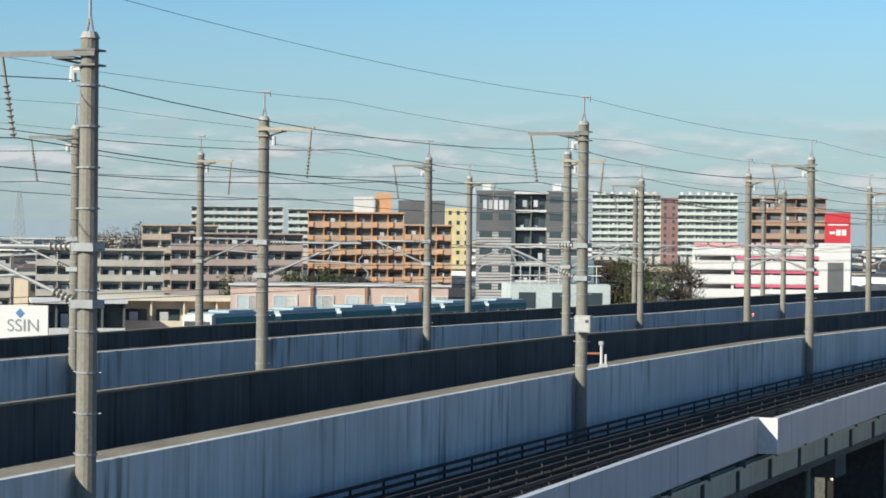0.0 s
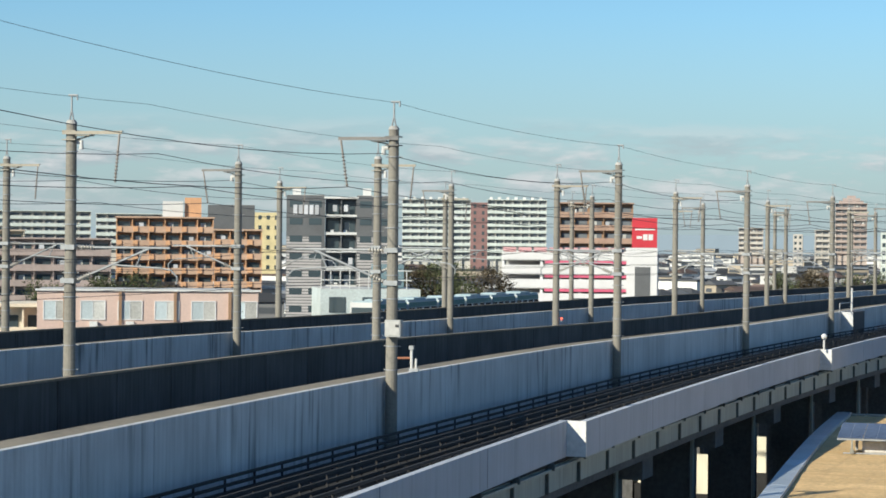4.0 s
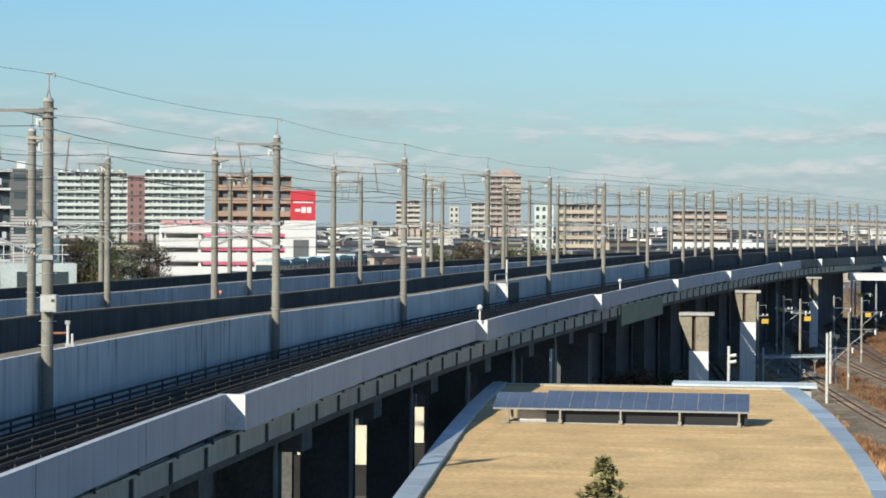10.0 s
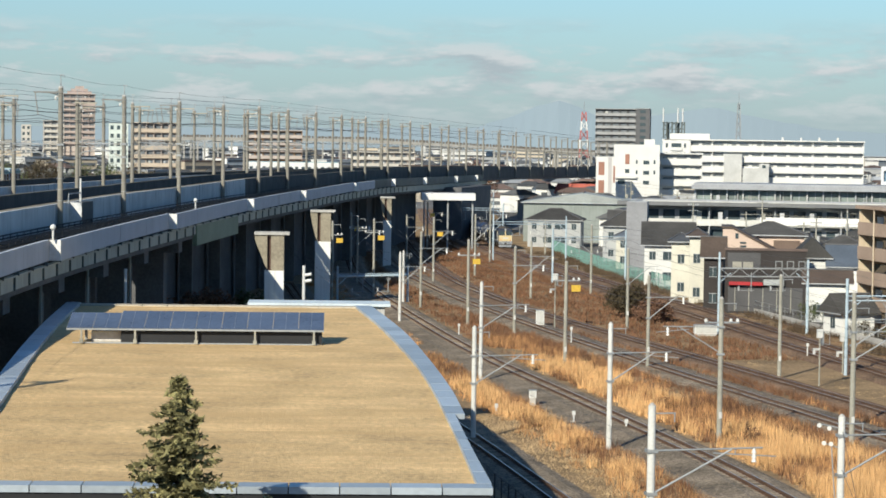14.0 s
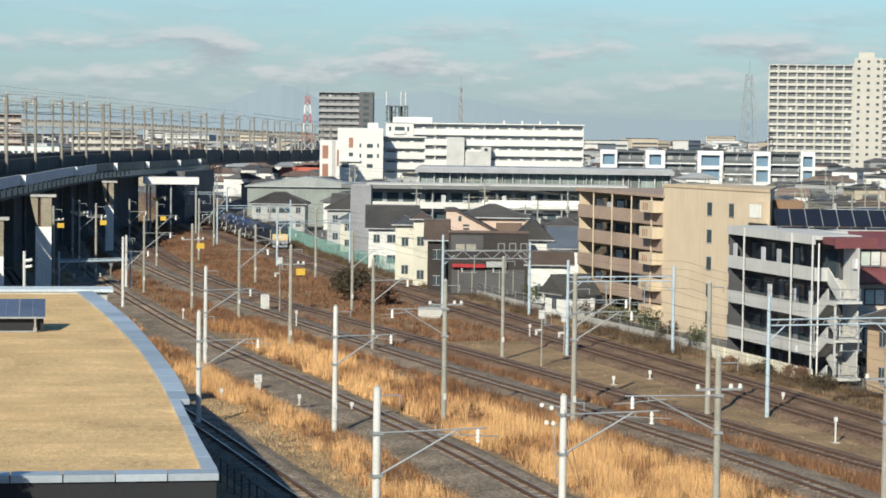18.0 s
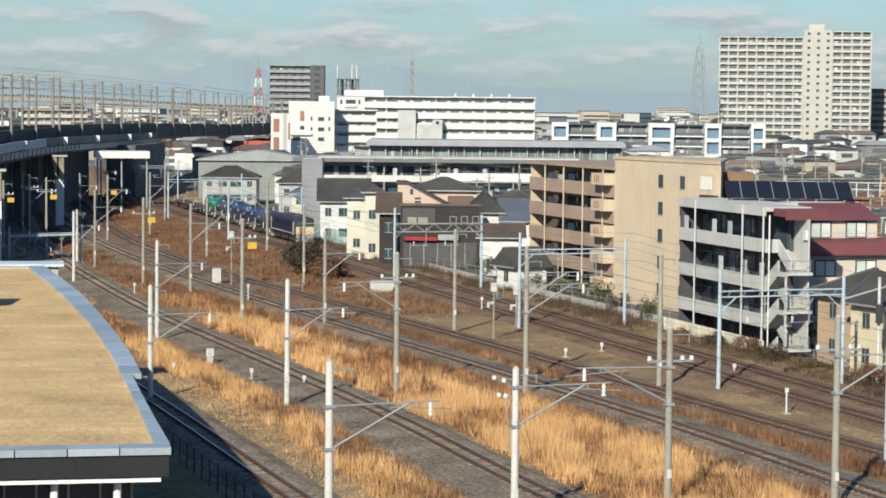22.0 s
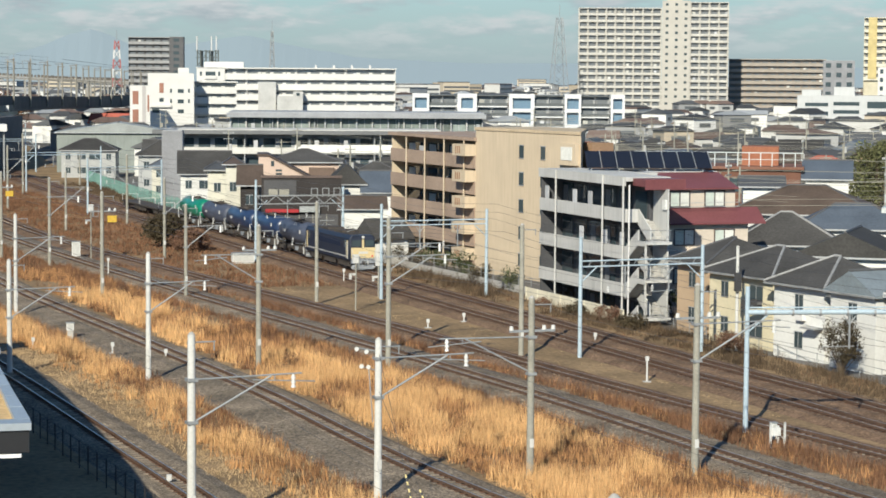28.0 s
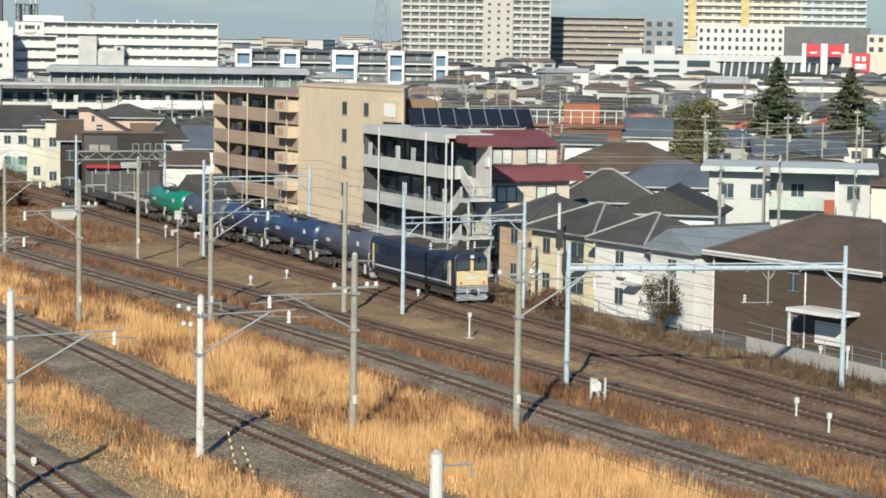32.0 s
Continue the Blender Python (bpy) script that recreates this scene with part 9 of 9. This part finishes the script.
for x, y, h in ((57.6, 108.5, 1.0), (57.2, 104.1, 0.9), (15.8, 104.6, 0.4), (14.6, 111.5, 0.4), (51.2, 143.6, 1.5), (45.9, 218, 1.2), (44.5, 178, 0.5), (48.6, 182, 0.5), (54.9, 166, 0.5),
                (17.6, 166, 0.6), (21, 162, 0.5), (12.2, 171, 0.5), (24.0, 230, 1.6), (25.5, 252, 1.6), (13, 240, 1.0), (68.2, 125.5, 1.2), (67.6, 121, 1.8)):
    marker(x, y, h, "white marker post beside the rails")


def dwarf_signal(x, y, h, label):
    t = thing("dwarf_signal", pose(x, y, 0, 0, 0, 10), label, "signal", "yard signals")
    part("post", tubes(((0, 0, -0.02), (0, 0, h), 0.07), n=8), GREYPOLE, t)
    part("head", boxes((-0.28, 0.28, -0.12, 0.12, h, h + 0.75)), PORCELAIN, t)
    part("arm", boxes((-0.6, 0.05, -0.05, 0.05, h - 1.1, h - 0.9), (-0.62, -0.42, -0.06, 0.06, h - 1.4, h - 0.9)), PORCELAIN, t)
    part("frame", boxes((0.2, 0.26, -0.3, 0.3, h - 0.6, h + 0.6), (0.2, 0.8, -0.3, -0.26, h - 0.6, h - 0.55), (0.2, 0.8, -0.3, -0.26, h + 0.55, h + 0.6), (0.76, 0.8, -0.3, -0.26, h - 0.6, h + 0.6)), STEEL, t)


dwarf_signal(41.6, 192.5, 4.2, "white signal box on a thin post")
dwarf_signal(46.0, 203, 3.0, "white signal box on a thin post")
dwarf_signal(24.2, 250, 5.4, "white signal head beside the yard track")
t = thing("road_signal", pose(63.6, 158.5, 0, 0, 0, -20), "dark signal heads on a pale post beside the houses", "signal")
part("post", tubes(((0, 0, -0.02), (0, 0, 8.0), 0.12), n=10), PALEPOLE, t)
part("signal_head", boxes((-0.25, 0.3, -0.5, -0.1, 4.6, 6.0)), BLK, t)
part("signal_head", boxes((0.3, 1.5, -0.5, -0.1, 3.3, 4.0)), BLK, t)
part("visor", tubes(((1.5, -0.3, 3.65), (1.85, -0.3, 3.65), 0.32, 0.36), n=10), BLK, t)


def utility_pole(x, y, h, label):
    t = thing("utility_pole", pose(x, y, 0, 0, 0, random.Random(int(x * 7)).uniform(0, 90)), label, "pole", "street utility poles")
    part("shaft", tubes(((0, 0, -0.1), (0, 0, h), 0.15, 0.10), n=8), GREYPOLE, t)
    for dz in (0.5, 1.4):
        part("crossarm", boxes((-0.9, 0.9, -0.05, 0.05, h - dz - 0.1, h - dz)), STEEL, t)
    part("transformer", tubes(((0.32, 0, h - 3.2), (0.32, 0, h - 2.3), 0.26), n=10), ROOFBOX, t)
    bm = bmesh.new()
    for xx in (-0.8, -0.4, 0.4, 0.8):
        tube(bm, (xx, 0, h - 0.5), (xx, 0, h - 0.3), 0.07, n=6)
    part("insulators", bm, PORCELAIN, t)


for x, y, h in ((72.6, 149.5, 11.5), (87, 168, 11), (112, 235, 12), (121, 232, 12), (98, 205, 11.5), (62.5, 240, 11), (64, 300, 11), (95, 240, 11), (130, 300, 12), (150, 330, 12), (84, 150, 11),
                (105, 290, 12), (120, 340, 12), (75, 330, 11.5), (60, 380, 11), (150, 400, 12), (110, 190, 11.5), (140, 250, 12)):
    utility_pole(x, y, h, "pale concrete street pole with transformer and wires")

# street poles and drop wires all over the town, too many to tell apart
rp = random.Random(5)
bm = bmesh.new()
for row_ in range(16):
    y = 170 + row_ * 24 + rp.uniform(-6, 6)
    x = SIDE(min(y, 600)) + rp.uniform(22, 34)
    last = None
    while x < 0.62 * y + 10:
        h = rp.uniform(9.5, 12.5)
        q = Vector((x, y + rp.uniform(-5, 5), 0))
        tube(bm, q, q + Vector((0, 0, h)), 0.15, 0.10, n=6)
        for dz in (0.5, 1.4):
            box(bm, q.x - 0.9, q.x + 0.9, q.y - 0.05, q.y + 0.05, h - dz, h - dz + 0.1)
        tube(bm, q + Vector((0.35, 0, h - 3.1)), q + Vector((0.35, 0, h - 2.2)), 0.25, n=6)
        if last is not None:
            for off, dz in ((-0.8, 0.4), (0.8, 0.4), (0.0, 2.0), (0.1, 2.6)):
                a, b = last[0] + Vector((off, 0, last[1] - dz)), q + Vector((off, 0, h - dz))
                m = (a + b) / 2 - Vector((0, 0, 0.5))
                tube(bm, a, m, 0.016, n=3)
                tube(bm, m, b, 0.016, n=3)
        last = (q, h)
        x += rp.uniform(24, 36)
tagged(part("street_poles", bm, GREYPOLE, None), "grey street poles with drop wires among the houses", "poles", kind="stuff")

# ------------------------------------------------------------ yard wires
def wire_run(fn, y0, y1, step, z, sag, label, off=0.0, radius=0.011):
    ys = np.arange(y0, y1, step)
    bm = bmesh.new()
    pts, radii = [], []
    for a, b in zip(ys, ys[1:]):
        pa, pb = Vector((fn(a) + off, a, z)), Vector((fn(b) + off, b, z))
        for i in range(0 if not pts else 1, 6):
            f = i / 5
            q = pa.lerp(pb, f)
            q.z -= sag * 4 * f * (1 - f)
            pts.append(q)
            radii.append(radius * (0.8 + a / 330))
    cable(bm, pts, radii)
    tagged(part("yard_wire", bm, WIRE, None), label, "wire", "overhead wires")


for fn in (TA, TB, TC, TD, TE, TF):
    wire_run(fn, 55, 420, 46, 6.6, 0.7, "messenger wire over a yard track")
    wire_run(fn, 55, 420, 46, 5.35, 0.03, "contact wire over a yard track")
wire_run(SIDE, 55, 420, 38, 8.4, 0.6, "feeder wire along the gantries", 3.6)
wire_run(SIDE, 55, 420, 38, 7.6, 0.6, "feeder wire along the gantries", 3.9)
wire_run(SIDE, 55, 420, 38, 7.0, 0.6, "feeder wire along the gantries", 3.3)
wire_run(TE, 55, 420, 38, 8.5, 0.6, "feeder wire along the gantries", -4.0)

# ------------------------------------------------------------ freight train on the main line
NAVY = mat("navy_loco_paint", (0.016, 0.023, 0.044), 0.5, vary=0.12, spec=0.5)
CREAMP = mat("cream_loco_paint", (0.60, 0.49, 0.28), 0.4, vary=0.06)
GREYP = mat("loco_grey", (0.25, 0.27, 0.30), 0.6, vary=0.15)
TANKB = mat("blue_tank_paint", (0.026, 0.047, 0.105), 0.34, vary=0.15, spec=0.5)
TANKG = mat("green_tank_paint", (0.01, 0.20, 0.13), 0.3, vary=0.12, spec=0.5)
TANKD = mat("dull_blue_tank_paint", (0.075, 0.088, 0.125), 0.5, vary=0.15)
UNDER = mat("dirty_underframe", (0.075, 0.065, 0.058), 0.8, vary=0.2)
WHEELM = mat("worn_wheel_steel", (0.20, 0.17, 0.15), 0.5, metal=0.6)


def bogie(t, x, axles, gap):
    b = part("bogie", boxes((x - gap * (axles - 1) / 2 - 0.7, x + gap * (axles - 1) / 2 + 0.7, -1.12, -1.0, 0.35, 0.75), (x - gap * (axles - 1) / 2 - 0.7, x + gap * (axles - 1) / 2 + 0.7, 1.0, 1.12, 0.35, 0.75),
                            (x - 0.3, x + 0.3, -1.0, 1.0, 0.45, 0.8)), UNDER, t)
    for i in range(axles):
        xx = x + (i - (axles - 1) / 2) * gap
        for s in (-1, 1):
            part("wheel", tubes(((xx, s * 0.5, 0.44), (xx, s * 0.63, 0.44), 0.44), n=16), WHEELM, b)
        part("axle", tubes(((xx, -0.6, 0.44), (xx, 0.6, 0.44), 0.08), n=8), WHEELM, b)


def locomotive():
    t = thing("locomotive", Matrix(), "navy electric locomotive with cream cab front", "locomotive")
    L = 8.4
    body = bmesh.new()
    sec = [(-1.40, 1.05), (1.40, 1.05), (1.40, 3.25), (1.15, 3.62), (-1.15, 3.62), (-1.40, 3.25)]
    for x0, x1 in ((-L + 0.35, L - 0.35),):
        a = [body.verts.new((x0, y, z)) for y, z in sec]
        b = [body.verts.new((x1, y, z)) for y, z in sec]
        for i in range(6):
            body.faces.new((a[i], a[(i + 1) % 6], b[(i + 1) % 6], b[i]))
        body.faces.new(a)
        body.faces.new(b[::-1])
    part("body", body, NAVY, t)
    for s in (1, -1):
        nose = bmesh.new()
        a = [nose.verts.new((s * (L - 0.35), y, z)) for y, z in sec]
        c = [nose.verts.new((s * (L - (0.0 if z < 2.4 else 0.28)), y * 0.93, z)) for y, z in sec]
        for i in range(6):
            nose.faces.new((a[i], a[(i + 1) % 6], c[(i + 1) % 6], c[i]))
        nose.faces.new(c)
        part("cab_front", nose, NAVY, t)
        part("cream_panel", boxes((s * L - 0.02, s * L + 0.03, -1.3, 1.3, 1.3, 2.38)), CREAMP, t, "cream lower cab front")
        part("number_bar", boxes((min(s * L + 0.03 * s, s * L + 0.05 * s), max(s * L + 0.03 * s, s * L + 0.05 * s), -0.5, 0.5, 1.75, 1.97)), PORCELAIN, t, "pale number bar")
        for yy in (-0.95, 0.95):
            part("tail_lamp", tubes(((s * (L + 0.02), yy, 1.5), (s * (L + 0.1), yy, 1.5), 0.09), n=8), REDP, t, "red tail lamp")
            part("corner_step", boxes((s * L - 0.1, s * L + 0.1, yy * 1.2 - 0.14, yy * 1.2 + 0.14, 0.32, 0.40)), PORCELAIN, t, "white corner step")
            part("grab_rail", tubes(((s * (L + 0.09), yy * 1.28, 1.15), (s * (L + 0.09), yy * 1.28, 2.2), 0.025), n=5), PORCELAIN, t, "white grab rail")
            part("hose", tubes(((s * (L + 0.14), yy * 0.5, 1.0), (s * (L + 0.22), yy * 0.5, 0.6), 0.045), n=6), PORCELAIN, t, "pale brake hose")
        part("walk_rail", tubes(((s * (L + 0.1), -1.2, 1.22), (s * (L + 0.1), 1.2, 1.22), 0.03), n=5), PORCELAIN, t, "white front rail")
        part("cream_side", boxes((s * (L - 1.0) - 0.16, s * (L - 1.0) + 0.16, -1.43, -1.38, 1.3, 3.1)), CREAMP, t)
        part("cream_side", boxes((s * (L - 1.0) - 0.16, s * (L - 1.0) + 0.16, 1.38, 1.43, 1.3, 3.1)), CREAMP, t)
        for yy in (-0.72, 0.72):
            part("windscreen", boxes((s * (L - 0.2) - 0.06, s * (L - 0.2) + 0.1, yy - 0.46, yy + 0.46, 2.48, 3.12)), GLASS, t)
        part("cab_door", boxes((s * (L - 0.12) - 0.1, s * (L - 0.12) + 0.14, -0.09, 0.09, 2.3, 3.2)), CREAMP, t, "cream centre door pillar")
        part("side_window", boxes((s * (L - 1.7) - 0.4, s * (L - 1.7) + 0.4, -1.42, -1.39, 2.35, 3.05)), GLASS, t)
        part("headlamp", tubes(((s * (L - 0.15), 0, 3.45), (s * (L + 0.02), 0, 3.45), 0.15), n=10), PORCELAIN, t)
        part("buffer_beam", boxes((s * L - 0.12, s * L + 0.12, -1.3, 1.3, 0.75, 1.15)), GREYP, t)
        part("snow_plough", boxes((s * L - 0.25, s * L + 0.05, -1.2, 1.2, 0.15, 0.6)), GREYP, t)
        part("coupler", boxes((s * L if s > 0 else s * L - 0.5, s * L + 0.5 if s > 0 else s * L, -0.15, 0.15, 0.75, 1.0)), UNDER, t)
        part("pantograph", tubes(((s * 4.6, -0.6, 3.75), (s * 5.6, 0, 4.1), 0.03), ((s * 4.6, 0.6, 3.75), (s * 5.6, 0, 4.1), 0.03), ((s * 5.6, 0, 4.1), (s * 4.6, 0, 4.35), 0.03), ((s * 4.6, -0.8, 4.37), (s * 4.6, 0.8, 4.37), 0.04), n=5), STEEL, t)
        part("roof_hood", boxes((s * 2.6 - 1.4, s * 2.6 + 1.4, -0.9, 0.9, 3.6, 3.85)), UNDER, t)
    part("roof_walk", boxes((-6.6, 6.6, -1.05, 1.05, 3.6, 3.68)), UNDER, t)
    part("stripe", boxes((-L + 1.3, L - 1.3, -1.425, -1.395, 1.35, 1.47)), PORCELAIN, t, "pale line along the side")
    part("louvre", boxes((-5.0, 5.0, -1.43, -1.395, 2.35, 3.0)), mat("louvre_navy", (0.014, 0.022, 0.05), 0.6), t)
    part("underframe", boxes((-L + 0.6, L - 0.6, -1.2, 1.2, 0.75, 1.06)), UNDER, t)
    for x in (-5.2, 0, 5.2):
        bogie(t, x, 2, 2.5)
    part("handrail", tubes(((L - 1.25, -1.45, 1.2), (L - 1.25, -1.45, 2.9), 0.025), ((L - 0.75, -1.45, 1.2), (L - 0.75, -1.45, 2.9), 0.025), n=4), PORCELAIN, t)
    return t


def tank_wagon(paint, label):
    t = thing("tank_wagon", Matrix(), label, "wagon", "freight wagons")
    bm = bmesh.new()
    # the barrel sags to the middle, where the manway stands
    prof = [(-5.68, 0.55, 0.0), (-5.5, 1.0, 0.0), (-5.25, 1.2, 0.0), (-1.2, 1.3, -0.12), (1.2, 1.3, -0.12), (5.25, 1.2, 0.0), (5.5, 1.0, 0.0), (5.68, 0.55, 0.0)]
    n = 24
    rings = [[bm.verts.new((x, rr * math.cos(2 * math.pi * i / n), 2.48 + dz + rr * math.sin(2 * math.pi * i / n))) for i in range(n)] for x, rr, dz in prof]
    for a, b in zip(rings, rings[1:]):
        for i in range(n):
            bm.faces.new((a[i], a[(i + 1) % n], b[(i + 1) % n], b[i]))
    bm.faces.new(rings[0][::-1])
    bm.faces.new(rings[-1])
    for f in bm.faces:
        f.smooth = True
    part("tank", bm, paint, t)
    part("manway", tubes(((0, 0, 3.6), (0, 0, 3.9), 0.42), n=12), UNDER, t, "dark manway dome")
    part("walkway", boxes((-2.4, 2.4, -0.62, 0.62, 3.66, 3.70)), UNDER, t)
    for yy in (-0.6, 0.6):
        part("walk_rail", tubes(((-2.4, yy, 3.7), (-2.4, yy, 4.0), 0.02), ((-2.4, yy, 4.0), (2.4, yy, 4.0), 0.02), ((2.4, yy, 4.0), (2.4, yy, 3.7), 0.02), n=4), UNDER, t)
    part("underframe", boxes((-6.0, 6.0, -0.25, 0.25, 0.85, 1.2), (-6.0, -5.1, -1.25, 1.25, 0.95, 1.15), (5.1, 6.0, -1.25, 1.25, 0.95, 1.15)), UNDER, t)
    part("ladder", tubes(((0.55, -1.32, 1.0), (0.4, -0.85, 3.6), 0.03), ((0.95, -1.32, 1.0), (0.8, -0.85, 3.6), 0.03), ((0.57, -1.27, 1.5), (0.93, -1.27, 1.5), 0.025), ((0.5, -1.1, 2.3), (0.9, -1.1, 2.3), 0.025), n=4), PORCELAIN, t)
    for x in (-5.95, 5.95):
        part("end_rail", tubes(((x, -1.2, 1.1), (x, -1.2, 2.1), 0.03), ((x, 1.2, 1.1), (x, 1.2, 2.1), 0.03), ((x, -1.2, 2.1), (x, 1.2, 2.1), 0.03), n=4), PORCELAIN, t)
    part("step", boxes((5.2, 5.5, -1.3, -1.22, 0.35, 1.15)), PORCELAIN, t, "white side step")
    part("side_rail", tubes(((-5.9, -1.28, 1.45), (-2.0, -1.3, 1.3), 0.03), ((2.0, -1.3, 1.3), (5.2, -1.28, 1.45), 0.03), n=4), GREYP, t, "pale side handrail")
    part("brake_wheel", tubes(((-5.2, -1.32, 0.95), (-5.2, -1.38, 0.95), 0.3, 0.3), n=12), PORCELAIN, t, "white brake handwheel")
    part("air_tank", tubes(((-1.4, -0.95, 0.72), (0.2, -0.95, 0.72), 0.2, 0.2), n=10), UNDER, t, "dark air reservoir")
    part("valve_box", boxes((1.2, 1.75, -1.1, -0.8, 0.5, 0.95)), GREYP, t, "grey valve box")
    part("plate", boxes((-3.2, -2.3, -1.29, -1.24, 2.35, 2.62)), PORCELAIN, t, "white plate")
    part("plate", boxes((3.5, 3.9, -1.28, -1.22, 2.5, 2.9)), PORCELAIN, t, "white plate")
    for x in (-4.5, 3.8):
        part("saddle", boxes((x, x + 0.7, -1.0, 1.0, 1.1, 1.5)), UNDER, t)
    part("brake_gear", boxes((-1.6, 1.4, -0.9, 0.9, 0.55, 0.95)), UNDER, t)
    for x in (-4.2, 4.2):
        bogie(t, x, 2, 1.8)
    return t


loco = locomotive()
blue_lab = "glossy blue bogie tank wagon"
def flat_wagon(label):
    t = thing("flat_wagon", Matrix(), label, "wagon", "freight wagons")
    part("deck", boxes((-5.9, 5.9, -1.25, 1.25, 0.95, 1.15)), UNDER, t)
    part("sole_bar", boxes((-5.9, 5.9, -0.9, -0.7, 0.65, 0.95)), UNDER, t)
    part("sole_bar", boxes((-5.9, 5.9, 0.7, 0.9, 0.65, 0.95)), UNDER, t)
    for x in (-5.85, 5.85):
        part("end_rail", tubes(((x, -1.15, 1.1), (x, -1.15, 2.0), 0.03), ((x, 1.15, 1.1), (x, 1.15, 2.0), 0.03), ((x, -1.15, 2.0), (x, 1.15, 2.0), 0.03), n=4), PORCELAIN, t)
    for x in (-4.2, 4.2):
        bogie(t, x, 2, 1.8)
    return t


dull_w = tank_wagon(TANKD, "dull grey-blue bogie tank wagon")
blue_w = tank_wagon(TANKB, blue_lab)
green_w = tank_wagon(TANKG, "bright green bogie tank wagon")
flat_w = flat_wagon("dark empty flat wagon")
wagons = [dull_w, blue_w, copy_thing(blue_w, Matrix()), copy_thing(dull_w, Matrix()), green_w, flat_w, copy_thing(flat_w, Matrix()), copy_thing(flat_w, Matrix())]

# commuter train on the farthest line
FX = curve_x([(-78, -40), (-76, 60), (-72, 137), (-69.2, 160), (-66.8, 185), (-63.8, 234), (-60, 300), (-50, 420), (-30, 600), (-15, 720)])
v3 = thing("far_viaduct", Matrix(), "plain far viaduct deck behind the others", "viaduct", kind="structure")
bm = bmesh.new()
sweep(bm, [(-3.6, 10.9), (-3.6, 11.9), (3.6, 11.9), (3.6, 10.9)], frames_along(FX, -30, 700, 12))
part("deck", bm, UNDERSIDE, v3)
for y in np.arange(60, 600, 30.0):
    c = Vector((FX(y), y, 0))
    part("column", boxes((c.x - 1.2, c.x + 1.2, c.y - 1, c.y + 1, -0.1, 11.0)), UNDERSIDE, v3)
CARW = mat("white_car_body", (0.55, 0.60, 0.60), 0.4, vary=0.05)
CARG = mat("teal_car_band", (0.05, 0.20, 0.20), 0.4, vary=0.05)
CARR = mat("pale_blue_car_roof", (0.34, 0.43, 0.46), 0.6)


def commuter_car(tail=False):
    """A short rubber-tyred guideway car, eight metres long."""
    t = thing("guideway_car", Matrix(), "white-ended guideway cab car with teal side" if tail else "short guideway car with teal side and pale roof", "train car", "guideway train")
    part("body", boxes((-3.8, 3.8, -1.2, 1.2, 0.35, 2.95)), CARW, t)
    part("roof", boxes((-3.8, 3.8, -1.1, 1.1, 2.95, 3.15)), CARR, t)
    part("band", boxes((-3.75, 3.75, -1.225, -1.205, 0.6, 1.3)), CARG, t)
    part("band", boxes((-3.75, 3.75, -1.225, -1.205, 2.45, 2.9)), CARG, t)
    for x in (-3.0, -1.0, 1.0, 3.0):
        part("window", boxes((x - 0.75, x + 0.75, -1.225, -1.205, 1.4, 2.4)), GLASS, t)
    part("air_unit", boxes((-1.6, 1.6, -0.85, 0.85, 3.13, 3.3)), CARR, t)
    part("gangway", boxes((3.82, 4.2, -0.6, 0.6, 0.5, 2.7)), UNDER, t)
    part("underframe", boxes((-3.5, 3.5, -1.0, 1.0, 0.1, 0.35)), UNDER, t)
    part("guide_arm", boxes((-2.7, -2.3, -1.3, 1.3, -0.12, 0.12)), UNDER, t)
    for x in (-2.5, 2.5):
        for yy in (-1.05, 0.8):
            part("wheel", tubes(((x, yy, 0.36), (x, yy + 0.25, 0.36), 0.36), n=12), UNDER, t)
    if tail:
        part("cab", boxes((-4.2, -3.82, -1.2, 1.2, 0.35, 3.05)), PORCELAIN, t, "white cab end")
        part("windscreen", boxes((-4.23, -4.205, -1.05, 1.05, 1.5, 2.6)), GLASS, t)
    return t


cars = [commuter_car(True), commuter_car()]
for i in range(4):
    cars.append(copy_thing(cars[1], Matrix()))


# ------------------------------------------------------------ movement
def arc_table(fn, y0, y1, step=2.0):
    ys = np.arange(y0, y1, step)
    xs = np.array([fn(y) for y in ys])
    s = np.concatenate([[0], np.cumsum(np.hypot(np.diff(xs), np.diff(ys)))])
    return ys, xs, s


def motions():
    """The freight train comes down the main line; the short guideway train runs away behind the viaducts."""
    ys, xs, s = arc_table(TF, 45, 1150)
    t_key, y_key = [0, 6, 10, 13, 15, 19, 22, 25, 28, 30, 32], [625, 543, 488, 446, 418, 360, 318, 274.5, 227.5, 194, 160]
    front = np.interp(y_key, ys, s)
    offsets = [8.4] + [23.2 + i * 12.15 for i in range(len(wagons))]
    for car, off in zip([loco] + wagons, offsets):
        rows = []
        for k, t in enumerate(np.arange(0, 32.01, 1.0)):
            c = np.interp(t, t_key, front) + off
            x, y = np.interp(c, s, xs), np.interp(c, s, ys)
            x2, y2 = np.interp(c - 4, s, xs), np.interp(c - 4, s, ys)
            rows.append((float(t), pose(x, y, 0.41, 0, 0, math.degrees(math.atan2(y2 - y, x2 - x)))))
        walk(car, rows)
    t_key, y_key = [0, 3, 7, 13, 32], [137, 181, 235, 315, 575]
    for i, car in enumerate(cars):
        rows = []
        for t in np.arange(0, 32.01, 1.0):
            y = float(np.interp(t, t_key, y_key)) + 4.2 + i * 8.2
            (c, u), = frames_along(FX, y, y + 1, 1)[:1]
            rows.append((float(t), pose(c.x, c.y, 12.0, 0, 0, math.degrees(math.atan2(-u.x, u.y)))))
        walk(car, rows)


motions()
